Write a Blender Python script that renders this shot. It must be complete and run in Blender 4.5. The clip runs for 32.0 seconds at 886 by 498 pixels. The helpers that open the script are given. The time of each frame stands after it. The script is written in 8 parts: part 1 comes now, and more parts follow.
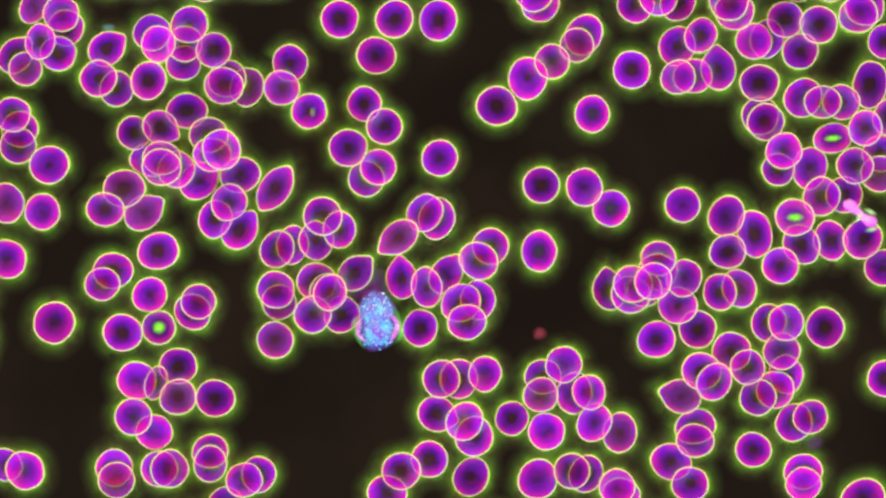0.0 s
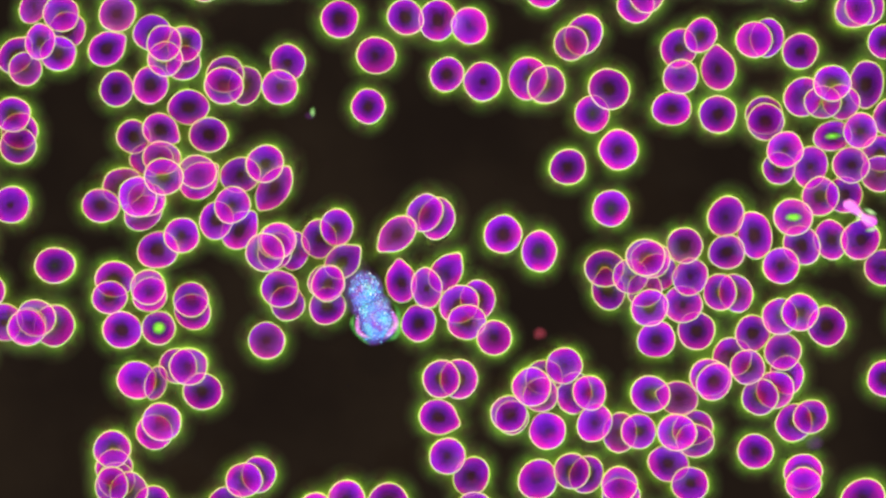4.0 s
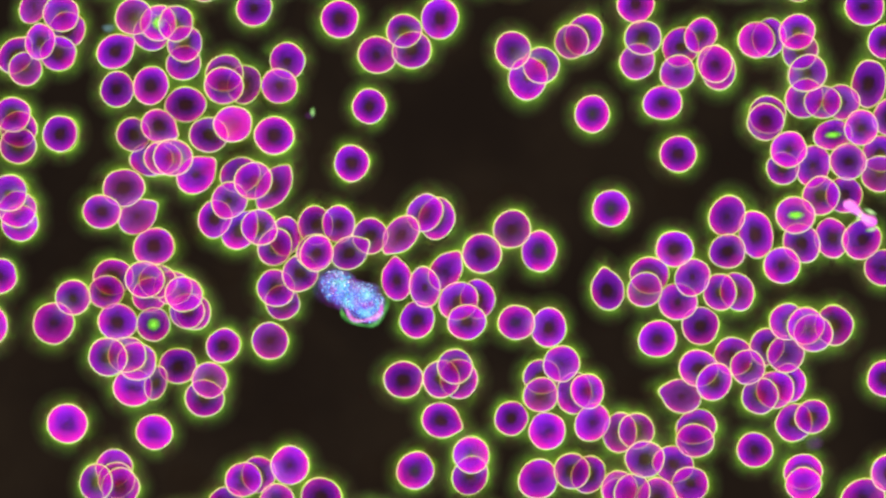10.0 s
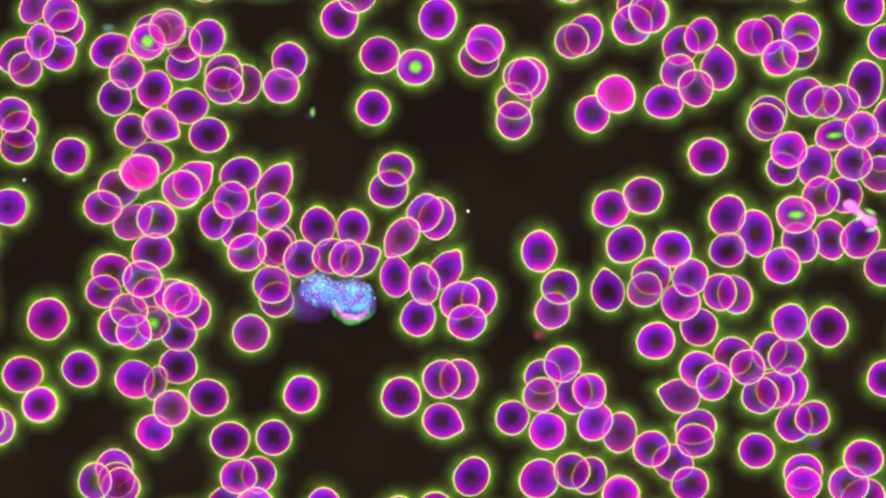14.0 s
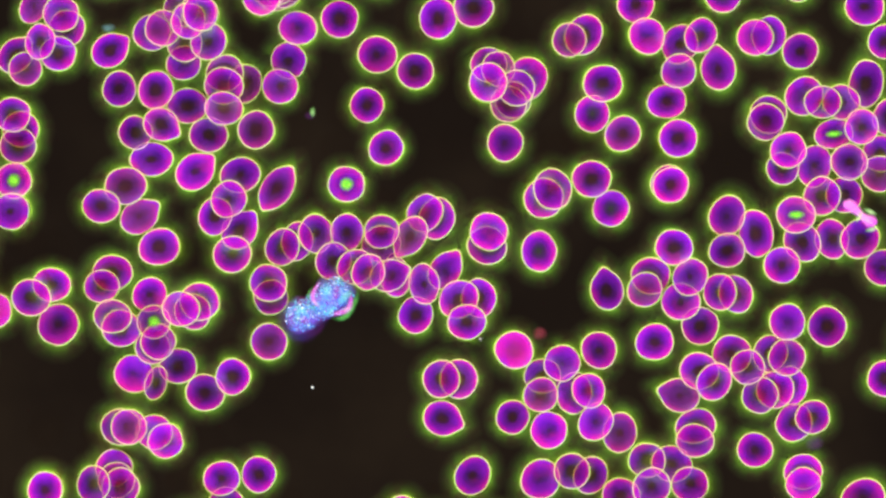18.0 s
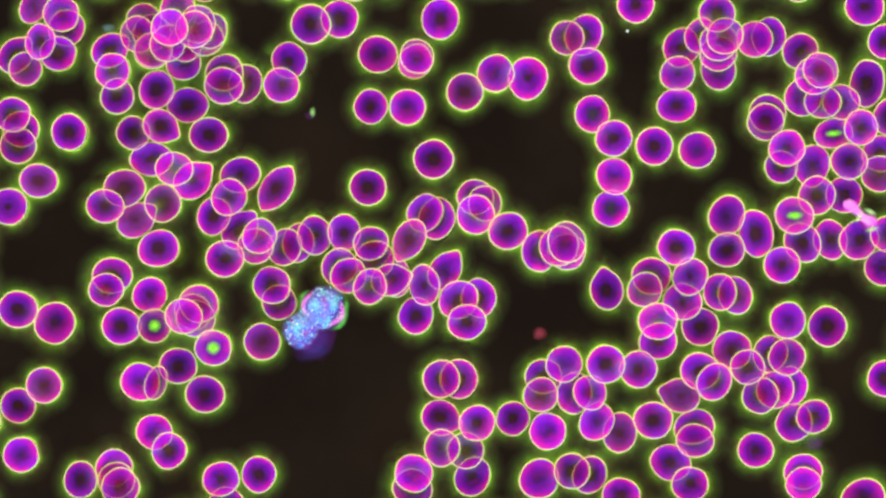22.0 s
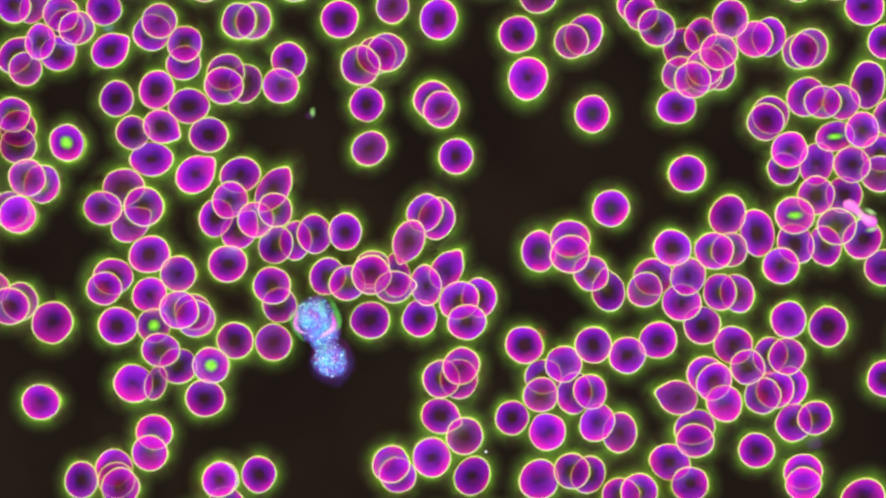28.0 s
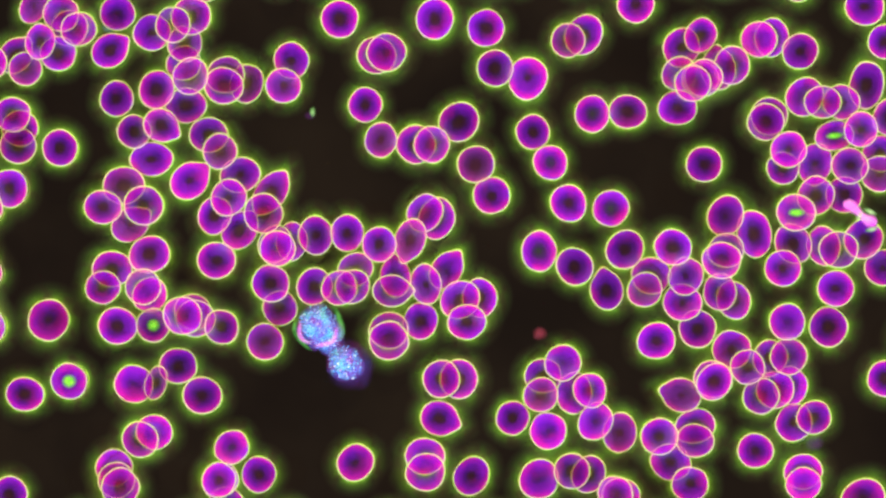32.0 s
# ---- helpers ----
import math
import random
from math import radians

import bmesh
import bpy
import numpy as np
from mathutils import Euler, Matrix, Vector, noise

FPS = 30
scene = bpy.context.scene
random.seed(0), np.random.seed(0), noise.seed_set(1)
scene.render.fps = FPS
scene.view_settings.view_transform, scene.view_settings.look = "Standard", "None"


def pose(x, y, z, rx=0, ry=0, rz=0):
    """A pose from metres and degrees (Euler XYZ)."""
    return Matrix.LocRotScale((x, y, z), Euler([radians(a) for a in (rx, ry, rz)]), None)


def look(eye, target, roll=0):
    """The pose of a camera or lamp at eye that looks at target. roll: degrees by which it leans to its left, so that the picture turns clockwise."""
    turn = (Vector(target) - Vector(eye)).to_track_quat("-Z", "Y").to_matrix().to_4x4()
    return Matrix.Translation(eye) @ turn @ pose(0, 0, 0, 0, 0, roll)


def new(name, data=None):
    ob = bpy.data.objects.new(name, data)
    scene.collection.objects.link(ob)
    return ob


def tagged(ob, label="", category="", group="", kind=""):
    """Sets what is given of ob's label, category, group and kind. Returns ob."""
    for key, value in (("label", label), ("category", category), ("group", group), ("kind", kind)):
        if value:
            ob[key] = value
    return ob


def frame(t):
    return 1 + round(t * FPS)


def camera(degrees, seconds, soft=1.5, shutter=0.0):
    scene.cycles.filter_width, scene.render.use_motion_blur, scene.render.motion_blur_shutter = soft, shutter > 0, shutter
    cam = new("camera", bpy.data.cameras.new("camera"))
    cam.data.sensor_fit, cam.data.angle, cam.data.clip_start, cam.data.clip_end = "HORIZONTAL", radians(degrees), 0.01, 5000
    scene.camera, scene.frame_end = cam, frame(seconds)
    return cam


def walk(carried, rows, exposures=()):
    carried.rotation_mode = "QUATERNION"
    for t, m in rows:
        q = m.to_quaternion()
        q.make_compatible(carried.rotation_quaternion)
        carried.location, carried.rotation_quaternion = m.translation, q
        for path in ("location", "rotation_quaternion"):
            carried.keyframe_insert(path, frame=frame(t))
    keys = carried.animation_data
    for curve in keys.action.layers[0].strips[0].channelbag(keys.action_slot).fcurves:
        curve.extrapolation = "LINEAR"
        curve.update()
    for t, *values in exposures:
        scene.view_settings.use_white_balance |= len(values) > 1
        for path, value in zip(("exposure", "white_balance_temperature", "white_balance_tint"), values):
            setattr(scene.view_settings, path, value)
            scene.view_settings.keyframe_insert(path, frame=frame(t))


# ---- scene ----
# The field under a dark-field microscope, drawn ten thousand times enlarged and more:
# one unit is about eleven micrometres, so a red cell is some 0.66 across.
cam = camera(3, 32.0, soft=2.6)
HEIGHT = 7.84 / math.tan(radians(1.5))
walk(cam, [(0, pose(0, 0, HEIGHT)), (32, pose(0, 0, HEIGHT))])
scene.cycles.transparent_max_bounces = 40

# ---- light: the condenser's oblique ring of light, nothing from straight above ----
world = bpy.data.worlds.new("dark_room")
scene.world = world
world.use_nodes = True
world.node_tree.nodes["Background"].inputs[0].default_value = (0.0146, 0.0092, 0.0068, 1)
world.node_tree.nodes["Background"].inputs[1].default_value = 1.0


def condenser(azimuth, strength, colour):
    data = bpy.data.lights.new("condenser_light", "SUN")
    data.energy, data.color, data.angle = strength, colour, radians(6)
    lamp = new("condenser_light", data)
    a, e = radians(azimuth), radians(LIGHT_TILT)
    place = Vector((math.cos(a) * math.cos(e), math.sin(a) * math.cos(e), math.sin(e))) * 30
    lamp.matrix_world = look(place, (0, 0, 0))


LIGHT_TILT = 36
condenser(90, 6.6, (1.0, 0.78, 0.42))
condenser(180, 4.5, (1.0, 0.92, 0.85))
condenser(270, 6.6, (0.52, 0.72, 1.0))
condenser(0, 4.5, (0.90, 1.0, 1.0))


# ---- materials ----
def ramp(nodes, links, value, stops, smooth=True):
    node = nodes.new("ShaderNodeValToRGB")
    node.color_ramp.interpolation = "EASE" if smooth else "LINEAR"
    while len(node.color_ramp.elements) < len(stops):
        node.color_ramp.elements.new(0.5)
    for element, (at, colour) in zip(node.color_ramp.elements, stops):
        element.position = at
        element.color = (*colour, 1) if len(colour) == 3 else colour
    links.new(value, node.inputs[0])
    return node.outputs[0]


def math_node(nodes, links, kind, a, b):
    node = nodes.new("ShaderNodeMath")
    node.operation = kind
    for socket, value in zip(node.inputs, (a, b)):
        if isinstance(value, (int, float)):
            socket.default_value = value
        else:
            links.new(value, socket)
    return node.outputs[0]


def mix_colour(nodes, links, factor, a, b, kind="MIX"):
    node = nodes.new("ShaderNodeMix")
    node.data_type, node.blend_type = "RGBA", kind
    for socket, value in ((node.inputs[0], factor), (node.inputs[6], a), (node.inputs[7], b)):
        if isinstance(value, tuple):
            socket.default_value = (*value, 1)
        elif isinstance(value, (int, float)):
            socket.default_value = value
        else:
            links.new(value, socket)
    return node.outputs[2]


def fresh(name):
    mat = bpy.data.materials.new(name)
    mat.use_nodes = True
    tree = mat.node_tree
    return mat, tree.nodes, tree.links, tree.nodes["Principled BSDF"]


def grey(v):
    return (v, v, v)


def radial(nodes):
    # u runs from a cell's middle to its edge, in the mesh's own layout
    uv = nodes.new("ShaderNodeUVMap")
    uv.uv_map = "radial"
    split = nodes.new("ShaderNodeSeparateXYZ")
    nodes.id_data.links.new(uv.outputs[0], split.inputs[0])
    return split.outputs[0]


def grain(nodes, links, scale, detail=3.0):
    where = nodes.new("ShaderNodeTexCoord")
    tex = nodes.new("ShaderNodeTexNoise")
    tex.inputs["Scale"].default_value, tex.inputs["Detail"].default_value = scale, detail
    info = nodes.new("ShaderNodeObjectInfo")
    shift = nodes.new("ShaderNodeVectorMath")
    shift.operation = "MULTIPLY_ADD"
    links.new(info.outputs["Random"], shift.inputs[0])
    shift.inputs[1].default_value = (37, 19, 53)
    links.new(where.outputs["Object"], shift.inputs[2])
    links.new(shift.outputs[0], tex.inputs["Vector"])
    return tex.outputs[0], info.outputs["Random"]


def haemoglobin(name, alphas, colours):
    mat, nodes, links, shader = fresh(name)
    u = radial(nodes)
    noise_value, chance = grain(nodes, links, 2.2)
    patch, _ = grain(nodes, links, 0.9, 1.0)
    other = math_node(nodes, links, "FRACT", math_node(nodes, links, "MULTIPLY", chance, 7.31), 0.0)
    third = math_node(nodes, links, "FRACT", math_node(nodes, links, "MULTIPLY", chance, 23.7), 0.0)
    # each cell is a little thicker or thinner, deeply or hardly dished, and uneven inside
    wobble = math_node(nodes, links, "MULTIPLY_ADD", noise_value, 0.26)
    wobble.node.inputs[2].default_value = -0.13
    filled = math_node(nodes, links, "MULTIPLY", math_node(nodes, links, "POWER", other, 2.2), 0.34)
    filled = math_node(nodes, links, "MULTIPLY", filled, math_node(nodes, links, "SUBTRACT", 1.0, u))
    u2 = math_node(nodes, links, "ADD", math_node(nodes, links, "ADD", u, wobble), filled)
    colour = ramp(nodes, links, u2, colours)
    # violet and rose in random patches, painting in the lens's colour fringes
    inner = ramp(nodes, links, u2, [(0.25, grey(0.0)), (0.5, grey(1.0))])
    rose = math_node(nodes, links, "MULTIPLY", inner, ramp(nodes, links, patch, [(0.52, grey(0.0)), (0.68, grey(0.4))]))
    violet = math_node(nodes, links, "MULTIPLY", inner, ramp(nodes, links, patch, [(0.36, grey(0.75)), (0.52, grey(0.0))]))
    colour = mix_colour(nodes, links, rose, colour, (0.84, 0.012, 0.50))
    colour = mix_colour(nodes, links, violet, colour, (0.36, 0.010, 0.98))
    dull = mix_colour(nodes, links, ramp(nodes, links, third, [(0.72, grey(0.0)), (0.95, grey(0.55))]), colour, (0.30, 0.06, 0.20))
    colour = mix_colour(nodes, links, ramp(nodes, links, u, [(0.75, grey(1.0)), (0.95, grey(0.25))]), colour, dull)
    alpha = ramp(nodes, links, u2, [(at, grey(v)) for at, v in alphas])
    strength = math_node(nodes, links, "MULTIPLY_ADD", chance, 0.75)
    strength.node.inputs[2].default_value = 0.66
    alpha = math_node(nodes, links, "MULTIPLY", alpha, strength)
    links.new(colour, shader.inputs["Base Color"])
    # the dished faces, steeper than the flat disc that bears them
    bump = nodes.new("ShaderNodeBump")
    bump.inputs["Strength"].default_value, bump.inputs["Distance"].default_value = 1.0, 0.22
    links.new(ramp(nodes, links, u2, [(0.1, grey(0.0)), (1.0, grey(1.0))], False), bump.inputs["Height"])
    links.new(bump.outputs[0], shader.inputs["Normal"])
    shader.inputs["Roughness"].default_value = 0.55
    shader.inputs["Specular IOR Level"].default_value = 0.1
    # what shines through is dimmed and reddened by the pigment
    clear = nodes.new("ShaderNodeBsdfTransparent")
    clear.inputs[0].default_value = (0.88, 0.76, 0.70, 1)
    both = nodes.new("ShaderNodeMixShader")
    links.new(alpha, both.inputs[0])
    links.new(clear.outputs[0], both.inputs[1])
    links.new(shader.outputs[0], both.inputs[2])
    links.new(both.outputs[0], nodes["Material Output"].inputs[0])
    return mat


# edge glow put into the colour: magenta at the rim, dark in the middle
BODY = [(0.0, (0.14, 0.055, 0.06)), (0.24, (0.13, 0.030, 0.13)), (0.46, (0.16, 0.014, 0.50)), (0.68, (0.34, 0.006, 0.84)),
        (0.86, (0.70, 0.006, 0.78)), (0.96, (0.90, 0.012, 0.64)), (1.0, (0.92, 0.10, 0.48))]
HAEM = haemoglobin("haemoglobin", [(0.0, 0.05), (0.25, 0.075), (0.52, 0.115), (0.80, 0.17), (0.96, 0.215)], BODY)
HAEM_PALE = haemoglobin("haemoglobin_pale", [(0.0, 0.05), (0.3, 0.08), (0.55, 0.12), (0.8, 0.17), (1.0, 0.20)],
                        [(0.0, (0.10, 0.14, 0.08)), (0.30, (0.14, 0.05, 0.34)), (0.58, (0.36, 0.006, 0.80)),
                         (0.84, (0.90, 0.01, 0.80)), (1.0, (0.97, 0.1, 0.66))])
HAEM_FLAT = haemoglobin("haemoglobin_flat", [(0.0, 0.10), (0.4, 0.14), (0.7, 0.19), (1.0, 0.22)],
                        [(0.0, (0.62, 0.05, 0.24)), (0.4, (0.66, 0.03, 0.50)), (0.75, (0.86, 0.008, 0.76)),
                         (0.95, (0.94, 0.03, 0.8)), (1.0, (0.96, 0.1, 0.7))])


def edge_material():
    # pale rim colour stands in for light scattered at the cell's edge
    mat, nodes, links, shader = fresh("edge_glow")
    noise_value, _ = grain(nodes, links, 1.6)
    colour = ramp(nodes, links, noise_value, [(0.3, (0.46, 0.44, 0.30)), (0.46, (0.42, 0.49, 0.20)), (0.64, (0.29, 0.55, 0.11))])
    links.new(colour, shader.inputs["Base Color"])
    shader.inputs["Alpha"].default_value = 0.92
    shader.inputs["Roughness"].default_value = 0.5
    shader.inputs["Specular IOR Level"].default_value = 0.1
    return mat


def glow_material():
    # green halo of scattered light, painted as a fading ring round each cell
    mat, nodes, links, shader = fresh("green_glow")
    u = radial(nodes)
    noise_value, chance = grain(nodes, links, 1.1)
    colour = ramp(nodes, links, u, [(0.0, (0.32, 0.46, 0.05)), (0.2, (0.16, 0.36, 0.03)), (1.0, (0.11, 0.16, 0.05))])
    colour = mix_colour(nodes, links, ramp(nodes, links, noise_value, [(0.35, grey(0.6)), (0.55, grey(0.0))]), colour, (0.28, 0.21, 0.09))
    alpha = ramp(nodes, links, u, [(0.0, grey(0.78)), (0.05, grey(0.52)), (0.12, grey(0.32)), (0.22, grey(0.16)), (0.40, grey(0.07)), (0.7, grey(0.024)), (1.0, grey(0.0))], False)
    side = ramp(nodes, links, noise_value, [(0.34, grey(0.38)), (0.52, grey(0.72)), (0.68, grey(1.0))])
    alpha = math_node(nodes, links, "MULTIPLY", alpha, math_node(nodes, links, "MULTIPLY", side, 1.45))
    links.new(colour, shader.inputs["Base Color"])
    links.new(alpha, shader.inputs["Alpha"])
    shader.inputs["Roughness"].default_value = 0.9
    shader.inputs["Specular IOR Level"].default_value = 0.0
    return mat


def plain(name, low, high, scale, alpha=1.0, rough=0.6, spec=0.1):
    mat, nodes, links, shader = fresh(name)
    noise_value, chance = grain(nodes, links, scale)
    links.new(ramp(nodes, links, noise_value, [(0.3, low), (0.7, high)]), shader.inputs["Base Color"])
    shader.inputs["Alpha"].default_value = alpha
    shader.inputs["Roughness"].default_value = rough
    shader.inputs["Specular IOR Level"].default_value = spec
    return mat


def soft(name, low, high, scale, alpha):
    # fades out towards its outline
    mat = plain(name, low, high, scale)
    nodes, links = mat.node_tree.nodes, mat.node_tree.links
    links.new(ramp(nodes, links, radial(nodes), [(0.0, grey(alpha)), (0.35, grey(alpha * 0.72)), (0.65, grey(alpha * 0.28)), (0.95, grey(0.0))]), nodes["Principled BSDF"].inputs["Alpha"])
    return mat


EDGE = edge_material()
GLOW = glow_material()

GREEN = soft("pale_green_dimple", (0.07, 0.34, 0.02), (0.18, 0.48, 0.03), 3.0, 0.78)
# uneven slide tone puts the background's faint haze into the colour
SLIDE = plain("dark_glass_slide", (0.0014, 0.0012, 0.001), (0.010, 0.007, 0.004), 0.35, 0.25, 0.9, 0.0)


# ---- meshes of the red cells ----
def ring_mesh(name, outline, levels, closed=True):
    """A body of revolution round z, bent to an outline: levels are (r, z, u) from the underside's middle round to the top's."""
    n = 44
    verts, faces, us = [], [], []
    for r, z, u in levels:
        for i in range(n):
            a = 2 * math.pi * i / n
            k = outline(a)
            verts.append((r * k * math.cos(a), r * k * math.sin(a), z))
            us.append((u, i / n))
    for j in range(len(levels) - 1):
        for i in range(n):
            i2 = (i + 1) % n
            faces.append((j * n + i, j * n + i2, (j + 1) * n + i2, (j + 1) * n + i))
    if closed:
        faces.append(tuple(reversed(range(n))))
        faces.append(tuple((len(levels) - 1) * n + i for i in range(n)))
    mesh = bpy.data.meshes.new(name)
    mesh.from_pydata(verts, [], faces)
    layer = mesh.uv_layers.new(name="radial")
    for loop in mesh.loops:
        layer.data[loop.index].uv = us[loop.vertex_index]
    mesh.polygons.foreach_set("use_smooth", [True] * len(mesh.polygons))
    return mesh


def round_outline(seed):
    rng = random.Random(seed)
    waves = [(k, rng.uniform(-1, 1) * 0.032 / (k - 1) ** 0.7, rng.uniform(0, 6.28)) for k in (2, 3, 4, 5)]
    return lambda a: 1 + sum(w * math.sin(k * a + p) for k, w, p in waves)


def drop_outline(a):
    # one corner drawn out along +x
    a = math.atan2(math.sin(a), math.cos(a))
    return 0.965 + 0.20 * math.exp(-(a / 0.33) ** 2)


def lens_outline(a):
    # two corners, like an almond
    a = abs(math.atan2(math.sin(a), math.cos(a)))
    b = math.pi - a
    return 0.93 + 0.10 * math.exp(-(a / 0.3) ** 2) + 0.10 * math.exp(-(b / 0.3) ** 2)


def half_height(r):
    # the biconcave section of a red cell
    return 0.026 + 0.089 * math.sin(min(1, r / 0.78) * math.pi / 2) ** 2 if r < 0.78 else 0.115 * math.sqrt(max(0, 1 - ((r - 0.78) / 0.22) ** 2))


STEPS = (0.02, 0.18, 0.34, 0.48, 0.6, 0.7, 0.78, 0.86, 0.92, 0.965, 0.99)
SHAPES = {}
for kind, outline in [("round%d" % i, round_outline(i)) for i in range(7)] + [("drop", drop_outline), ("lens", lens_outline)]:
    low = [(r, 0.115 - half_height(r), r) for r in STEPS]
    high = [(r, 0.115 + half_height(r), r) for r in reversed(STEPS)]
    body = ring_mesh("red_cell_body", outline, low + high)
    tube = [(1.0 + 0.030 * math.cos(t), 0.115 + 0.030 * math.sin(t), 1.0) for t in [2 * math.pi * i / 8 for i in range(9)]]
    edge = ring_mesh("red_cell_edge", outline, tube, False)
    glow = ring_mesh("red_cell_glow", outline, [(1.02 + 0.95 * u ** 1.3, 0.0, u) for u in (0, 0.06, 0.12, 0.2, 0.3, 0.45, 0.6, 0.8, 1.0)]
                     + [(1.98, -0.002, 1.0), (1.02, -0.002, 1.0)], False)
    edge.materials.append(EDGE)
    glow.materials.append(GLOW)
    SHAPES[kind] = (body, edge, glow)
DIMPLE = ring_mesh("red_cell_dimple", round_outline(3), [(0.02, 0.0, 0), (0.9, 0.01, 0.9), (1.0, 0.03, 1), (0.8, 0.05, 0.8), (0.02, 0.055, 0)])
DIMPLE.materials.append(GREEN)
BODIES = {}


def body_mesh(kind, material):
    if (kind, material.name) not in BODIES:
        mesh = SHAPES[kind][0].copy()
        mesh.materials.clear()
        mesh.materials.append(material)
        BODIES[kind, material.name] = mesh
    return BODIES[kind, material.name]


def spot(x, y, z, turn=0.0):
    """The pose of what lies at x to the right and y down in hundredths, seen straight down, at height z."""
    k = (HEIGHT - z) / HEIGHT / 100
    return pose((x - 784) * k, (441 - y) * k, z, 0, 0, turn)


LABELS = {"o": "round magenta red blood cell with a dark middle",
          "d": "pear-shaped magenta red blood cell with one corner",
          "l": "almond-shaped magenta red blood cell with two pointed ends",
          "c": "round magenta red blood cell with pale middle",
          "g": "magenta red blood cell with bright green middle",
          "s": "oval magenta red blood cell with green slit",
          "f": "flat bright pink red blood cell"}
made = 0


def red_cell(x, y, a, b, turn, z, shape="o", drifting=False):
    """A red blood cell of half-lengths a and b hundredths, its long axis turned by so many degrees."""
    global made
    made += 1
    kind = {"d": "drop", "l": "lens"}.get(shape, "round%d" % (int(a * 10 + b * 20 + turn) % 7))
    material = {"c": HAEM_PALE, "g": HAEM_PALE, "s": HAEM_PALE, "f": HAEM_FLAT}.get(shape, HAEM)
    cell = new("drifting_red_cell" if drifting else "red_blood_cell", body_mesh(kind, material))
    size = (a * 0.0096, b * 0.0096, 0.31)
    cell.matrix_basis = spot(x, y, z, turn) @ Matrix.Diagonal((*size, 1))
    state = "drifting in plasma" if drifting else "on the slide"
    tagged(cell, LABELS[shape] + ", " + state, "blood cell", "drifting red cells" if drifting else "settled red cells")
    for name, mesh, label in (("rim", SHAPES[kind][1], "thin pale yellow-white rim"), ("plasma_fringe", SHAPES[kind][2], "faint green glow painted on a ring")):
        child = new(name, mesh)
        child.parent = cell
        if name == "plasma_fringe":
            # the painted glow ring lies flat at slide level, below all cell bodies
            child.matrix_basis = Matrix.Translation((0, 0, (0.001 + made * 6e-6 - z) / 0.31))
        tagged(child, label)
    if shape in "gs":
        child = new("dimple", DIMPLE)
        child.parent = cell
        wide = (0.46, 0.46) if shape == "g" else (0.54, 0.26)
        child.matrix_basis = Matrix.Translation((0.02, 0, 0.16)) @ Matrix.Diagonal((*wide, 1, 1))
        tagged(child, "bright green dimple")
    return cell


# ---- the slide ----
bm = bmesh.new()
bmesh.ops.create_grid(bm, x_segments=12, y_segments=12, size=90)
mesh = bpy.data.meshes.new("ground")
bm.to_mesh(mesh)
bm.free()
mesh.materials.append(SLIDE)
tagged(new("ground", mesh), "dark glass microscope slide wet with plasma", "slide", "", "structure")

# ---- red cells that have settled ----
red_cell(60, 12, 34, 25, 60, 0.004, "d")
red_cell(108, 25, 33, 32, 0, 0.078)
red_cell(71, 74, 33, 27, 80, 0.152)
red_cell(103, 95, 33, 31, 0, 0.078)
red_cell(45, 122, 31, 30, 0, 0.078)
red_cell(27, 99, 36, 30, 50, 0.004, "d")
red_cell(22, 203, 33, 31, 0, 0.152)
red_cell(32, 258, 34, 32, 0, 0.078)
red_cell(269, 58, 35, 32, 10, 0.004)
red_cell(325, 112, 32, 31, 0, 0.004)
red_cell(327, 78, 33, 31, 90, 0.078)
red_cell(396, 152, 35, 34, 0, 0.152)
red_cell(369, 239, 36, 31, 0, 0.078)
red_cell(268, 282, 40, 30, 0, 0.004)
red_cell(425, 310, 38, 31, 15, 0.078)
red_cell(424, 408, 38, 32, 50, 0.004, "d")
red_cell(265, 522, 32, 31, 0, 0.004)
red_cell(341, 552, 33, 33, 90, 0.004)
red_cell(276, 678, 31, 20, 75, 0.078)
red_cell(315, 648, 35, 32, 15, 0.004)
red_cell(273, 765, 34, 31, -15, 0.004)
red_cell(202, 828, 34, 33, 0, 0.004)
red_cell(206, 850, 34, 32, 0, 0.078)
red_cell(400, 895, 34, 33, 0, 0.004)
red_cell(458, 840, 33, 31, 60, 0.004)
red_cell(752, 377, 36, 31, 60, 0.078)
red_cell(773, 387, 39, 32, 75, 0.004)
red_cell(826, 570, 35, 32, 0, 0.152)
red_cell(781, 671, 35, 33, 60, 0.078)
red_cell(812, 671, 35, 35, 0, 0.004)
red_cell(957, 699, 32, 31, 0, 0.152)
red_cell(1016, 696, 38, 32, 75, 0.004)
red_cell(1097, 766, 36, 31, 85, 0.004)
red_cell(1012, 834, 33, 32, 80, 0.078)
red_cell(1099, 876, 34, 31, 0, 0.078)
red_cell(1221, 857, 34, 31, 10, 0.078)
red_cell(1230, 780, 34, 31, 0, 0.078)
red_cell(1264, 676, 35, 31, 60, 0.226)
red_cell(1323, 650, 32, 31, 60, 0.226)
red_cell(1372, 690, 34, 34, 90, 0.078)
red_cell(1405, 748, 35, 33, 50, 0.004)
red_cell(1421, 835, 35, 32, 0, 0.004)
red_cell(1422, 857, 33, 30, 0, 0.078)
red_cell(1527, 882, 42, 34, 15, 0.004)
red_cell(1567, 670, 33, 33, 0, 0.004)
red_cell(1141, 513, 32, 31, 0, 0.152)
red_cell(1274, 517, 34, 30, 100, 0.078)
red_cell(1562, 474, 34, 32, 0, 0.004)
red_cell(1081, 369, 33, 33, 0, 0.004, "c")
red_cell(954, 445, 37, 32, 85, 0.004, "c")
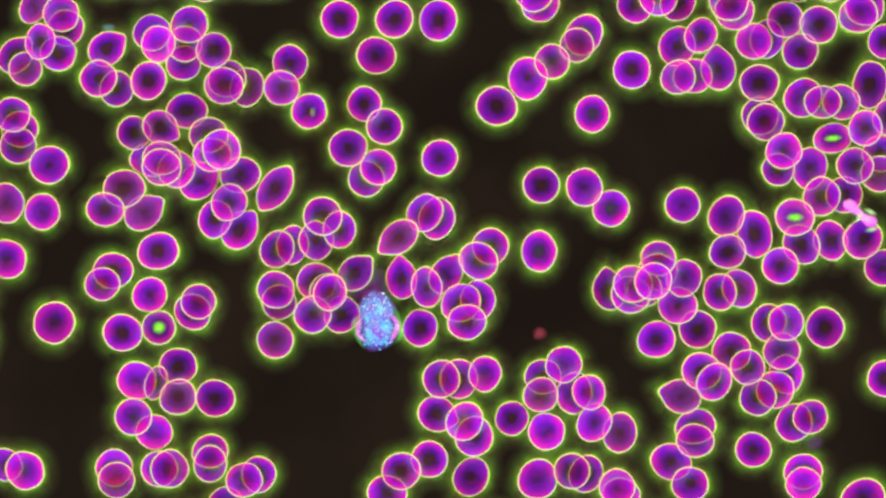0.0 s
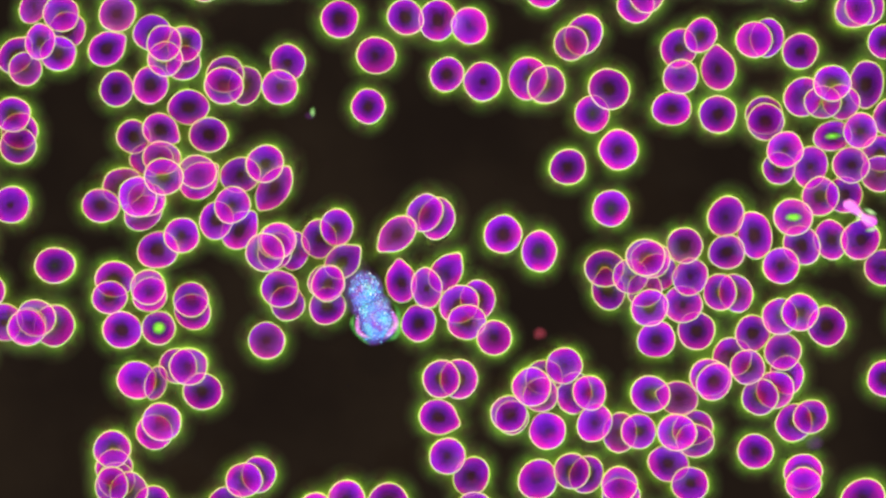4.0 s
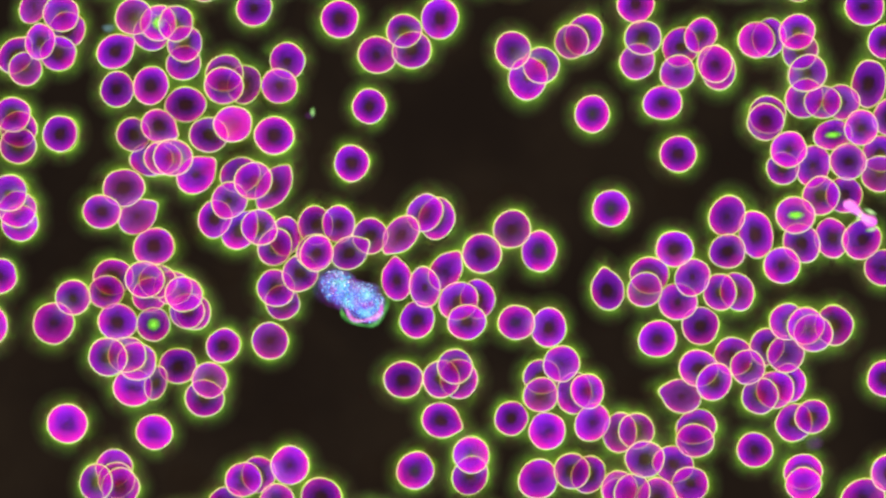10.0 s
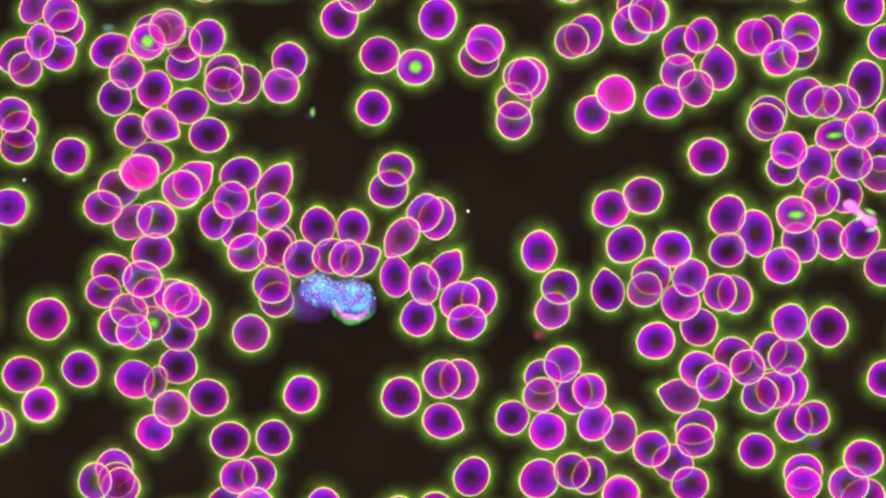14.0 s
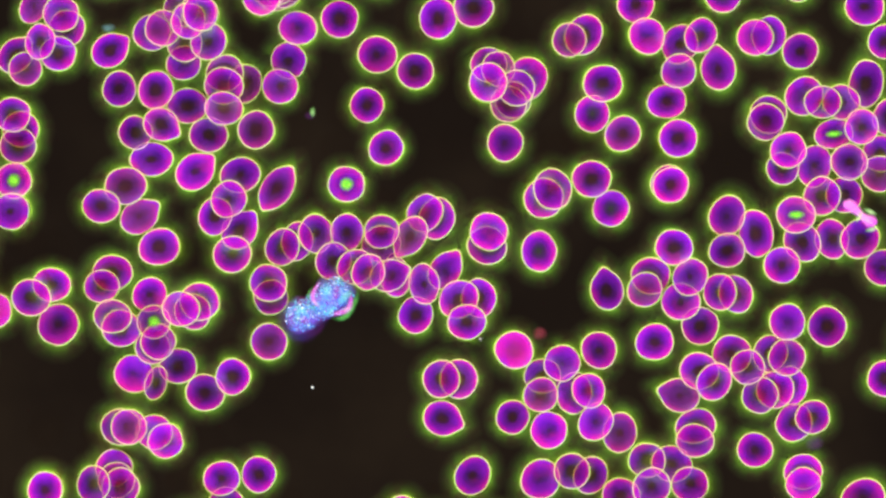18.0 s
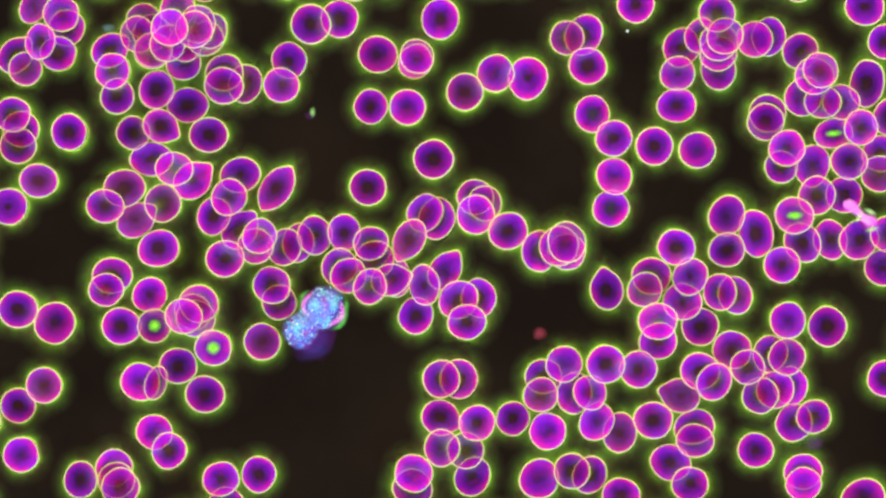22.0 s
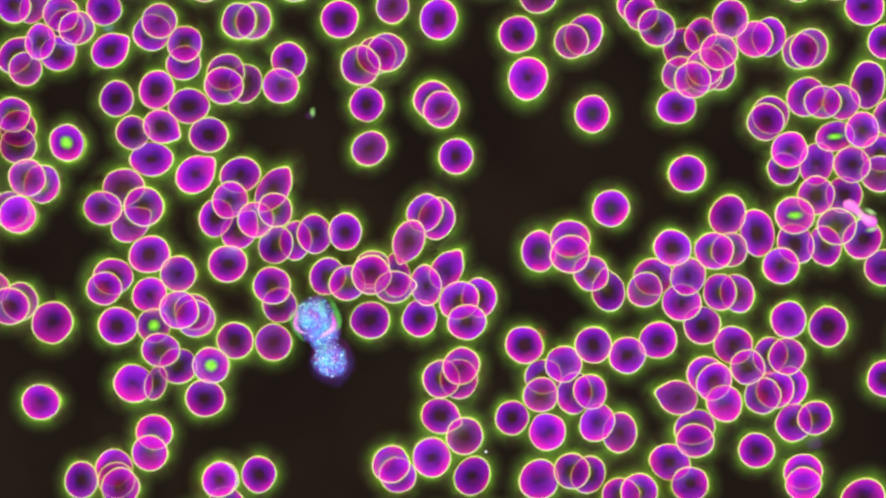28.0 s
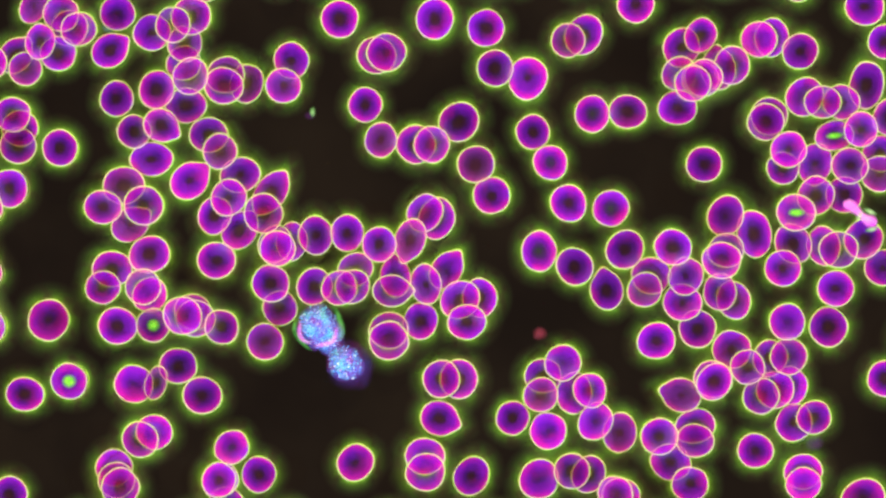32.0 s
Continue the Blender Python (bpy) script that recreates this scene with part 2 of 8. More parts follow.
red_cell(1048, 202, 32, 33, 0, 0.004, "c")
red_cell(934, 139, 39, 35, 60, 0.004)
red_cell(601, 34, 34, 34, 0, 0.004)
red_cell(1033, 62, 38, 33, 60, 0.004)
red_cell(1125, 8, 34, 33, 0, 0.004)
red_cell(1240, 63, 33, 28, 60, 0.078)
red_cell(1271, 123, 39, 33, 95, 0.004, "d")
red_cell(1416, 91, 33, 32, 20, 0.078)
red_cell(1355, 216, 34, 33, 0, 0.078)
red_cell(1456, 181, 30, 33, 90, 0.226)
red_cell(1489, 181, 32, 33, 90, 0.152)
red_cell(1530, 12, 36, 34, 0, 0.004)
red_cell(1566, 74, 32, 30, 60, 0.004)
red_cell(1575, 208, 34, 31, 80, 0.078)
red_cell(1558, 272, 34, 32, 0, 0.004)
red_cell(1556, 308, 34, 32, 0, 0.078)
red_cell(1494, 345, 34, 32, 0, 0.004)
red_cell(1413, -29, 33, 33, 0, 0.004)
red_cell(362, -29, 33, 33, 0, 0.004)

# ---- the white cell, the platelet and small specks ----
def blob(name, sx, sy, sz, rough, seed, parent=None, rings=14, n=28):
    """A lumpy, flattened body; u is 1 at its outline."""
    verts, faces, us = [], [], []
    off = Vector((seed * 3.1, seed * 1.7, seed))
    for j in range(rings + 1):
        t = math.pi * j / rings
        for i in range(n):
            a = 2 * math.pi * i / n
            d = Vector((math.sin(t) * math.cos(a), math.sin(t) * math.sin(a), -math.cos(t)))
            k = 1 + rough * noise.noise(d * 1.6 + off) + rough * 0.5 * noise.noise(d * 4 + off)
            verts.append((d.x * k * sx, d.y * k * sy, d.z * k * sz))
            us.append((math.sin(t), i / n))
    for j in range(rings):
        for i in range(n):
            i2 = (i + 1) % n
            faces.append((j * n + i, j * n + i2, (j + 1) * n + i2, (j + 1) * n + i))
    mesh = bpy.data.meshes.new(name)
    mesh.from_pydata(verts, [], faces)
    layer = mesh.uv_layers.new(name="radial")
    for loop in mesh.loops:
        layer.data[loop.index].uv = us[loop.vertex_index]
    mesh.polygons.foreach_set("use_smooth", [True] * len(mesh.polygons))
    ob = new(name, mesh)
    ob.parent = parent
    return ob


def cytoplasm_material():
    mat, nodes, links, shader = fresh("cytoplasm")
    u = radial(nodes)
    noise_value, chance = grain(nodes, links, 5.0, 5)
    colour = ramp(nodes, links, noise_value, [(0.34, (0.30, 0.02, 0.34)), (0.45, (0.13, 0.05, 0.50)), (0.55, (0.05, 0.15, 0.54)), (0.66, (0.09, 0.36, 0.46))])
    border = ramp(nodes, links, u, [(0.82, grey(0)), (0.97, grey(0.55))])
    colour = mix_colour(nodes, links, border, colour, (0.42, 0.08, 0.36))
    alpha = ramp(nodes, links, u, [(0.0, grey(0.50)), (0.6, grey(0.40)), (0.82, grey(0.22)), (0.98, grey(0.0))])
    alpha = math_node(nodes, links, "MULTIPLY", alpha, math_node(nodes, links, "MULTIPLY_ADD", noise_value, 1.4))
    alpha.node.inputs[1].links[0].from_node.inputs[2].default_value = 0.15
    links.new(colour, shader.inputs["Base Color"])
    links.new(alpha, shader.inputs["Alpha"])
    shader.inputs["Roughness"].default_value = 0.5
    return mat


def granule_material():
    mat, nodes, links, shader = fresh("granules")
    geo = nodes.new("ShaderNodeNewGeometry")
    colour = ramp(nodes, links, geo.outputs["Random Per Island"],
                  [(0.0, (0.04, 0.14, 0.6)), (0.3, (0.09, 0.38, 0.62)), (0.48, (0.06, 0.52, 0.42)), (0.66, (0.30, 0.58, 0.62)), (0.82, (0.38, 0.20, 0.60)), (0.93, (0.42, 0.62, 0.70)), (1.0, (0.9, 0.95, 0.9))], False)
    links.new(colour, shader.inputs["Base Color"])
    shader.inputs["Alpha"].default_value = 1.0
    shader.inputs["Roughness"].default_value = 0.25
    return mat


CYTOPLASM = cytoplasm_material()
GRANULE = granule_material()
HYALINE = soft("hyaline_veil", (0.15, 0.005, 0.15), (0.05, 0.03, 0.25), 2.0, 0.30)


def granules(name, parent, count, sx, sy, seed):
    """Many tiny bright grains spread through a lobe."""
    rng = random.Random(seed)
    base = bmesh.new()
    bmesh.ops.create_icosphere(base, subdivisions=1, radius=1)
    corners = [v.co.copy() for v in base.verts]
    sides = [[v.index for v in f.verts] for f in base.faces]
    base.free()
    verts, faces = [], []
    centres = [(rng.gauss(0, 0.45), rng.gauss(0, 0.45)) for i in range(6)]
    for i in range(count):
        if rng.random() < 0.55:
            cx, cy = rng.choice(centres)
            x, y = cx + rng.gauss(0, 0.13), cy + rng.gauss(0, 0.13)
        else:
            a, r = rng.uniform(0, 6.28), math.sqrt(rng.random())
            x, y = r * math.cos(a), r * math.sin(a)
        d = math.hypot(x, y)
        if d > 0.9 + 0.12 * rng.random():
            continue
        z = 0.29 * math.sqrt(max(0.05, 1 - min(d, 1) ** 2)) * rng.uniform(0.2, 1.0) + 0.01
        s = rng.choice((0.007, 0.008, 0.010, 0.011, 0.012, 0.016)) * rng.uniform(0.8, 1.2)
        k = len(verts)
        verts += [(x * sx + c.x * s, y * sy + c.y * s, z + c.z * s) for c in corners]
        faces += [[k + q for q in f] for f in sides]
    mesh = bpy.data.meshes.new(name)
    mesh.from_pydata(verts, [], faces)
    mesh.materials.append(GRANULE)
    ob = new(name, mesh)
    ob.parent = parent
    return tagged(ob, "glittering pale blue granules", kind="stuff")


white_cell = new("white_blood_cell")
white_cell.matrix_basis = spot(600, 560, 0.0)
tagged(white_cell, "crawling white blood cell full of glittering blue granules", "blood cell")
front_lobe = blob("front_lobe", 0.44, 0.39, 0.28, 0.16, 2, white_cell)
rear_lobe = blob("rear_lobe", 0.37, 0.33, 0.25, 0.2, 5, white_cell)
neck_lobe = blob("neck", 0.36, 0.32, 0.22, 0.2, 8, white_cell)
veil = blob("hyaline_veil", 0.52, 0.46, 0.07, 0.22, 11, white_cell)
for lobe in (front_lobe, rear_lobe, neck_lobe):
    lobe.data.materials.append(CYTOPLASM)
veil.data.materials.append(HYALINE)
tagged(veil, "faint clear violet margin")
granules("granule_cluster", front_lobe, 620, 0.40, 0.35, 1)
granules("granule_cluster", rear_lobe, 480, 0.33, 0.29, 2)
granules("granule_cluster", neck_lobe, 240, 0.30, 0.26, 3)
PINK = soft("pink_margin", (0.56, 0.05, 0.50), (0.70, 0.34, 0.64), 7.0, 0.50)
# green glow beside the front lobe, painted on sickles of its own
GLINT = soft("green_glint", (0.02, 0.20, 0.02), (0.14, 0.55, 0.10), 7.0, 0.36)
def crescent(name, radius, width, spread, material, parent):
    """A sickle that hugs a round lobe, thickest in its middle; it faces +x."""
    n, cross, verts, faces, us = 24, (-1, -0.6, -0.2, 0.2, 0.6, 1), [], [], []
    for i in range(n + 1):
        f = 2 * i / n - 1
        a, w = radians(spread) * f, width * (1 - f * f) + 0.004
        k = radius * (1 + 0.05 * math.sin(5 * a + radius * 40))
        for c in cross:
            r = k + w * c
            verts.append((r * math.cos(a), r * math.sin(a), 0.04 * (1 - c * c)))
            us.append((max(abs(c), f * f), f))
    m = len(cross)
    for i in range(n):
        for q in range(m - 1):
            faces.append((i * m + q, i * m + q + 1, (i + 1) * m + q + 1, (i + 1) * m + q))
        faces.append((i * m + m - 1, i * m, (i + 1) * m, (i + 1) * m + m - 1))
    mesh = bpy.data.meshes.new(name)
    mesh.from_pydata(verts, [], faces)
    layer = mesh.uv_layers.new(name="radial")
    for loop in mesh.loops:
        layer.data[loop.index].uv = us[loop.vertex_index]
    mesh.polygons.foreach_set("use_smooth", [True] * len(mesh.polygons))
    mesh.materials.append(material)
    ob = new(name, mesh)
    ob.parent = parent
    return ob


pink_margins = [crescent("pink_margin", 0.34, 0.075, 58, PINK, white_cell), crescent("pink_margin", 0.34, 0.06, 50, PINK, white_cell)]
green_fringes = [crescent("green_fringe", 0.41, 0.085, 62, GLINT, white_cell), crescent("green_fringe", 0.40, 0.075, 54, GLINT, white_cell)]
for margin, fringe in zip(pink_margins, green_fringes):
    tagged(margin, "bright pink margin of the nucleus")
    tagged(fringe, "bright green glint painted along the margin")


def platelet():
    """A dumb-bell of bright pink matter: two knobs and a neck."""
    spine = [(-0.27, 0.10, 0.01), (-0.25, 0.11, 0.09), (-0.17, 0.10, 0.15), (-0.09, 0.06, 0.15), (-0.01, -0.01, 0.10), (0.06, -0.08, 0.08),
             (0.13, -0.14, 0.11), (0.20, -0.18, 0.15), (0.27, -0.20, 0.14), (0.33, -0.21, 0.08), (0.345, -0.21, 0.01)]
    n, verts, faces, us = 16, [], [], []
    for j, (x, y, w) in enumerate(spine):
        x0, y0, _ = spine[max(0, j - 1)]
        x1, y1, _ = spine[min(len(spine) - 1, j + 1)]
        d = Vector((x1 - x0, y1 - y0)).normalized()
        for i in range(n):
            a = 2 * math.pi * i / n
            w *= 1.0 if i else 0.82
            verts.append((x - d.y * w * math.cos(a), y + d.x * w * math.cos(a), 0.08 + 0.45 * w * math.sin(a)))
            us.append((1.0 if j in (0, len(spine) - 1) else 0.05 + 0.8 * abs(math.cos(a)) ** 3, i / n))
    for j in range(len(spine) - 1):
        for i in range(n):
            i2 = (i + 1) % n
            faces.append((j * n + i, j * n + i2, (j + 1) * n + i2, (j + 1) * n + i))
    mesh = bpy.data.meshes.new("platelet")
    mesh.from_pydata(verts, [], faces)
    layer = mesh.uv_layers.new(name="radial")
    for loop in mesh.loops:
        layer.data[loop.index].uv = us[loop.vertex_index]
    mesh.polygons.foreach_set("use_smooth", [True] * len(mesh.polygons))
    mesh.materials.append(soft("platelet_pink", (0.46, 0.03, 0.42), (0.52, 0.16, 0.48), 3.0, 0.58))
    ob = new("platelet_clump", mesh)
    ob.matrix_basis = spot(1518, 373, 0.21)
    tagged(ob, "bright pink dumb-bell of sticky platelets between red cells", "platelets")
    for x, y, turn in ((0.25, -0.33, 15), (0.22, -0.02, -25), (0.03, -0.10, 60)):
        piece = blob("bright_edge", 0.15, 0.06, 0.03, 0.2, 7, ob, 8, 12)
        piece.data.materials.append(soft("platelet_edge", (0.10, 0.36, 0.07), (0.36, 0.44, 0.23), 4.0, 0.45))
        piece.matrix_basis = pose(x, y, 0.10, 0, 0, turn)
        tagged(piece, "bright yellow-green edge")


platelet()


def speck(x, y, sx, sy, low, high, alpha, label, z=0.03):
    ob = blob("debris_speck", sx, sy, 0.03, 0.3, x * 0.01, None, 8, 14)
    ob.data.materials.append(soft("debris", tuple(v * 0.5 for v in low), tuple(v * 0.5 for v in high), 6.0, alpha))
    ob.matrix_basis = spot(x, y, z)
    return tagged(ob, label, "debris")


speck(553, 199, 0.065, 0.11, (0.10, 0.40, 0.05), (0.3, 0.6, 0.2), 0.5, "small green fleck of debris lying on the slide")
speck(548, 205, 0.12, 0.09, (0.10, 0.01, 0.16), (0.16, 0.02, 0.2), 0.14, "faint violet smear of debris on the slide")
speck(955, 590, 0.15, 0.14, (0.35, 0.03, 0.06), (0.4, 0.06, 0.1), 0.30, "dim red out-of-focus grain on the slide")
speck(1441, 784, 0.2, 0.17, (0.20, 0.06, 0.34), (0.25, 0.1, 0.3), 0.12, "dim violet smear of debris on the slide")
speck(192, 50, 0.15, 0.10, (0.10, 0.25, 0.35), (0.2, 0.4, 0.5), 0.25, "pale blue crumbs of debris on the slide")
dust = [speck(500, 742, 0.034, 0.03, (0.8, 0.9, 0.95), (0.98, 0.98, 0.98), 1.0, "tiny white grain of dust adrift in plasma") for i in range(5)]


# ---- what drifts, crawls and trembles ----
def drift(x0, a, b, turn, z, shape, rows):
    """A drifting red cell: rows of seconds and place; it turns a little on its way by x0 degrees in all."""
    cell = red_cell(rows[0][1], rows[0][2], a, b, turn, z, shape, True)
    walk(cell, [(t, spot(x, y, z, turn + x0 * t / 32)) for t, x, y in rows])


def tremble(a, b, turn, z, shape, rows):
    """A settled red cell that its neighbours and the stream jostle."""
    cell = red_cell(rows[0][1], rows[0][2], a, b, turn, z, shape)
    walk(cell, [(t, spot(x, y, z, turn)) for t, x, y in rows])


def motions():
    tremble(34, 32, 20, 0.004, "o", [(0, 116.2, 49.7), (1.5, 119, 53), (7.5, 119.5, 53.5), (11, 118, 52.5), (13, 114.9, 49.4), (14.5, 118.5, 50.4), (30, 117, 48.9), (32, 123.1, 50.4)])
    tremble(34, 32, 0, 0.004, "o", [(0, 35.3, 229), (2.5, 34, 230.5), (7.5, 37.6, 235.1), (10.5, 33, 228.5), (12, 36.1, 229), (14.5, 34.5, 229), (20, 37.6, 229), (30, 31.5, 227.5), (32, 35.3, 227.5)])
    tremble(36, 31, 35, 0.004, "d", [(0, 188.3, 87), (6, 188.8, 87), (7.5, 198.5, 90), (8.5, 196.7, 90), (9.5, 202.8, 90.8), (11, 204.1, 92.6), (12.5, 193.4, 91.6), (13.5, 190.3, 89.5), (14.5, 194.3, 90), (32, 194.3, 90)])
    tremble(32, 31, 90, 0.004, "o", [(0, 206.5, 157.5), (10.5, 207.5, 158.5), (12, 213.4, 165.2), (13, 205, 175.2), (14, 203.5, 173.6), (16.5, 211.1, 158.2), (19, 211.1, 157.5), (19.5, 211.1, 161.1), (20.5, 208.6, 173.8), (21.5, 207, 170.3), (22, 207.5, 170.8), (22.5, 206.5, 175.1), (32, 206.5, 175.1)])
    tremble(36, 31, 70, 0.078, "o", [(0, 262.7, 142.9), (2.9, 262.7, 142.9), (3, 265, 146.5), (3.5, 266.6, 149), (5.5, 268.9, 159), (6.5, 272.2, 161.3), (7.5, 272.7, 157.2), (8.5, 270.4, 162.1), (9.5, 267.3, 152.8), (10.5, 267, 151.6), (11.5, 271.2, 153.6), (17.5, 274.7, 159.7), (19, 277.2, 158.9), (32, 277.2, 158.9)])
    tremble(38, 31, 0, 0.004, "o", [(0, 330.8, 196.2), (2, 330.8, 196.2), (3.5, 333, 190.8), (6.5, 334.5, 189), (8, 332, 189.6), (9.5, 332, 186.5), (10.5, 324.9, 185), (12, 330, 187), (14.5, 332.2, 188.5), (22, 332.5, 186.5), (25.5, 334.5, 190.1), (29.5, 333, 187), (32, 329.2, 187)])
    tremble(35, 33, 0, 0.078, "o", [(0, 402.3, 139.9), (2, 403.6, 137.6), (3.5, 398.5, 133.1), (9, 399.6, 130), (11, 395, 130), (13, 395.5, 128.4), (16.5, 397.8, 130), (22, 397, 128.9), (23.5, 400.1, 128.4), (27.5, 400.1, 128.4), (30, 396, 128.4), (32, 399.3, 133.1)])
    tremble(36, 30, 80, 0.004, "o", [(0, 437.3, 154.6), (1.5, 442.2, 154.1), (3.5, 433.6, 152.2), (9, 434.6, 150), (10.5, 431.5, 150), (12.5, 433, 148.4), (22, 434, 148.4), (23.5, 436.6, 148.4), (30.5, 433, 147.9), (32, 436.6, 148.4)])
    tremble(33, 32, 90, 0.004, "o", [(0, 513.4, 111.8), (1.5, 516.6, 111.6), (3.5, 509.5, 111.1), (10.5, 508.5, 108), (12, 512.1, 108), (13.5, 511.5, 107), (14.5, 512.6, 108.8), (20.5, 509.5, 106.5), (23, 512.6, 107.5), (30.5, 510.5, 107.5), (32, 515.6, 107.2)])
    tremble(32, 32, 0, 0.078, "o", [(0, 498.3, 155.8), (1, 502.2, 154.6), (1.5, 502.2, 156.1), (2.5, 497.6, 158.1), (3.5, 494.5, 155.8), (5.5, 496, 153.5), (8.5, 496, 154), (10, 494, 152.5), (12.5, 497.6, 151.5), (16.5, 496, 153.5), (20, 495.5, 152), (22.5, 498.1, 151), (30.5, 496, 152.5), (32, 501.4, 152)])
    tremble(31, 30, 90, 0.078, "o", [(0, 237, 235.5), (1, 235, 236), (2, 236.5, 234), (3.5, 236.2, 243.9), (5.5, 235.5, 233.2), (7.5, 237, 236.5), (11.5, 234.5, 238.6), (13.5, 233, 233), (14.5, 234.8, 230.9), (16.5, 238.6, 234.8), (19, 239.6, 235), (20.5, 237, 236.5), (24, 235.5, 234), (25.5, 235.5, 236.2), (30.5, 234.5, 233.5), (32, 237.1, 233.2)])
    tremble(34, 31, -30, 0.152, "d", [(0, 283.5, 225.2), (2, 283, 223.5), (3.5, 284.2, 233), (5.5, 281.2, 215.3), (8.5, 283, 225.5), (10, 281, 223.5), (11.5, 276.3, 225.5), (12.5, 281.5, 223.5), (18, 285, 220.4), (20, 285, 225.5), (23.5, 283.5, 222), (25.5, 283.5, 226.8), (28.5, 285, 223), (30, 282.5, 220.4), (32, 285, 222.2)])
    tremble(39, 33, 40, 0.004, "d", [(0, 351.7, 320.4), (5.5, 351.7, 320.4), (7, 342.5, 308.4), (11, 347.6, 312.5), (13.5, 334.1, 329.6), (14.5, 347.1, 308.9), (18.5, 344, 304.3), (21, 332.3, 324.2), (21.5, 332.6, 324.2), (22.5, 348.6, 313.5), (23.5, 349.1, 309.9), (25.5, 340.2, 314.3), (27.5, 345.6, 310.4), (30.5, 341, 306.9), (32, 335.6, 320.4)])
    tremble(47, 30, 55, 0.004, "l", [(0, 486.8, 333.8), (6, 484.6, 333.5), (7.5, 488.6, 330.5), (9, 487.1, 329.4), (10, 484.5, 331.5), (11, 479.9, 339.9), (12, 484.6, 329.2), (13.5, 484.1, 328.4), (16.5, 489.9, 334.5), (19, 490.2, 333), (23, 487.6, 334), (24.5, 483.5, 331.5), (25.5, 483.8, 337.6), (27.5, 485.3, 333.8), (29, 479.2, 341.4), (32, 479.2, 341.4)])
    tremble(34, 32, 30, 0.152, "o", [(0, 405.2, 358.4), (1.5, 411.1, 365.7), (9.5, 407.5, 355), (11.5, 397.3, 358.6), (13, 399.9, 365.2), (14, 409, 354.5), (17.5, 404.5, 353), (23, 405, 348.9), (24.5, 404.5, 353.5), (27.5, 406.8, 354.5), (32, 404.5, 349.9)])
    tremble(35, 30, 60, 0.078, "o", [(0, 380.8, 388), (1.5, 384, 393.6), (3, 383.5, 390), (5.5, 382.2, 391.1), (7, 384.5, 389), (11.5, 378.9, 387.5), (14.5, 383, 389.5), (16.5, 381.5, 383.4), (22, 378.4, 382.9), (22.5, 377.9, 380.4), (24, 381.5, 383.9), (25.5, 378.4, 381.9), (27.5, 382.2, 385.7), (29.5, 381, 384.4), (31, 377.9, 378.8), (32, 380, 381.9)])
    tremble(38, 34, 0, 0.078, "o", [(0, 219.6, 333.8), (1.5, 215.5, 334), (2.5, 216, 330.9), (3.5, 218.8, 331.4), (5.5, 216.5, 325.3), (9, 218, 332.5), (12, 220.1, 333), (13.5, 214.4, 334.5), (14.5, 208, 331.4), (16.5, 221.1, 329.1), (20.5, 222.6, 331), (23, 218.5, 334), (25.5, 219.6, 329.1), (29, 217, 332.5), (30.5, 215, 328.9), (32, 218.8, 328.4)])
    tremble(34, 31, 0, 0.152, "o", [(0, 186, 371), (3, 179, 366), (7, 178, 361), (10, 180, 375), (13, 182, 369), (18, 179, 365), (21, 186, 365), (30, 181, 369), (32, 182, 367)])
    tremble(38, 31, 35, 0.004, "d", [(0, 253.6, 377.2), (6, 253.6, 377.2), (7, 240.9, 386.1), (7.5, 237.8, 387.1), (9, 242.5, 384), (11, 243, 384), (12, 240.9, 387.1), (13.5, 233.1, 394), (16.5, 245.2, 384), (21, 247.1, 384.5), (21.5, 245, 386.1), (22.5, 235.8, 394.8), (23.5, 231.2, 397.8), (32, 230.7, 397.8)])
    tremble(38, 33, 5, 0.078, "o", [(0, 279.9, 444.7), (3.5, 279.9, 444.7), (5.5, 273.8, 433.2), (6.5, 271.9, 437.5), (7.5, 279.6, 438), (9.5, 272, 437), (12.5, 276.6, 436.5), (13.5, 273, 440.1), (14.5, 268.3, 450.1), (16.5, 280.6, 437), (21, 282.2, 438), (22, 280.6, 440), (23.5, 270.4, 450.3), (24.5, 269.9, 450.8), (25.5, 264.5, 450.8), (32, 264.5, 450.8)])
    tremble(36, 33, 10, 0.004, "o", [(0, 200, 479.4), (2, 201.5, 491.1), (3.5, 204.6, 496.2), (5.5, 197.7, 484), (7.5, 200.5, 491.1), (13, 199, 485), (14.5, 197.7, 480.2), (16.5, 198.5, 484.8), (18.5, 199, 482.9), (23, 198.5, 488.6), (25.5, 198.5, 486.2), (28.5, 200, 490.1), (30.5, 195.9, 481.9), (32, 198.5, 476.3)])
    tremble(35, 34, 0, 0.078, "o", [(0, 217, 589), (3, 216, 584), (7, 216, 584), (10, 208, 570), (13, 208, 575), (17, 214, 582), (21, 215, 577), (25, 211, 580), (30, 208, 575), (32, 208, 577)])
    tremble(36, 34, 0, 0.004, "o", [(0, 242, 674), (3, 242, 674), (7, 240, 668), (10, 235, 686), (13, 239, 676), (18, 237, 662), (21, 249, 678), (25, 242, 666), (30, 235, 686), (32, 237, 680)])
    tremble(37, 38, 0, 0.004, "o", [(0, 95.8, 571.5), (2, 93, 570.4), (3.5, 92.8, 576.8), (5.5, 110.3, 573.8), (6, 110.3, 573.8), (8.5, 94, 570.4), (10, 95, 572.5), (14.5, 84.3, 564.5), (16.5, 98.1, 570.7), (19.5, 103.7, 575.6), (24.5, 87.4, 568.4), (25.5, 86.6, 568.4), (27.5, 92.8, 571.5), (30.5, 84.8, 565.8), (32, 85.9, 566.8)])
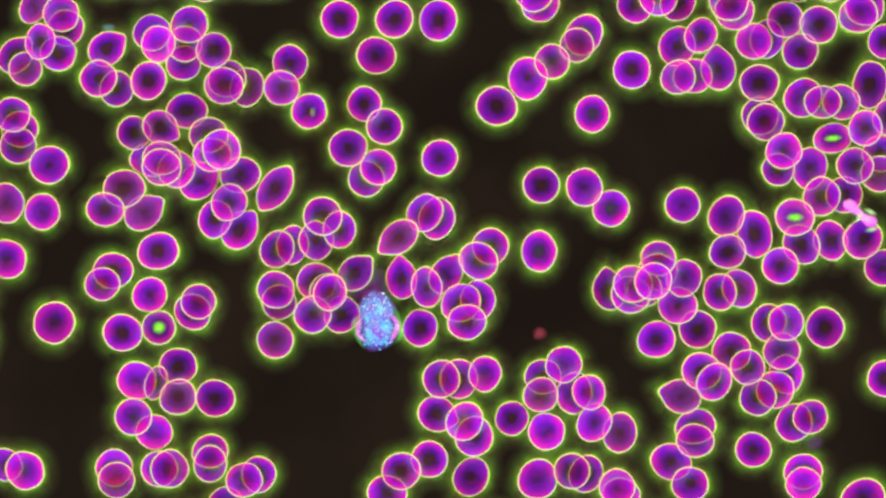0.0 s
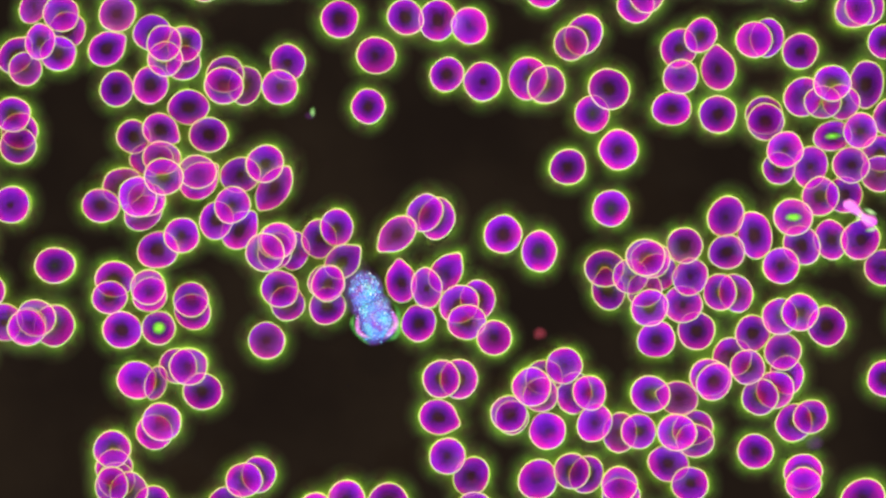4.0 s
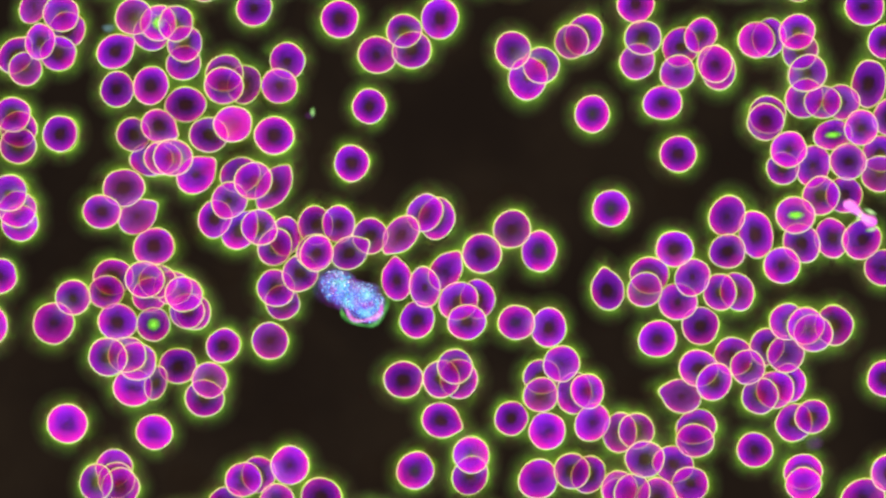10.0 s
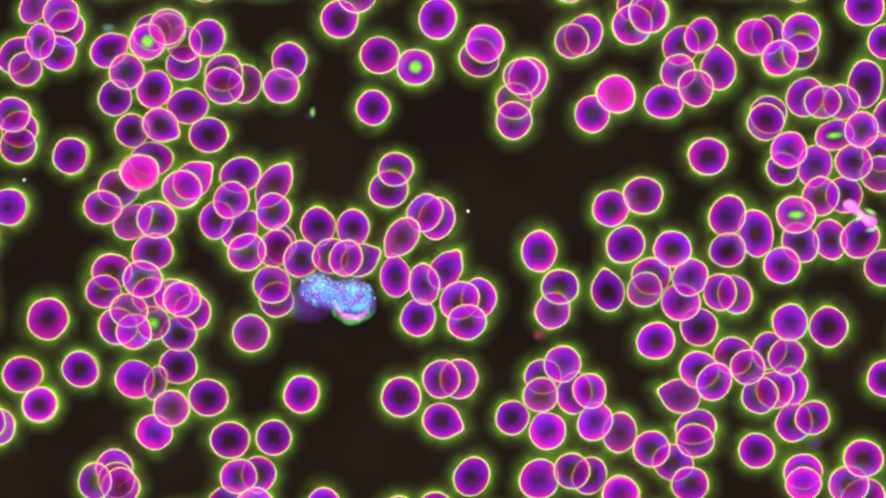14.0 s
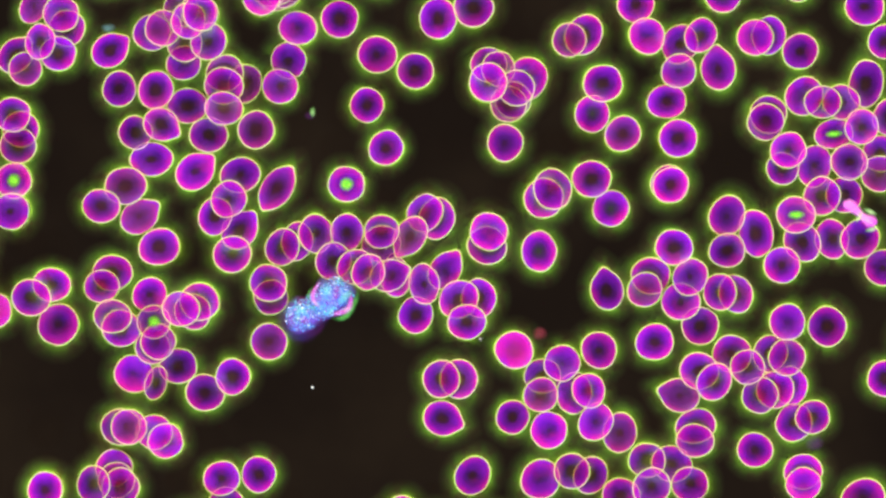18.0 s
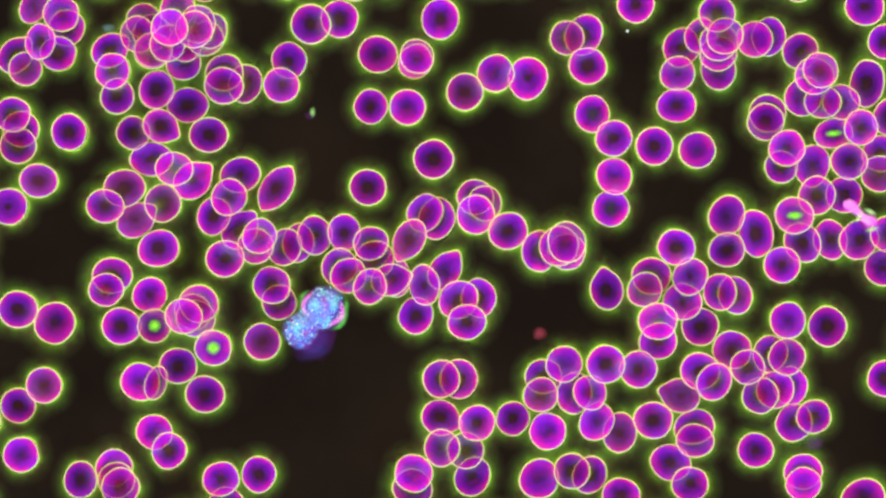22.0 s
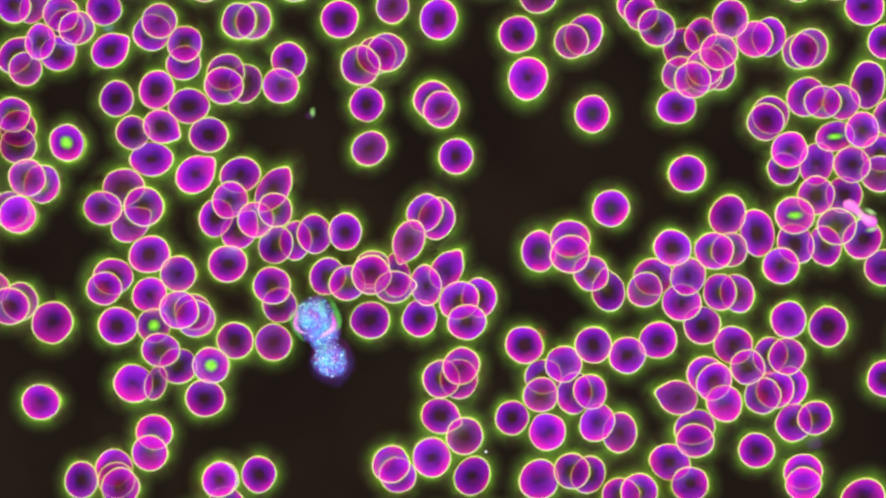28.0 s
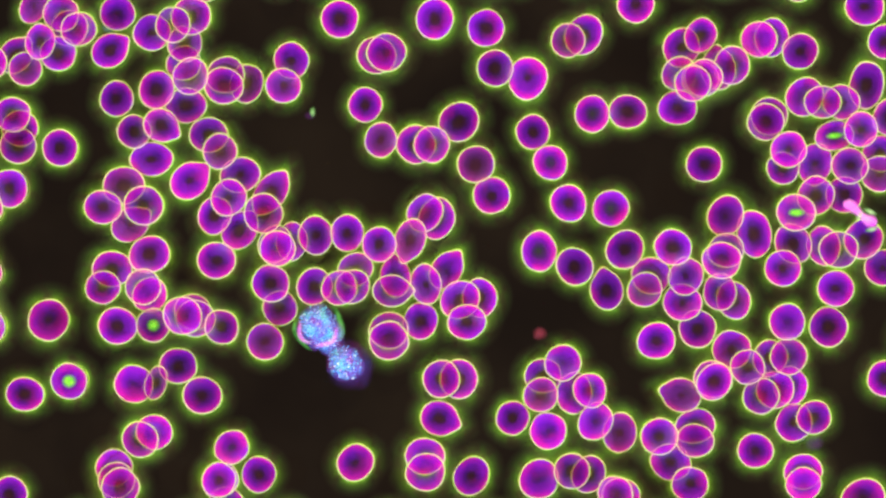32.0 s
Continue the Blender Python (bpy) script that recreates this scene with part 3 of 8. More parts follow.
    tremble(32, 31, 60, 0.004, "o", [(0, 493.9, 535), (1, 491.8, 533.5), (2.5, 508.2, 536.5), (3, 509.2, 536), (5.5, 506.2, 538.9), (7, 500, 537), (9.5, 498.5, 535.5), (11, 504.1, 534), (12, 502.6, 531.4), (14, 489.3, 530.4), (18, 479.4, 526.6), (21.5, 493.9, 532.4), (23, 493.9, 539.6), (30, 495.4, 541.1), (32, 495.4, 545.7)])
    tremble(38, 29, 95, 0.004, "d", [(0, 710.5, 493.9), (1.5, 713.8, 499.5), (2.5, 712.2, 501.6), (8, 705.6, 495.4), (10.5, 702, 496.5), (11, 702, 496.2), (12, 707.4, 497), (13, 702, 491.3), (14, 700, 490.8), (32, 699.7, 490.8)])
    tremble(37, 28, 95, 0.152, "o", [(0, 755.1, 508.8), (3.5, 755.1, 510.2), (7, 753.6, 507.5), (10, 751.5, 508.5), (12, 753.5, 505.9), (13, 751, 503.9), (16.5, 750.5, 502.7), (27.5, 752.8, 506.4), (29, 756.6, 502.9), (30.5, 752.5, 502.9), (32, 753.6, 503.4)])
    tremble(38, 29, 55, 0.004, "d", [(0, 789.2, 486.6), (16.5, 787.8, 479), (25.5, 787, 480.5), (27.5, 788.5, 479.8), (29, 792.6, 476.9), (32, 790, 479)])
    tremble(34, 31, 80, 0.004, "o", [(0, 743.4, 580.7), (2, 741, 573.6), (6, 741, 570.5), (7.5, 739.5, 565.9), (11, 738, 565.9), (12.5, 742, 565.4), (16.5, 735.6, 557.8), (22.5, 735.9, 559.3), (24.5, 737.5, 562.9), (27.5, 740.2, 563.1), (29, 749.2, 565.4), (29.5, 749.7, 567), (30.5, 745.1, 568.5), (32, 744.1, 568.5)])
    tremble(38, 33, 30, 0.078, "o", [(0, 815.6, 536.1), (3.5, 813.2, 538.4), (5.5, 811, 536.8), (7.5, 812.5, 533), (10.5, 811, 533), (12.5, 813.5, 533), (16.5, 812.5, 529.9), (21.5, 811, 530.4), (23.5, 812.5, 531.9), (25.5, 809.4, 532.2), (29.5, 814, 531.4), (32, 814, 530.6)])
    tremble(36, 31, 90, 0.004, "o", [(0, 846, 531.3), (11, 845.5, 529), (12.5, 848, 528.5), (16.5, 847.5, 525.9), (18.5, 847.5, 528), (23, 847, 527.5), (25.5, 844.4, 528.2), (29.5, 849.5, 526.4), (32, 849, 527.5)])
    tremble(36, 32, 65, 0.004, "o", [(0, 833.5, 844.3), (7.5, 834.5, 842.5), (10, 832, 842), (13.5, 834.5, 844), (17.5, 836.6, 842), (21, 834.5, 842.5), (22, 836.1, 844), (25.5, 835, 841.2), (30, 836.1, 843.5), (32, 834.2, 842.8)])
    tremble(36, 33, -20, 0.004, "d", [(0, 772.9, 732.9), (1.5, 775.4, 737), (6, 775.4, 738.5), (7.5, 777.5, 733.4), (9, 778.5, 742.1), (10.5, 780.5, 744.1), (12, 779, 735.4), (13.5, 781.6, 745.6), (16.5, 781.3, 737.4), (18, 782.6, 740.5), (21.5, 778.5, 738), (22.5, 780, 740.5), (28.5, 779, 736.4), (30.5, 786.7, 752.8), (32, 777.5, 740.6)])
    tremble(30, 31, 0, 0.004, "o", [(0, 905.8, 740.8), (1.5, 905.5, 742.5), (3, 906, 739.5), (8.5, 906.5, 739), (10.5, 904.5, 741), (16.5, 908, 738.5), (20.5, 905.5, 739.5), (22, 907.5, 741), (22.5, 907.5, 739.5), (25.5, 901.9, 741.5), (28.5, 906.5, 739.5), (30.5, 906, 741.5), (32, 907.2, 740)])
    tremble(34, 33, 90, 0.004, "o", [(0, 967, 763.8), (2.5, 969.5, 762.5), (5.5, 967.8, 763), (9, 970, 761.9), (11, 966, 764), (17.5, 972, 761.4), (19, 969, 762.5), (21.5, 968.5, 764), (23, 971.5, 762.5), (25, 965.9, 765), (28, 968.5, 764.5), (29, 972, 763.5), (30.5, 969, 764.5), (32, 970, 763)])
    tremble(34, 31, 10, 0.078, "o", [(0, 961, 667), (1, 962.1, 668.6), (7.5, 963.1, 667), (10.5, 958.5, 667), (13, 961, 667), (20, 960, 665.5), (21.5, 962.1, 666.5), (24, 958.5, 666), (25.5, 961.8, 667), (32, 961, 665.5)])
    tremble(33, 33, 0, 0.152, "o", [(0, 997.5, 645.5), (1.5, 998.6, 648.5), (2.5, 997.5, 647), (7.5, 1000.6, 649.5), (10, 993.5, 644), (13, 997, 645.5), (14.5, 994.5, 644), (20, 995.5, 642.9), (21.5, 998.6, 645), (24, 994, 642.9), (25.5, 997.5, 644.8), (30.5, 997, 644.5), (32, 996, 642.4)])
    tremble(32, 30, 90, 0.152, "o", [(0, 1042.3, 694.4), (1, 1042, 696.6), (6.5, 1044.1, 694.6), (8, 1043.1, 698.6), (10, 1039.5, 692.5), (11, 1040, 691), (13, 1043.6, 692), (17.5, 1041.5, 691.5), (20.5, 1043.6, 692), (22, 1044.1, 695.1), (24, 1042, 692), (25.5, 1044.6, 692.8), (30.5, 1044.1, 693.6), (32, 1043.8, 691.2)])
    tremble(36, 30, 60, 0.078, "o", [(0, 1051.5, 748.5), (5.5, 1053.1, 749.2), (7.5, 1057.7, 749.5), (9, 1050.5, 749), (10.5, 1048, 747.5), (13, 1055.1, 747), (14.5, 1052.3, 747), (16.5, 1054.6, 747), (20, 1053.6, 747), (21.5, 1056.2, 746.5), (24, 1052.1, 747), (25.5, 1054.6, 748.5), (29.5, 1056.7, 748.5), (32, 1053.8, 746.2)])
    tremble(36, 36, 0, 0.004, "o", [(0, 951.5, 848.2), (5.5, 952.2, 849), (7, 954.1, 847.5), (11, 952, 848.5), (17.5, 956.6, 848.5), (21, 952.5, 847.5), (23, 955.6, 848), (25.5, 952.2, 849), (27.5, 953, 849), (29.5, 956.6, 849), (31, 952.5, 848.5), (32, 953.8, 848.2)])
    tremble(34, 31, 70, 0.004, "o", [(0, 1037.2, 838.9), (6, 1039, 840.5), (9, 1043.1, 840), (11, 1039.5, 841), (13.5, 1043.1, 842.5), (16.5, 1043.3, 839.7), (17.5, 1046.2, 841.5), (19, 1042.1, 841), (21, 1041, 840), (23, 1046.1, 841.5), (25.5, 1039.5, 840.5), (28, 1041, 840.5), (29.5, 1045.6, 841.5), (31, 1041.5, 840.5), (32, 1041.8, 839.7)])
    tremble(38, 32, -20, 0.004, "o", [(0, 1187.4, 817.4), (3.5, 1182.8, 820.5), (7.5, 1186.4, 818.4), (9.5, 1192, 822), (12, 1187.9, 817.9), (14.5, 1191.2, 819), (16.5, 1186.7, 819), (17.5, 1188.9, 821), (21.5, 1185.9, 817.9), (23, 1188.9, 821.5), (28.5, 1185.4, 817.9), (31, 1189.5, 820), (32, 1186.7, 818.2)])
    tremble(38, 31, 10, 0.004, "o", [(0, 1230.6, 755.2), (2, 1230.4, 757.1), (3.5, 1225.3, 758.4), (5.5, 1230.6, 756), (8.5, 1227.3, 757.6), (10.5, 1233, 755), (12, 1230.4, 754.5), (13.5, 1231.4, 756), (21, 1229.4, 753.5), (22.5, 1228.4, 756.5), (25.5, 1231.4, 754.5), (27.5, 1230.6, 756), (29, 1226.8, 757.6), (30, 1228.4, 758.1), (32, 1229.9, 754.5)])
    tremble(37, 32, 165, 0.078, "d", [(0, 1206.2, 702), (1, 1206, 704.6), (2.5, 1195.3, 706.1), (5.5, 1206.2, 702.8), (6.5, 1204, 701), (8, 1201.9, 704), (9.5, 1206, 702.5), (11, 1206.5, 700), (13.5, 1205, 701.5), (21, 1203.5, 699.4), (23, 1205.5, 702), (24.5, 1205.5, 700.5), (25.5, 1205.5, 701.2), (27.5, 1199.4, 704.3), (30.5, 1206.5, 701.5), (32, 1206.2, 699.7)])
    tremble(35, 34, 0, 0.152, "o", [(0, 1241, 657), (1.5, 1246, 660), (3, 1262, 671), (5.5, 1230, 657), (7, 1212, 650), (10, 1236, 652), (21, 1238, 657), (25, 1241, 657), (28, 1250, 664), (30, 1262, 671), (32, 1262, 671)])
    tremble(36, 34, 0, 0.004, "o", [(0, 1294.9, 621.8), (1.5, 1296.5, 626.9), (2.5, 1297, 626.9), (3.5, 1296.5, 630.2), (7, 1293.4, 633.5), (10.5, 1298, 630.5), (14.5, 1297.2, 630.2), (21, 1294.4, 621.3), (23, 1296.5, 618.7), (25.5, 1296.5, 618.7), (28.5, 1298, 610.6), (30, 1298.5, 615.7), (32, 1294.9, 618.7)])
    tremble(34, 33, 0, 0.152, "o", [(0, 1383.3, 621.9), (3.5, 1384.8, 621.9), (5.5, 1386.4, 625), (8, 1387.4, 625), (10.5, 1391, 628), (16.5, 1392.5, 632.6), (28.5, 1392.5, 631.1), (32, 1395.6, 631.1)])
    tremble(33, 33, 0, 0.152, "o", [(0, 1341.2, 703.5), (3.5, 1345, 702.8), (16.5, 1345, 699.7), (25.5, 1346.6, 700.5), (29, 1350.1, 700.5), (30.5, 1349.6, 702), (32, 1346.6, 701.2)])
    tremble(32, 30, 30, 0.078, "o", [(0, 1434.2, 738.2), (9, 1436.5, 737.5), (13, 1439.6, 739), (14.5, 1437.2, 739.8), (21, 1439.6, 737.5), (30.5, 1442.6, 740.5), (32, 1440.4, 739)])
    tremble(32, 32, 0, 0.004, "o", [(0, 1333, 796.2), (2, 1334, 795.9), (3.5, 1336.8, 799.2), (8.5, 1334.5, 795.9), (13, 1339.1, 798), (18.5, 1336, 796.5), (20, 1338.1, 797), (23.5, 1336.5, 797), (25, 1339.1, 797), (27.5, 1337.6, 797), (29, 1341.7, 798.5), (32, 1336.8, 797.8)])
    tremble(37, 34, 90, 0.004, "o", [(0, 1460, 580), (3, 1461, 578), (7, 1474, 576), (10, 1476, 576), (13, 1468, 579), (18, 1464, 578), (32, 1466, 579)])
    tremble(35, 33, 0, 0.004, "o", [(0, 1161.5, 601), (5.5, 1161.5, 601), (6, 1159.4, 604.1), (6.5, 1154.3, 610.7), (7.5, 1150.7, 613.3), (9, 1159.4, 603.1), (10.5, 1164, 600), (16.5, 1158.4, 605.6), (20.5, 1158.4, 605.1), (22, 1164.5, 604.1), (22.5, 1164, 601.6), (30.5, 1164.5, 603.1), (32, 1161.4, 603.3)])
    tremble(34, 34, 0, 0.004, "o", [(0, 1234.4, 583.1), (5.5, 1232.1, 586.2), (7.5, 1232.4, 583.6), (10.5, 1240, 576.5), (14.5, 1236.7, 579.2), (18, 1239, 577), (22.5, 1239, 578.5), (27.5, 1243.6, 574.7), (29.5, 1236.4, 583.1), (32, 1234.4, 582.4)])
    tremble(35, 34, 0, 0.078, "o", [(0, 1199.2, 540.9), (1.5, 1207.2, 538.1), (3.5, 1208.5, 539.4), (5.5, 1206.2, 535.5), (9.5, 1199, 534), (13, 1204.6, 535.5), (19.5, 1204.6, 534), (23, 1208.2, 534.5), (27.5, 1206.1, 535.5), (32, 1207.7, 535.5)])
    tremble(35, 31, 70, 0.152, "o", [(0, 1210.7, 492.6), (1, 1218.9, 492.6), (1.5, 1220.4, 491), (3.5, 1220.7, 490.2), (5.5, 1225.2, 491.8), (7, 1222.5, 491.5), (10, 1225.5, 491.5), (14.5, 1221.4, 491), (25.5, 1221.4, 489.5), (29.5, 1214.8, 489.5), (32, 1213.8, 489.5)])
    tremble(37, 31, 100, 0.004, "d", [(0, 1078.1, 514.2), (13.5, 1075, 514.5), (14.5, 1076.5, 518), (18.5, 1073.5, 514), (19, 1073, 515), (20.5, 1078.9, 530.3), (21.5, 1074.2, 515), (23, 1073.5, 513.5), (24.5, 1077.6, 519.6), (25.5, 1076.5, 514.2), (27.5, 1077.3, 517.3), (29, 1075, 514), (30.5, 1076, 517.6), (32, 1073.5, 514.2)])
    tremble(36, 33, 0, 0.004, "o", [(0, 1163.8, 481.7), (6, 1163.8, 481.7), (7.5, 1154.1, 490.1), (9, 1148.4, 487), (12.5, 1153, 489.1), (19, 1151.5, 488.1), (27.5, 1156.1, 490.1), (32, 1152.2, 487.8)])
    tremble(36, 30, 110, 0.004, "o", [(0, 1308.1, 510.8), (3.5, 1302, 519.2), (5.5, 1302.8, 518.5), (7.5, 1298.4, 523.1), (9.5, 1304.5, 516.5), (14.5, 1300.4, 521.6), (18, 1302, 520.5), (20.5, 1300.4, 523.1), (27.5, 1305.8, 517.7), (29.5, 1295.3, 532.3), (30.5, 1294.3, 533.8), (32, 1298.2, 531.5)])
    tremble(37, 33, 70, 0.078, "o", [(0, 1285.5, 382.8), (3.5, 1284.8, 383.5), (12.5, 1287.5, 382), (21.5, 1286, 382), (24, 1287, 382), (25.5, 1290.8, 383.5), (29, 1286, 381), (32, 1284, 382)])
    tremble(33, 31, -10, 0.152, "o", [(0, 1288, 445.8), (3.5, 1286.4, 446.5), (7.5, 1286.4, 443.5), (10, 1287.5, 445), (16.5, 1288, 441.9), (18, 1286.9, 443.5), (20.5, 1286.4, 441.9), (25.5, 1288, 444.2), (29, 1291.5, 441.9), (32, 1284.9, 443.5)])
    tremble(44, 31, 100, 0.004, "o", [(0, 1335.7, 414.2), (3.5, 1335.7, 416.5), (7, 1336.5, 413.4), (10, 1337.5, 415), (11.5, 1338, 412.9), (25.5, 1338, 413.4), (29.5, 1341.1, 411.9), (32, 1334.9, 414.2)])
    tremble(34, 32, 0, 0.152, "o", [(0, 1381, 470.5), (5.5, 1382.5, 470.5), (7, 1381.5, 469), (10.5, 1384, 470), (23.5, 1384, 469), (28.5, 1382, 471), (32, 1385.6, 475.1)])
    tremble(35, 34, 0, 0.152, "s", [(0, 1406.4, 385), (3.5, 1403.4, 385), (7.5, 1406.4, 382), (18, 1408.5, 380.5), (25.5, 1403.4, 382.8), (28, 1406.4, 381.5), (30, 1410, 376.4), (32, 1408.8, 376.6)])
    tremble(38, 32, 120, 0.078, "o", [(0, 1418.2, 433), (2, 1416.4, 434.1), (3.5, 1419, 434.6), (6.5, 1415.9, 431), (10.5, 1418.5, 430.5), (13, 1415.9, 430), (20, 1420.5, 428.5), (25.5, 1415.2, 433), (29, 1405.7, 431.5), (32, 1403.7, 431.5)])
    tremble(37, 30, 100, 0.004, "o", [(0, 1469.8, 425.6), (2, 1468.5, 425.6), (3.5, 1470.5, 424.1), (5.5, 1467.4, 426.3), (8.5, 1470, 421), (10, 1471.5, 421.5), (11.5, 1469.5, 420), (13, 1467.4, 424.1), (14.5, 1470.5, 424.1), (20, 1472, 422.5), (24, 1466.9, 426.6), (25.5, 1469, 427.1), (27.5, 1461.3, 434.8), (29, 1457.5, 435.5), (32, 1457.5, 435.5)])
    tremble(37, 34, 60, 0.078, "o", [(0, 1526.8, 423.5), (3.5, 1523.6, 425), (5.5, 1520.6, 423.5), (9.5, 1525.5, 424.5), (12.5, 1518.3, 425), (14, 1521.9, 422.4), (19, 1521.9, 423.5), (23, 1517.3, 425), (24.5, 1513.7, 422.4), (28.5, 1527, 423.5), (32, 1528.2, 423.5)])
    tremble(31, 31, 0, 0.004, "o", [(0, 644.9, 184.2), (1, 648.4, 187.5), (3.5, 651.8, 188.8), (8.5, 645.4, 184), (10.5, 656.1, 189.6), (14.5, 660.2, 191.1), (18.5, 648.9, 186), (21, 657.6, 189.6), (22, 656.1, 189.1), (23.5, 648.9, 186), (25.5, 647.2, 183.5), (27.5, 647.2, 183.4), (29.5, 659.1, 191.1), (30.5, 655.6, 190.6), (32, 646.4, 185.8)])
    tremble(35, 34, 0, 0.004, "o", [(0, 665.5, 98.5), (5.5, 665.5, 98.5), (6.5, 664, 95.9), (8.5, 663.5, 95.4), (10.5, 669.1, 98), (12.5, 670.1, 96.5), (13.5, 672.1, 98), (18.5, 667.5, 97), (20.5, 671.1, 98), (23.5, 666, 95.4), (25.5, 666.2, 98.5), (32, 666.2, 98.5)])
    tremble(38, 33, 80, 0.004, "o", [(0, 775.4, 36.3), (2.5, 776.4, 37.1), (8, 765.2, 31.4), (9, 766.7, 32), (10.5, 781.5, 33.5), (12.5, 772.9, 32), (13.5, 776.4, 33), (14.5, 772.4, 33.2), (17.5, 777.4, 33.5), (19, 768.8, 31.4), (22, 779, 34), (25.5, 764.7, 31.7), (29, 779, 34.5), (32, 769.3, 34)])
    tremble(32, 30, 60, 0.078, "o", [(0, 1020.6, 80.1), (2, 1020.7, 80.6), (5.5, 1003.8, 74.8), (7.5, 1012, 76.6), (8.5, 1009.9, 74.5), (10, 1011.5, 74), (11.5, 1007.9, 71.4), (13.5, 1012.5, 73), (16.5, 1006.1, 70.2), (20, 1009.9, 72), (22.5, 1002.8, 66.8), (25.5, 1005.3, 68.7), (28.5, 1011.5, 73.5), (30.5, 1001.8, 68.9), (32, 1005.3, 71.7)])
    tremble(37, 32, 60, 0.004, "o", [(0, 1198.1, 82), (2, 1195.3, 87.6), (3.5, 1200.4, 86.6), (6, 1202.4, 81.5), (8, 1206, 85.1), (9.5, 1202.4, 82.5), (10.5, 1206, 84), (12, 1204, 80), (13.5, 1204, 79.5), (14.5, 1205.8, 82), (16.5, 1201.9, 80.5), (17.5, 1202.4, 78.9), (19, 1204, 78.4), (20.6, 1205.8, 84.3), (32, 1205.8, 84.3)])
    tremble(32, 31, 0, 0.152, "c", [(0, 1200, 137), (3, 1204, 138), (7, 1205, 128), (10, 1199, 128), (18, 1201, 126), (21, 1199, 130), (30, 1203, 131), (32, 1202, 131)])
    tremble(36, 31, -5, 0.004, "o", [(0, 1226, 135), (1, 1219, 145), (2, 1205, 165), (3, 1189, 193), (7, 1189, 186), (10, 1173, 182), (13, 1175, 180), (18, 1180, 180), (21, 1198, 187), (25, 1195, 186), (30, 1199, 191), (32, 1199, 191)])
    tremble(34, 32, 0, 0.078, "o", [(0, 1333.9, 73.1), (1, 1335.4, 74.6), (2.5, 1334.4, 71.6), (7, 1336.5, 70), (8.5, 1339, 71.1), (11, 1337.5, 70.5), (13, 1334.9, 65.9), (18.5, 1337, 67), (20, 1340.6, 70.5), (22, 1335.4, 70), (24.5, 1341.1, 68), (28, 1335.4, 69.5), (30, 1344.6, 71.1), (32, 1343.1, 70)])
    tremble(36, 30, 75, 0.004, "o", [(0, 1357.2, 69.1), (1, 1357.4, 70.6), (2, 1356.4, 67.6), (9, 1361.5, 67.1), (11.5, 1360, 65.5), (13, 1359.5, 62), (18.5, 1361, 63.5), (20, 1363.5, 67.1), (21.5, 1360, 65.5), (24, 1364, 65), (25.5, 1362.5, 63.8), (28.5, 1360.5, 66), (30, 1366.6, 66.5), (32, 1365.6, 66.8)])
    tremble(34, 34, 0, 0.004, "o", [(0, 1345.5, 205.3), (1, 1343.2, 203), (2, 1342.7, 207.1), (3.5, 1350.1, 205.2), (5.5, 1353.9, 202.2), (8, 1356.5, 203), (17.5, 1360.1, 203), (22, 1358.5, 200.9), (23.5, 1359, 204), (25, 1362.6, 203), (27.5, 1363.8, 203.8), (30, 1363.1, 202.5), (32, 1361.6, 206)])
    tremble(34, 32, 40, 0.152, "o", [(0, 1387.1, 267.3), (1.5, 1385.3, 266.5), (5.5, 1392.5, 265), (13.5, 1396.1, 265.5), (17, 1395.6, 266.5), (22.5, 1392.5, 262.4), (27.5, 1397.1, 265.8), (30.5, 1397.1, 264), (32, 1395.6, 265)])
    tremble(30, 29, 0, 0.078, "o", [(0, 1377.1, 300.3), (2, 1375.4, 298), (5.5, 1381.8, 298), (13.5, 1385.6, 299), (16.5, 1384, 299.5), (19, 1385.6, 298), (23.5, 1381, 295.4), (27.5, 1387.1, 299.5), (32, 1385.6, 298)])
    tremble(36, 34, 60, 0.004, "o", [(0, 1420.9, 173.4), (5.5, 1420.9, 171.9), (10.5, 1423.5, 174.5), (12, 1422.9, 171.4), (13.5, 1425, 172.4), (21, 1421.9, 169.3), (23, 1422.9, 173.4), (24.5, 1425.5, 171.9), (27.5, 1426.2, 171.9), (32, 1424, 171.9)])
    tremble(36, 27, 5, 0.078, "s", [(0, 1473.5, 245.1), (2, 1475.5, 247.1), (3.5, 1473.5, 242.8), (8, 1473.5, 237.4), (10, 1474, 239), (11.5, 1475, 237.4), (14, 1477, 240), (20, 1475, 236.4), (24, 1476, 237.4), (25.5, 1478.9, 239.8), (27.5, 1478.1, 242), (32, 1476.5, 240.5)])
    tremble(32, 31, 90, 0.226, "o", [(0, 1531.2, 227), (2, 1532.7, 229.1), (3.5, 1523.5, 231.6), (5.5, 1522, 230.8), (8, 1522.5, 226), (13, 1526.1, 228.6), (14.5, 1524.2, 230.1), (19, 1525, 224), (21.5, 1523.5, 226), (24, 1525.5, 225.5), (27.5, 1525.8, 230.1), (32, 1523.5, 229.3)])
    tremble(44, 31, 85, 0.004, "o", [(0, 1539.8, 150.3), (2, 1540.5, 151.6), (3.5, 1532.9, 150.3), (5.5, 1532.9, 148.8), (10, 1537.5, 148.5), (14.5, 1530.6, 148.8), (17, 1534.4, 148), (19.5, 1529.8, 148.5), (22.5, 1535.4, 148), (25.5, 1537.5, 148.8), (28.5, 1535.4, 150.6), (30.5, 1536.4, 149.6), (32, 1533.6, 151.1)])
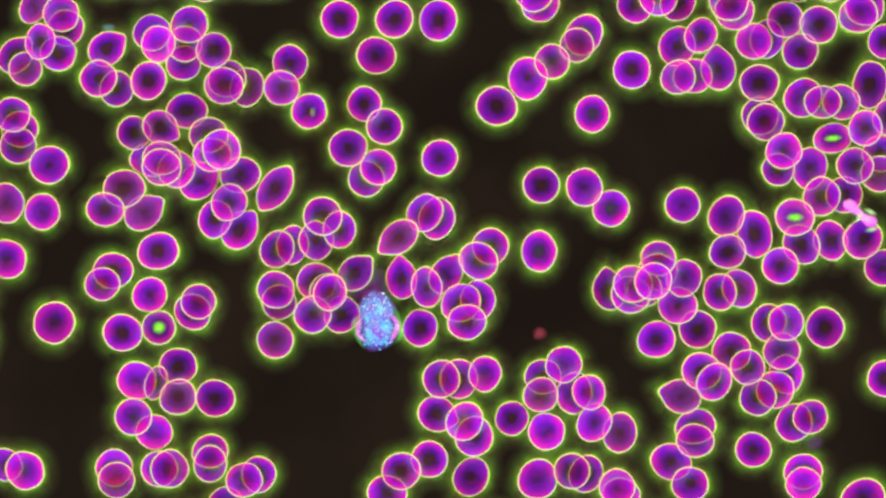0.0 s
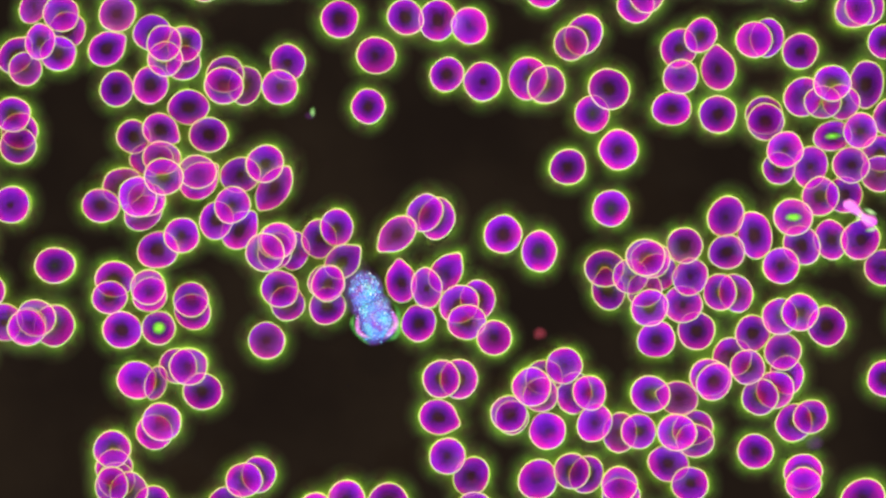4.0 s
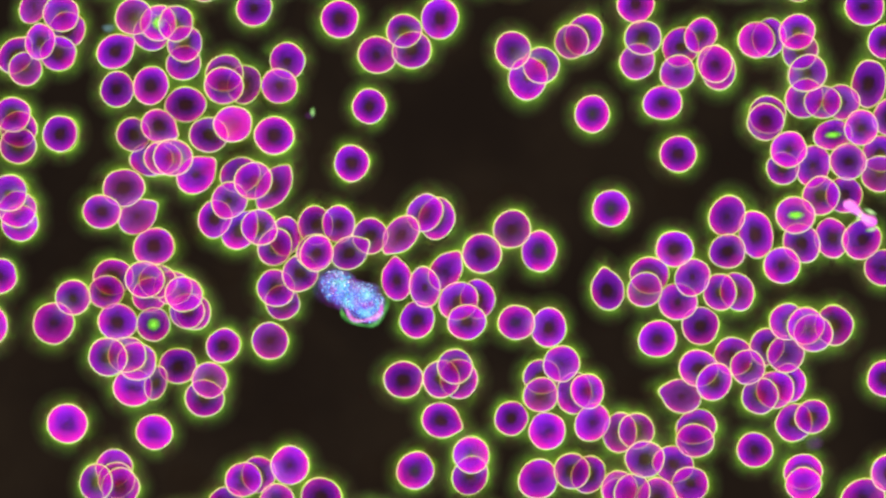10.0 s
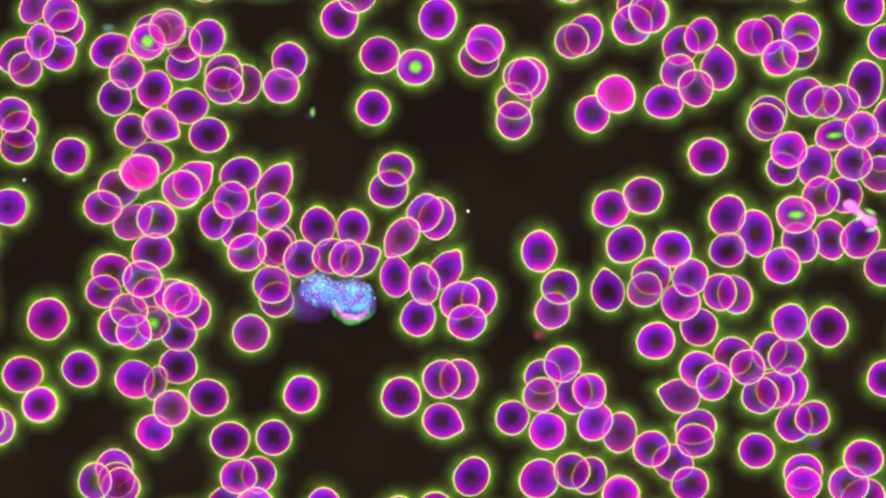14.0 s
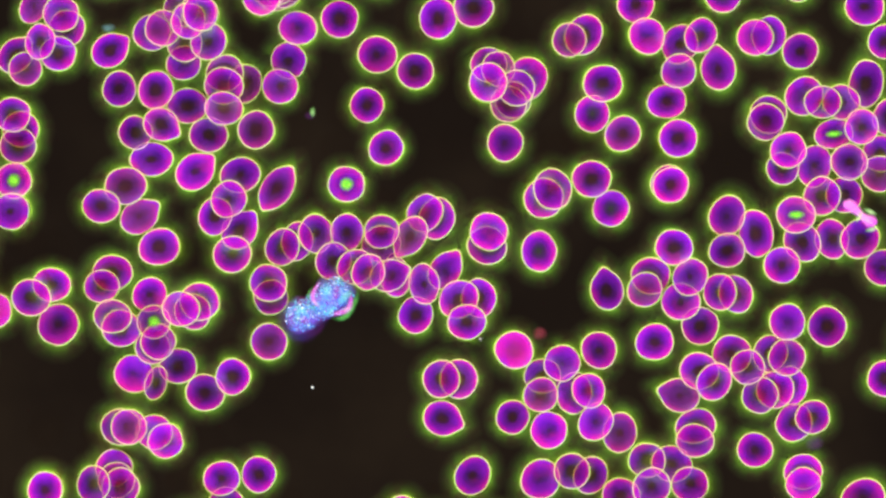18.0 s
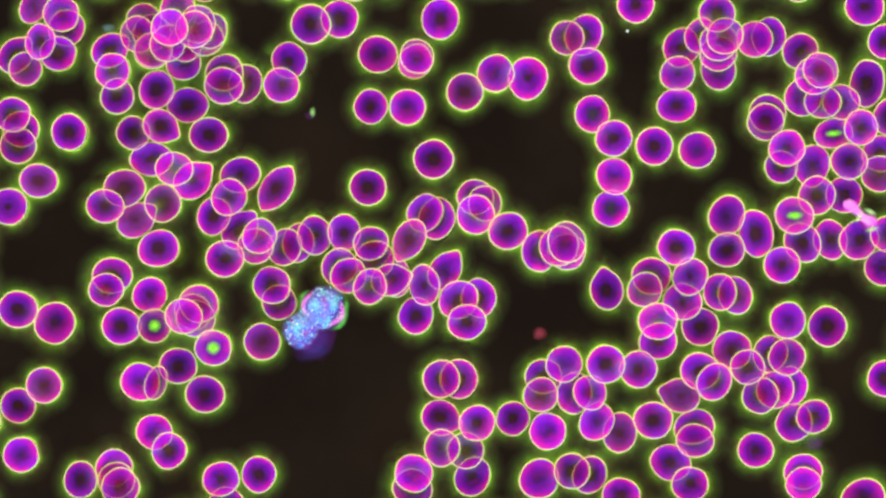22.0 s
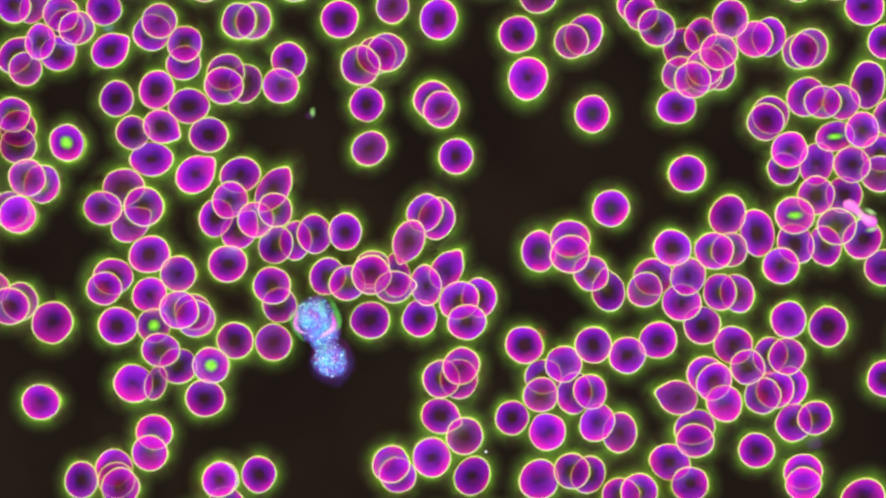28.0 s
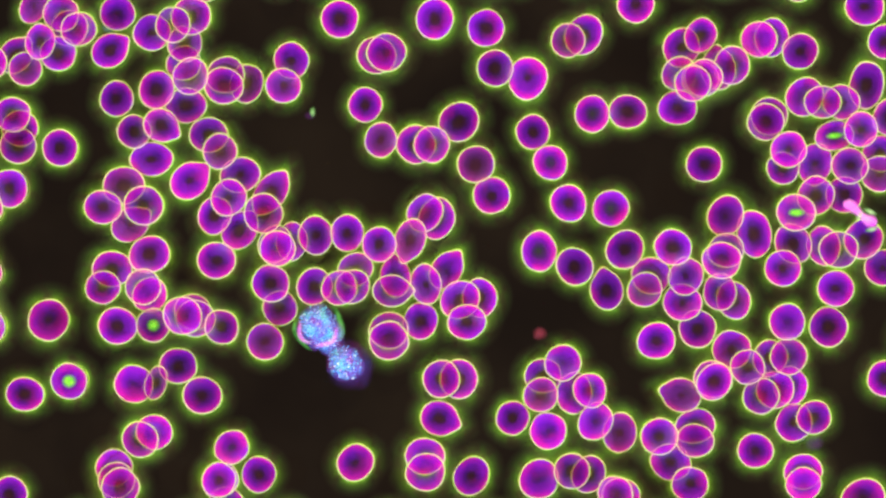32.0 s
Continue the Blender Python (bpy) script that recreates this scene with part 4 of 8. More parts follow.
    tremble(39, 31, 70, 0.004, "o", [(0, 1433.1, 297.9), (3.5, 1433.1, 296.3), (5.5, 1438.4, 294.8), (12, 1438.9, 294), (14, 1441.5, 294), (19.5, 1440, 294), (23.5, 1436.9, 292), (25.5, 1441.5, 287.9), (28.5, 1445.1, 290.4), (32, 1442.2, 290.9)])
    tremble(33, 33, 80, 0.152, "o", [(0, 1513, 293.7), (2, 1510.6, 295.2), (7.5, 1499.9, 286), (9, 1499.9, 287.1), (11, 1503, 285.5), (14, 1510.6, 287.6), (14.5, 1510.6, 288.3), (16.5, 1503, 287.6), (21, 1502.5, 286), (23.5, 1503, 286.5), (25, 1506.6, 289.1), (27.5, 1507.6, 291.4), (30.5, 1507.1, 292.2), (32, 1503.8, 293.7)])
    tremble(36, 33, 70, 0.078, "o", [(0, 1453.8, 348), (3.5, 1451.4, 348), (8.5, 1455.5, 347), (12, 1447.9, 347), (14.5, 1453, 348), (18, 1454.5, 347.5), (22, 1445.3, 346.5), (32, 1443.8, 346.5)])
    tremble(34, 31, 70, 0.078, "o", [(0, 490.6, 441.5), (1.5, 499.9, 438.4), (3, 486.8, 446.2), (6, 488.3, 441.5), (7, 496.1, 443.1), (8, 486.8, 437.7), (9, 488.3, 436.9), (11, 483.7, 437.7), (12, 482.1, 433.8), (14, 486.8, 440), (17, 499.9, 437.7), (19, 498.4, 437.7), (20, 492.2, 433.8), (21, 498.4, 437.7), (22, 503.8, 437.7), (24, 493, 437.7), (25, 500.7, 440), (28, 488.3, 433.8), (31, 496.1, 433.8), (32, 486.8, 432.2)])
    tremble(36, 28, 80, 0.004, "o", [(0, 517.7, 433.8), (1.5, 525.5, 435.3), (3, 519.3, 446.2), (6, 519.3, 437.7), (7, 513.8, 437.7), (8, 507.7, 432.2), (9, 505.3, 418.3), (11, 500.7, 419.9), (12, 492.2, 426.1), (14, 496.1, 432.2), (17, 527, 426.1), (19, 523.9, 429.1), (20, 523.1, 429.9), (22, 527.8, 429.9), (24, 517.7, 432.2), (25, 523.9, 432.2), (28, 523.1, 426.1), (31, 527, 426.1), (32, 516.2, 427.6)])
    tremble(36, 31, 90, 0.078, "o", [(0, 559.5, 426.1), (1.5, 564.1, 429.9), (3, 565.7, 426.1), (6, 559.5, 418.3), (8, 557.2, 410.6), (9, 559.5, 402.8), (10, 557.9, 399), (12, 556.4, 398.2), (14, 562.6, 401.3), (17, 559.5, 410.6), (20, 557.9, 416.8), (24, 556.4, 416.8), (25, 561, 418.3), (28, 556.4, 414.4), (30, 557.2, 412.1), (32, 558.7, 416.8)])
    tremble(34.5, 29, 90, 0.152, "o", [(0, 600.5, 406.7), (1.5, 606.7, 409), (3, 599, 406.7), (6, 594.3, 396.7), (8, 592.8, 398.2), (9, 594.3, 399), (10, 599, 396.7), (11, 605.1, 396.7), (12, 618.3, 400.5), (13, 624.5, 402.8), (14, 624.5, 403.6), (17, 616, 410.6), (19, 612.9, 412.1), (20, 612.1, 416.8), (22, 609, 412.1), (25, 609, 414.4), (28, 610.6, 410.6), (30, 615.2, 412.1), (32, 614.4, 412.9)])
    tremble(33.5, 31, 30, 0.3, "o", [(0, 580, 515), (1.5, 578.1, 500.3), (3, 578.1, 500.3), (6, 565.7, 491.8), (7, 556.4, 484.1), (8, 551, 468.6), (9, 554.1, 457), (10, 556.4, 445.4), (11, 564.1, 441.5), (12, 564.1, 440), (13, 577.3, 449.3), (14, 585, 453.1), (17, 631.5, 468.6), (18, 628.4, 472.5), (19, 616.8, 476.3), (20, 619.8, 480.2), (22, 616.8, 487.9), (23, 614.4, 491.8), (24, 614.4, 499.6), (28, 614.4, 501.1), (29, 600.5, 499.6), (31, 600.5, 507.3), (32, 600.5, 509.6)])
    tremble(34, 32, 30, 0.226, "o", [(0, 605, 557), (1.5, 583, 545), (3.5, 580, 544), (5.5, 571, 531), (7, 556, 516), (8, 547.1, 503.4), (9, 538.6, 501.9), (10, 530.9, 484.1), (11, 522.4, 476.3), (12, 523.1, 468.6), (13, 525.5, 464.7), (14, 533.2, 458.5), (17, 588.9, 463.2), (19, 590.4, 460.9), (20, 595.1, 464.7), (21, 599, 464.7), (22, 600.5, 472.5), (23, 600.5, 486.4), (24, 602.8, 487.9), (25, 604.4, 495.7), (28, 579.6, 489.5), (29, 565.7, 495.7), (30, 562.6, 499.6), (31, 561.8, 507.3), (32, 556.4, 507.3)])
    tremble(32, 30, 0, 0.078, "o", [(0, 181, 503), (3, 194, 527), (7, 194, 522), (10, 188, 517), (13, 184, 517), (18, 180, 507), (21, 186, 512), (25, 189, 514), (30, 182, 509), (32, 182, 509)])
    tremble(31, 30, 0, 0.152, "g", [(0, 281, 580), (7, 280, 581), (9, 272, 576), (13, 271, 573), (18, 272, 570), (21, 273, 577), (32, 271, 576)])
    tremble(35, 34, 0, 0.004, "o", [(0, 381, 705), (3, 358, 692), (7, 361, 700), (10, 362, 705), (13, 369, 705), (18, 363, 695), (21, 361, 695), (25, 372, 714), (30, 358, 700), (32, 358, 700)])
    tremble(35, 31, 90, 0.004, "o", [(0, 1391, 663), (3, 1392, 664), (7, 1392, 666), (10, 1396, 678), (14, 1399, 683), (32, 1399, 683)])
    tremble(34, 31, 50, 0.078, "o", [(0, 1360, 571), (1.5, 1340, 573), (3, 1327, 580), (5.5, 1345, 605), (7, 1350, 609), (10, 1357, 614), (13, 1360, 619), (18, 1363, 626), (25, 1363, 627), (32, 1363, 634)])
    drift(-45, 36, 30, 45, 0.374, "d", [(0, 628.4, 484.1), (1.5, 614.4, 476.3), (3, 604.4, 470.2), (6, 614.4, 447.7), (8, 620.6, 441.5), (10, 618.3, 447.7), (11, 621.4, 452.4), (12, 626, 451.6), (13, 629.1, 453.1), (14, 636.1, 460.9), (17, 687.9, 492.6), (18, 687.9, 487.9), (19, 682.5, 491.8), (20, 685.6, 495.7), (22, 690.3, 495.7), (25, 686.4, 499.6), (28, 697, 508), (29, 706, 514), (30, 690, 511), (31, 692, 513), (32, 693, 515)])
    tremble(33, 30, 60, 0.448, "o", [(0, 583.9, 518.1), (1.5, 581.9, 503.4), (3, 581.9, 503.4), (6, 569.6, 494.9), (7, 560.3, 487.2), (8, 554.9, 471.7), (9, 557.9, 460.1), (10, 560.3, 448.5), (11, 568, 444.6), (12, 588.9, 447.7), (13, 604.4, 453.1), (14, 612.1, 457), (17, 650.8, 476.3), (18, 651.6, 481.8), (19, 649.2, 491.8), (20, 646.9, 501.9), (21, 650.8, 507.3), (22, 654.7, 507.3), (23, 666.3, 503.4), (24, 674, 499.6), (25, 691, 501.9), (25.6, 692, 503), (27.1, 700, 932), (32, 700, 932)])
    drift(0, 33.6, 32.8, 30, 0.078, "o", [(0, 487, 602), (0.5, 472, 605), (1, 459, 602), (1.5, 458, 600), (3, 470, 603), (3.5, 469, 603), (5.5, 488, 602), (6, 488, 600), (7, 475, 603), (7.5, 482, 603), (8.5, 475, 605), (9, 481, 605), (10.5, 473, 603), (11, 467, 603), (12, 464, 602), (13, 452, 594), (14, 444, 590), (14.5, 447, 593), (16.5, 472, 603), (17.5, 476, 603), (18, 476, 605), (19.5, 464, 605), (20.5, 459, 602), (21, 467, 603), (22, 464, 605), (23.5, 473, 606), (27.5, 484, 603), (28, 484, 606), (30, 470, 605), (31, 467, 603), (31.5, 472, 603), (32, 469, 605)])
    drift(35, 40, 29, 217, 0.152, "d", [(0, 706, 420), (0.5, 707, 416), (3.5, 703, 415), (6, 706, 409), (10, 710, 415), (11, 710, 415), (12, 706, 412), (13, 707, 415), (14.5, 715, 420), (16.5, 726, 418), (20.5, 726, 420), (23.5, 723, 426), (29, 724, 426), (29.5, 727, 423), (30, 724, 424), (32, 726, 424)])
    drift(0, 34.4, 33.4, 0, 0.152, "o", [(0, 488, 513), (0.5, 482, 510), (1, 484, 508), (2.5, 499, 513), (3, 501, 511), (3.5, 495, 511), (5.5, 496, 514), (6.5, 490, 511), (7.5, 495, 513), (10, 488, 510), (10.5, 492, 513), (11.5, 493, 510), (13.5, 484, 505), (17, 475, 501), (20.5, 479, 505), (21, 484, 508), (22, 481, 505), (22.5, 484, 511), (25, 484, 507), (25.5, 487, 510), (27.5, 484, 508), (29, 478, 502), (30.5, 478, 502), (31.5, 482, 502), (32, 479, 502)])
    drift(0, 33.2, 32.2, 120, 0.226, "o", [(0, 1391, 571), (3, 1380, 562), (5.5, 1383, 560), (6, 1386, 562), (9.5, 1384, 564), (10, 1393, 570), (10.5, 1395, 571), (12, 1395, 568), (14, 1398, 571), (18.5, 1393, 570), (23.5, 1395, 567), (25.5, 1396, 570), (29, 1395, 565), (30, 1396, 567), (30.5, 1403, 571), (31, 1401, 574), (31.5, 1393, 570), (32, 1393, 570)])
    drift(-40, 34, 32.5, 0, 0.67, "o", [(0, 1470, -29), (0.4, 1457, 1), (0.7, 1451, 23), (1, 1455, 46), (1.5, 1476, 89), (2, 1487, 126), (2.5, 1484, 147), (3, 1484, 152), (3.5, 1479, 152), (5.5, 1458, 124), (6, 1449, 124), (6.5, 1422, 126), (7, 1361, 136), (7.5, 1282, 205), (8, 1257, 279), (8.5, 1233, 335), (9, 1213, 400), (9.5, 1204, 436), (10, 1194, 441), (12.5, 1194, 441), (13, 1193, 444), (14, 1190, 441), (14.5, 1193, 441), (18, 1193, 438), (19, 1190, 441), (22, 1197, 438), (23, 1194, 436), (24.5, 1197, 442), (25.5, 1193, 447), (29.5, 1190, 435), (32, 1191, 438)])
    drift(-40, 33.5, 32, 30, 0.892, "g", [(0, 351, -580), (12.4, 694, 0), (13, 707, 35), (13.5, 727, 70), (14, 735, 119), (14.5, 727, 167), (16.5, 675, 288), (17, 658, 300), (17.5, 637, 314), (18.5, 586, 340), (19, 550, 358), (19.5, 496, 374), (20, 470, 392), (20.5, 442, 450), (21, 403, 534), (21.5, 400, 588), (22, 377, 616), (22.5, 368, 623), (24, 372, 652), (24.5, 371, 657), (25.5, 380, 657), (27.5, 374, 646), (28.5, 369, 648), (29, 358, 642), (29.5, 342, 638), (30, 317, 631), (30.5, 276, 631), (31, 219, 637), (31.5, 159, 654), (32, 122, 675)])
    drift(40, 35.9, 32.9, 0, 0.596, "o", [(0, 1519, 26), (0.5, 1520, 29), (1.5, 1522, 26), (2, 1516, 23), (2.5, 1514, 28), (3.5, 1513, 20), (6, 1511, 14), (7, 1511, 17), (7.5, 1514, 21), (8, 1455, 35), (8.5, 1462, 98), (9, 1450, 121), (9.5, 1444, 126), (10, 1429, 130), (10.5, 1380, 133), (11, 1300, 168), (11.5, 1265, 248), (12, 1243, 297), (12.5, 1211, 352), (13, 1197, 377), (13.5, 1168, 389), (14, 1107, 433), (14.5, 1058, 467), (16.5, 1159, 729), (17, 1156, 776), (17.5, 1144, 816), (18.7, 1183, 932), (32, 1476, 1815)])
    drift(-20, 33.5, 32.5, 60, 0.596, "o", [(0, 1359, -198), (3.1, 1195, -56), (4.3, 1128, 2), (4.6, 1113, 12), (5.2, 1087, 22), (6.5, 1035, 5), (7, 1006, 9), (7.5, 982, 24), (8, 962, 46), (9, 934, 69), (9.5, 926, 75), (10.5, 891, 109), (11.5, 885, 152), (12.5, 905, 188), (13, 913, 198), (14.5, 908, 220), (16.5, 925, 240), (17.5, 900, 246), (18, 894, 253), (18.5, 891, 266), (19, 877, 305), (19.5, 868, 366), (20, 874, 456), (20.5, 890, 599), (21, 858, 684), (21.5, 822, 753), (22, 782, 793), (22.5, 746, 821), (23, 724, 853), (23.5, 761, 850), (23.8, 761, 862), (32, 655, 1250)])
    drift(40, 32.8, 30.3, 30, 0.596, "o", [(0, 245, -744), (14.7, 702, -2), (15.3, 722, 33), (15.9, 737, 77), (16.5, 729, 132), (17, 718, 187), (17.5, 706, 231), (18, 683, 262), (19, 638, 296), (19.5, 620, 311), (20, 609, 322), (20.5, 590, 337), (21, 542, 360), (21.5, 481, 383), (22, 459, 418), (22.5, 441, 438), (23, 406, 511), (23.5, 406, 579), (24, 410, 609), (24.5, 427, 634), (25, 438, 674), (25.5, 429, 712), (27.5, 389, 850), (29, 387, 847), (29.5, 383, 850), (31, 384, 853), (32, 387, 850)])
    drift(-20, 35.8, 35.3, 60, 0.374, "o", [(0, 445, -493), (11.8, 614, -52), (14.5, 633, -3), (15.1, 634, 8), (15.7, 632, 24), (16.3, 628, 53), (16.9, 632, 98), (17.2, 640, 115), (17.5, 668, 115), (18, 838, 14), (18.5, 838, 54), (19.5, 804, 129), (20, 790, 159), (21, 778, 228), (21.5, 770, 257), (22, 767, 282), (23, 743, 328), (23.5, 718, 340), (24, 700, 357), (24.5, 689, 377), (25, 681, 397), (28, 657, 487), (28.5, 657, 534), (29, 707, 606), (29.5, 704, 603), (30.5, 689, 599), (31, 686, 599), (32, 688, 603)])
    drift(0, 33, 30.5, 30, 0.374, "o", [(0, 809, -657), (18.2, 486, -1), (19.5, 459, 54), (20, 441, 70), (20.5, 423, 77), (21.5, 371, 69), (22, 364, 69), (22.5, 357, 60), (23, 343, 57), (24, 331, 58), (24.5, 320, 61), (25, 286, 87), (25.5, 248, 109), (27.5, 136, 50), (30.5, 135, 50), (32, 139, 52)])
    drift(40, 33.1, 32.1, 90, 0.152, "o", [(0, 1092, 862), (0.5, 1092, 859), (1, 1095, 861), (1.5, 1092, 861), (2, 1098, 859), (3.5, 1096, 858), (9, 1107, 861), (9.5, 1099, 865), (10, 1096, 865), (10.5, 1084, 861), (11.5, 1090, 862), (12.5, 1090, 867), (13, 1099, 868), (32, 918, 1702)])
    drift(0, 35, 34, 0, 0.596, "o", [(0, 286, 296), (2.5, 286, 297), (3, 286, 306), (3.5, 288, 308), (5.5, 297, 374), (6.5, 318, 447), (7, 311, 478), (7.5, 296, 496), (8.5, 268, 495), (9, 260, 495), (10, 256, 495), (12, 257, 493), (13, 253, 493), (14.5, 251, 498), (15.6, 150, 932), (32, 150, 932)])
    drift(-40, 34.3, 33.8, 60, 0.448, "o", [(0, 698, 34), (0.5, 723, 98), (1.5, 697, 227), (2, 648, 260), (2.5, 586, 268), (3, 507, 286), (3.5, 479, 289), (6.5, 453, 306), (10.5, 446, 325), (11.5, 441, 340), (12.5, 438, 368), (14.5, 436, 456), (16.5, 413, 450), (20, 409, 453), (20.5, 389, 456), (21, 387, 446), (21.5, 400, 450), (22, 398, 458), (22.5, 377, 459), (23, 372, 450), (24.5, 401, 466), (25, 390, 469), (25.5, 374, 452), (27.5, 394, 459), (28, 403, 467), (30, 403, 469), (30.5, 390, 472), (31, 358, 456), (31.5, 374, 449), (32, 383, 461)])
    drift(0, 32.8, 31.3, 120, 0.374, "o", [(0, 1914, -1310), (18.8, 1485, -66), (19.7, 1461, 5), (20, 1458, 29), (20.5, 1468, 63), (21, 1465, 112), (21.5, 1456, 124), (22.5, 1446, 127), (23, 1426, 132), (23.5, 1381, 135), (24, 1300, 193), (24.5, 1246, 246), (25, 1213, 279), (25.5, 1176, 322), (27.5, 1090, 444), (28, 1046, 484), (28.5, 1032, 553), (29, 1081, 614), (29.5, 1130, 660), (30, 1147, 692), (30.5, 1165, 743), (31, 1155, 786), (31.5, 1141, 844), (32, 1089, 874)])
    drift(20, 33.9, 32.9, 30, 1.04, "o", [(0, 1382, -607), (15.4, 616, -50), (18.4, 438, -1), (19, 406, 6), (19.5, 398, 17), (20, 397, 24), (20.5, 381, 37), (21, 361, 35), (21.5, 326, 35), (22, 300, 49), (22.5, 271, 77), (23.5, 217, 118), (24, 194, 130), (24.5, 179, 146), (25, 164, 175), (25.5, 144, 217), (27.5, 38, 380), (28, 31, 380), (28.5, 23, 387), (29, 20, 392), (30, 15, 392), (30.5, 9, 394), (32, -29, 483)])
    drift(0, 33.5, 31, 0, 0.374, "o", [(0, 1831, -1342), (19.6, 1329, -65), (20.5, 1302, 6), (21, 1277, 54), (21.5, 1271, 84), (22.5, 1271, 101), (23, 1260, 109), (23.5, 1260, 118), (24.5, 1253, 130), (28, 1246, 133), (28.5, 1256, 135), (29, 1248, 135), (30, 1256, 138), (30.5, 1254, 138), (31, 1245, 139), (32, 1239, 139)])
    drift(0, 34, 32, 0, 0.3, "c", [(0, 1306, -50), (20.07, 1306, -50), (20.5, 1306, 129), (20.8, 1283, 165), (21, 1265, 185), (21.5, 1243, 250), (22, 1234, 266), (22.5, 1236, 268), (23, 1230, 294), (23.5, 1214, 329), (24, 1202, 372), (24.5, 1208, 389), (25, 1225, 403), (25.5, 1230, 421), (26.42, 1618, 421), (32, 1618, 421)])
    drift(-20, 32.6, 29.6, 60, 0.152, "c", [(0, 304, -701), (18.3, 653, -58), (20.4, 691, 13), (21, 704, 43), (21.5, 726, 70), (22, 735, 109), (22.5, 724, 150), (23, 715, 181), (23.5, 712, 214), (24, 695, 244), (25, 657, 271), (25.5, 631, 286), (27.5, 658, 461), (28, 655, 481), (28.5, 658, 528), (29, 654, 608), (29.5, 652, 697), (30, 593, 727), (31, 507, 763), (31.5, 469, 776), (32, 410, 792)])
    drift(20, 34.9, 33.4, 30, 0.448, "o", [(0, 1795, -1350), (19.8, 1311, -51), (20.7, 1286, 17), (21.5, 1276, 64), (22, 1272, 75), (22.5, 1271, 80), (23, 1263, 87), (23.5, 1265, 98), (24.5, 1256, 116), (28, 1248, 119), (28.5, 1257, 121), (29, 1251, 126), (30, 1260, 136), (32, 1245, 138)])
    drift(0, 32.5, 29.5, 120, 0.596, "o", [(0, 283, -720), (20.1, 687, -3), (20.7, 700, 22), (21, 707, 38), (21.5, 730, 60), (22, 738, 100), (22.5, 727, 141), (23, 718, 175), (23.5, 715, 210), (24, 698, 237), (25, 660, 266), (25.5, 636, 280), (27.5, 521, 363), (28, 487, 372), (29, 467, 378), (30, 455, 384), (30.5, 442, 409), (31, 423, 442), (31.5, 406, 524), (32, 392, 579)])
    drift(40, 36.4, 34.9, 30, 0.522, "o", [(0, 1099, -357), (4.5, 969, -70), (5.7, 927, 21), (6.5, 896, 87), (7, 867, 130), (7.5, 851, 184), (8, 845, 231), (9, 850, 318), (9.5, 847, 378), (10, 853, 449), (10.5, 902, 511), (11, 862, 628), (11.5, 838, 637), (12.5, 822, 642), (13, 808, 646), (13.5, 766, 646), (14, 710, 703), (14.5, 674, 746), (16.5, 573, 877), (32, -81, 1733)])
    drift(-40, 36.3, 35.8, 90, 0.152, "o", [(0, 420, 932), (4.87, 420, 932), (5.5, 420, 669), (6, 424, 694), (6.5, 412, 740), (7, 354, 772), (7.5, 322, 773), (8, 294, 753), (8.5, 277, 741), (9, 246, 740), (9.5, 216, 747), (10, 119, 750), (10.5, 50, 786), (10.8, 15, 793), (11.7, -62, 808), (32, -1456, 1080)])
    drift(0, 33.5, 32.3, 70, 0.67, "o", [(0, 910, -419), (9.7, 466, 0), (10, 450, 14), (10.5, 386, 57), (11, 383, 70), (12, 377, 74), (14.5, 366, 66), (16.5, 378, 64), (17, 369, 72), (18.5, 369, 74), (19.5, 366, 69), (20.5, 355, 60), (21, 342, 60), (21.5, 318, 63), (22, 297, 77), (22.3, 286, 93), (22.6, 271, 107), (23, 271, -50), (32, 271, -50)])
    drift(0, 33.5, 32.3, 70, 0.67, "o", [(0, 449, -50), (27.6, 449, -50), (28, 449, 37), (28.5, 475, 11), (29, 438, 43), (29.5, 410, 44), (30, 394, 58), (30.5, 377, 64), (31.5, 371, 92), (32, 337, 135)])
    drift(-20, 34.6, 33.1, 150, 0.152, "o", [(0, 2321, -923), (19.6, 1255, -59), (20.5, 1167, 12), (21, 1110, 55), (21.5, 1076, 90), (22.5, 1004, 148), (23, 980, 190), (23.5, 969, 225), (24, 956, 254), (25, 942, 325), (25.5, 930, 363), (27.5, 956, 567), (28, 928, 611), (28.5, 867, 707), (29, 787, 795), (29.5, 752, 832), (30, 752, 871), (30.5, 833, 833), (30.8, 840, 842), (31.2, 840, 932), (32, 840, 932)])
    drift(0, 32.5, 31, 0, 0.078, "o", [(0, 351, 534), (2.5, 352, 534), (3.5, 337, 530), (5.5, 342, 533), (6, 337, 533), (7, 337, 533), (7.5, 335, 528), (8, 328, 538), (9, 320, 539), (9.5, 326, 542), (10, 331, 551), (10.3, 327, 556), (16.2, 307, 604), (16.5, 299, 606), (17.5, 285, 609), (18, 270, 614), (18.5, 260, 619), (19, 259, 623), (19.5, 250, 625), (20, 210, 634), (20.5, 158, 662), (21.5, 74, 703), (22, 32, 718), (23.5, -67, 793), (32, -532, 1165)])
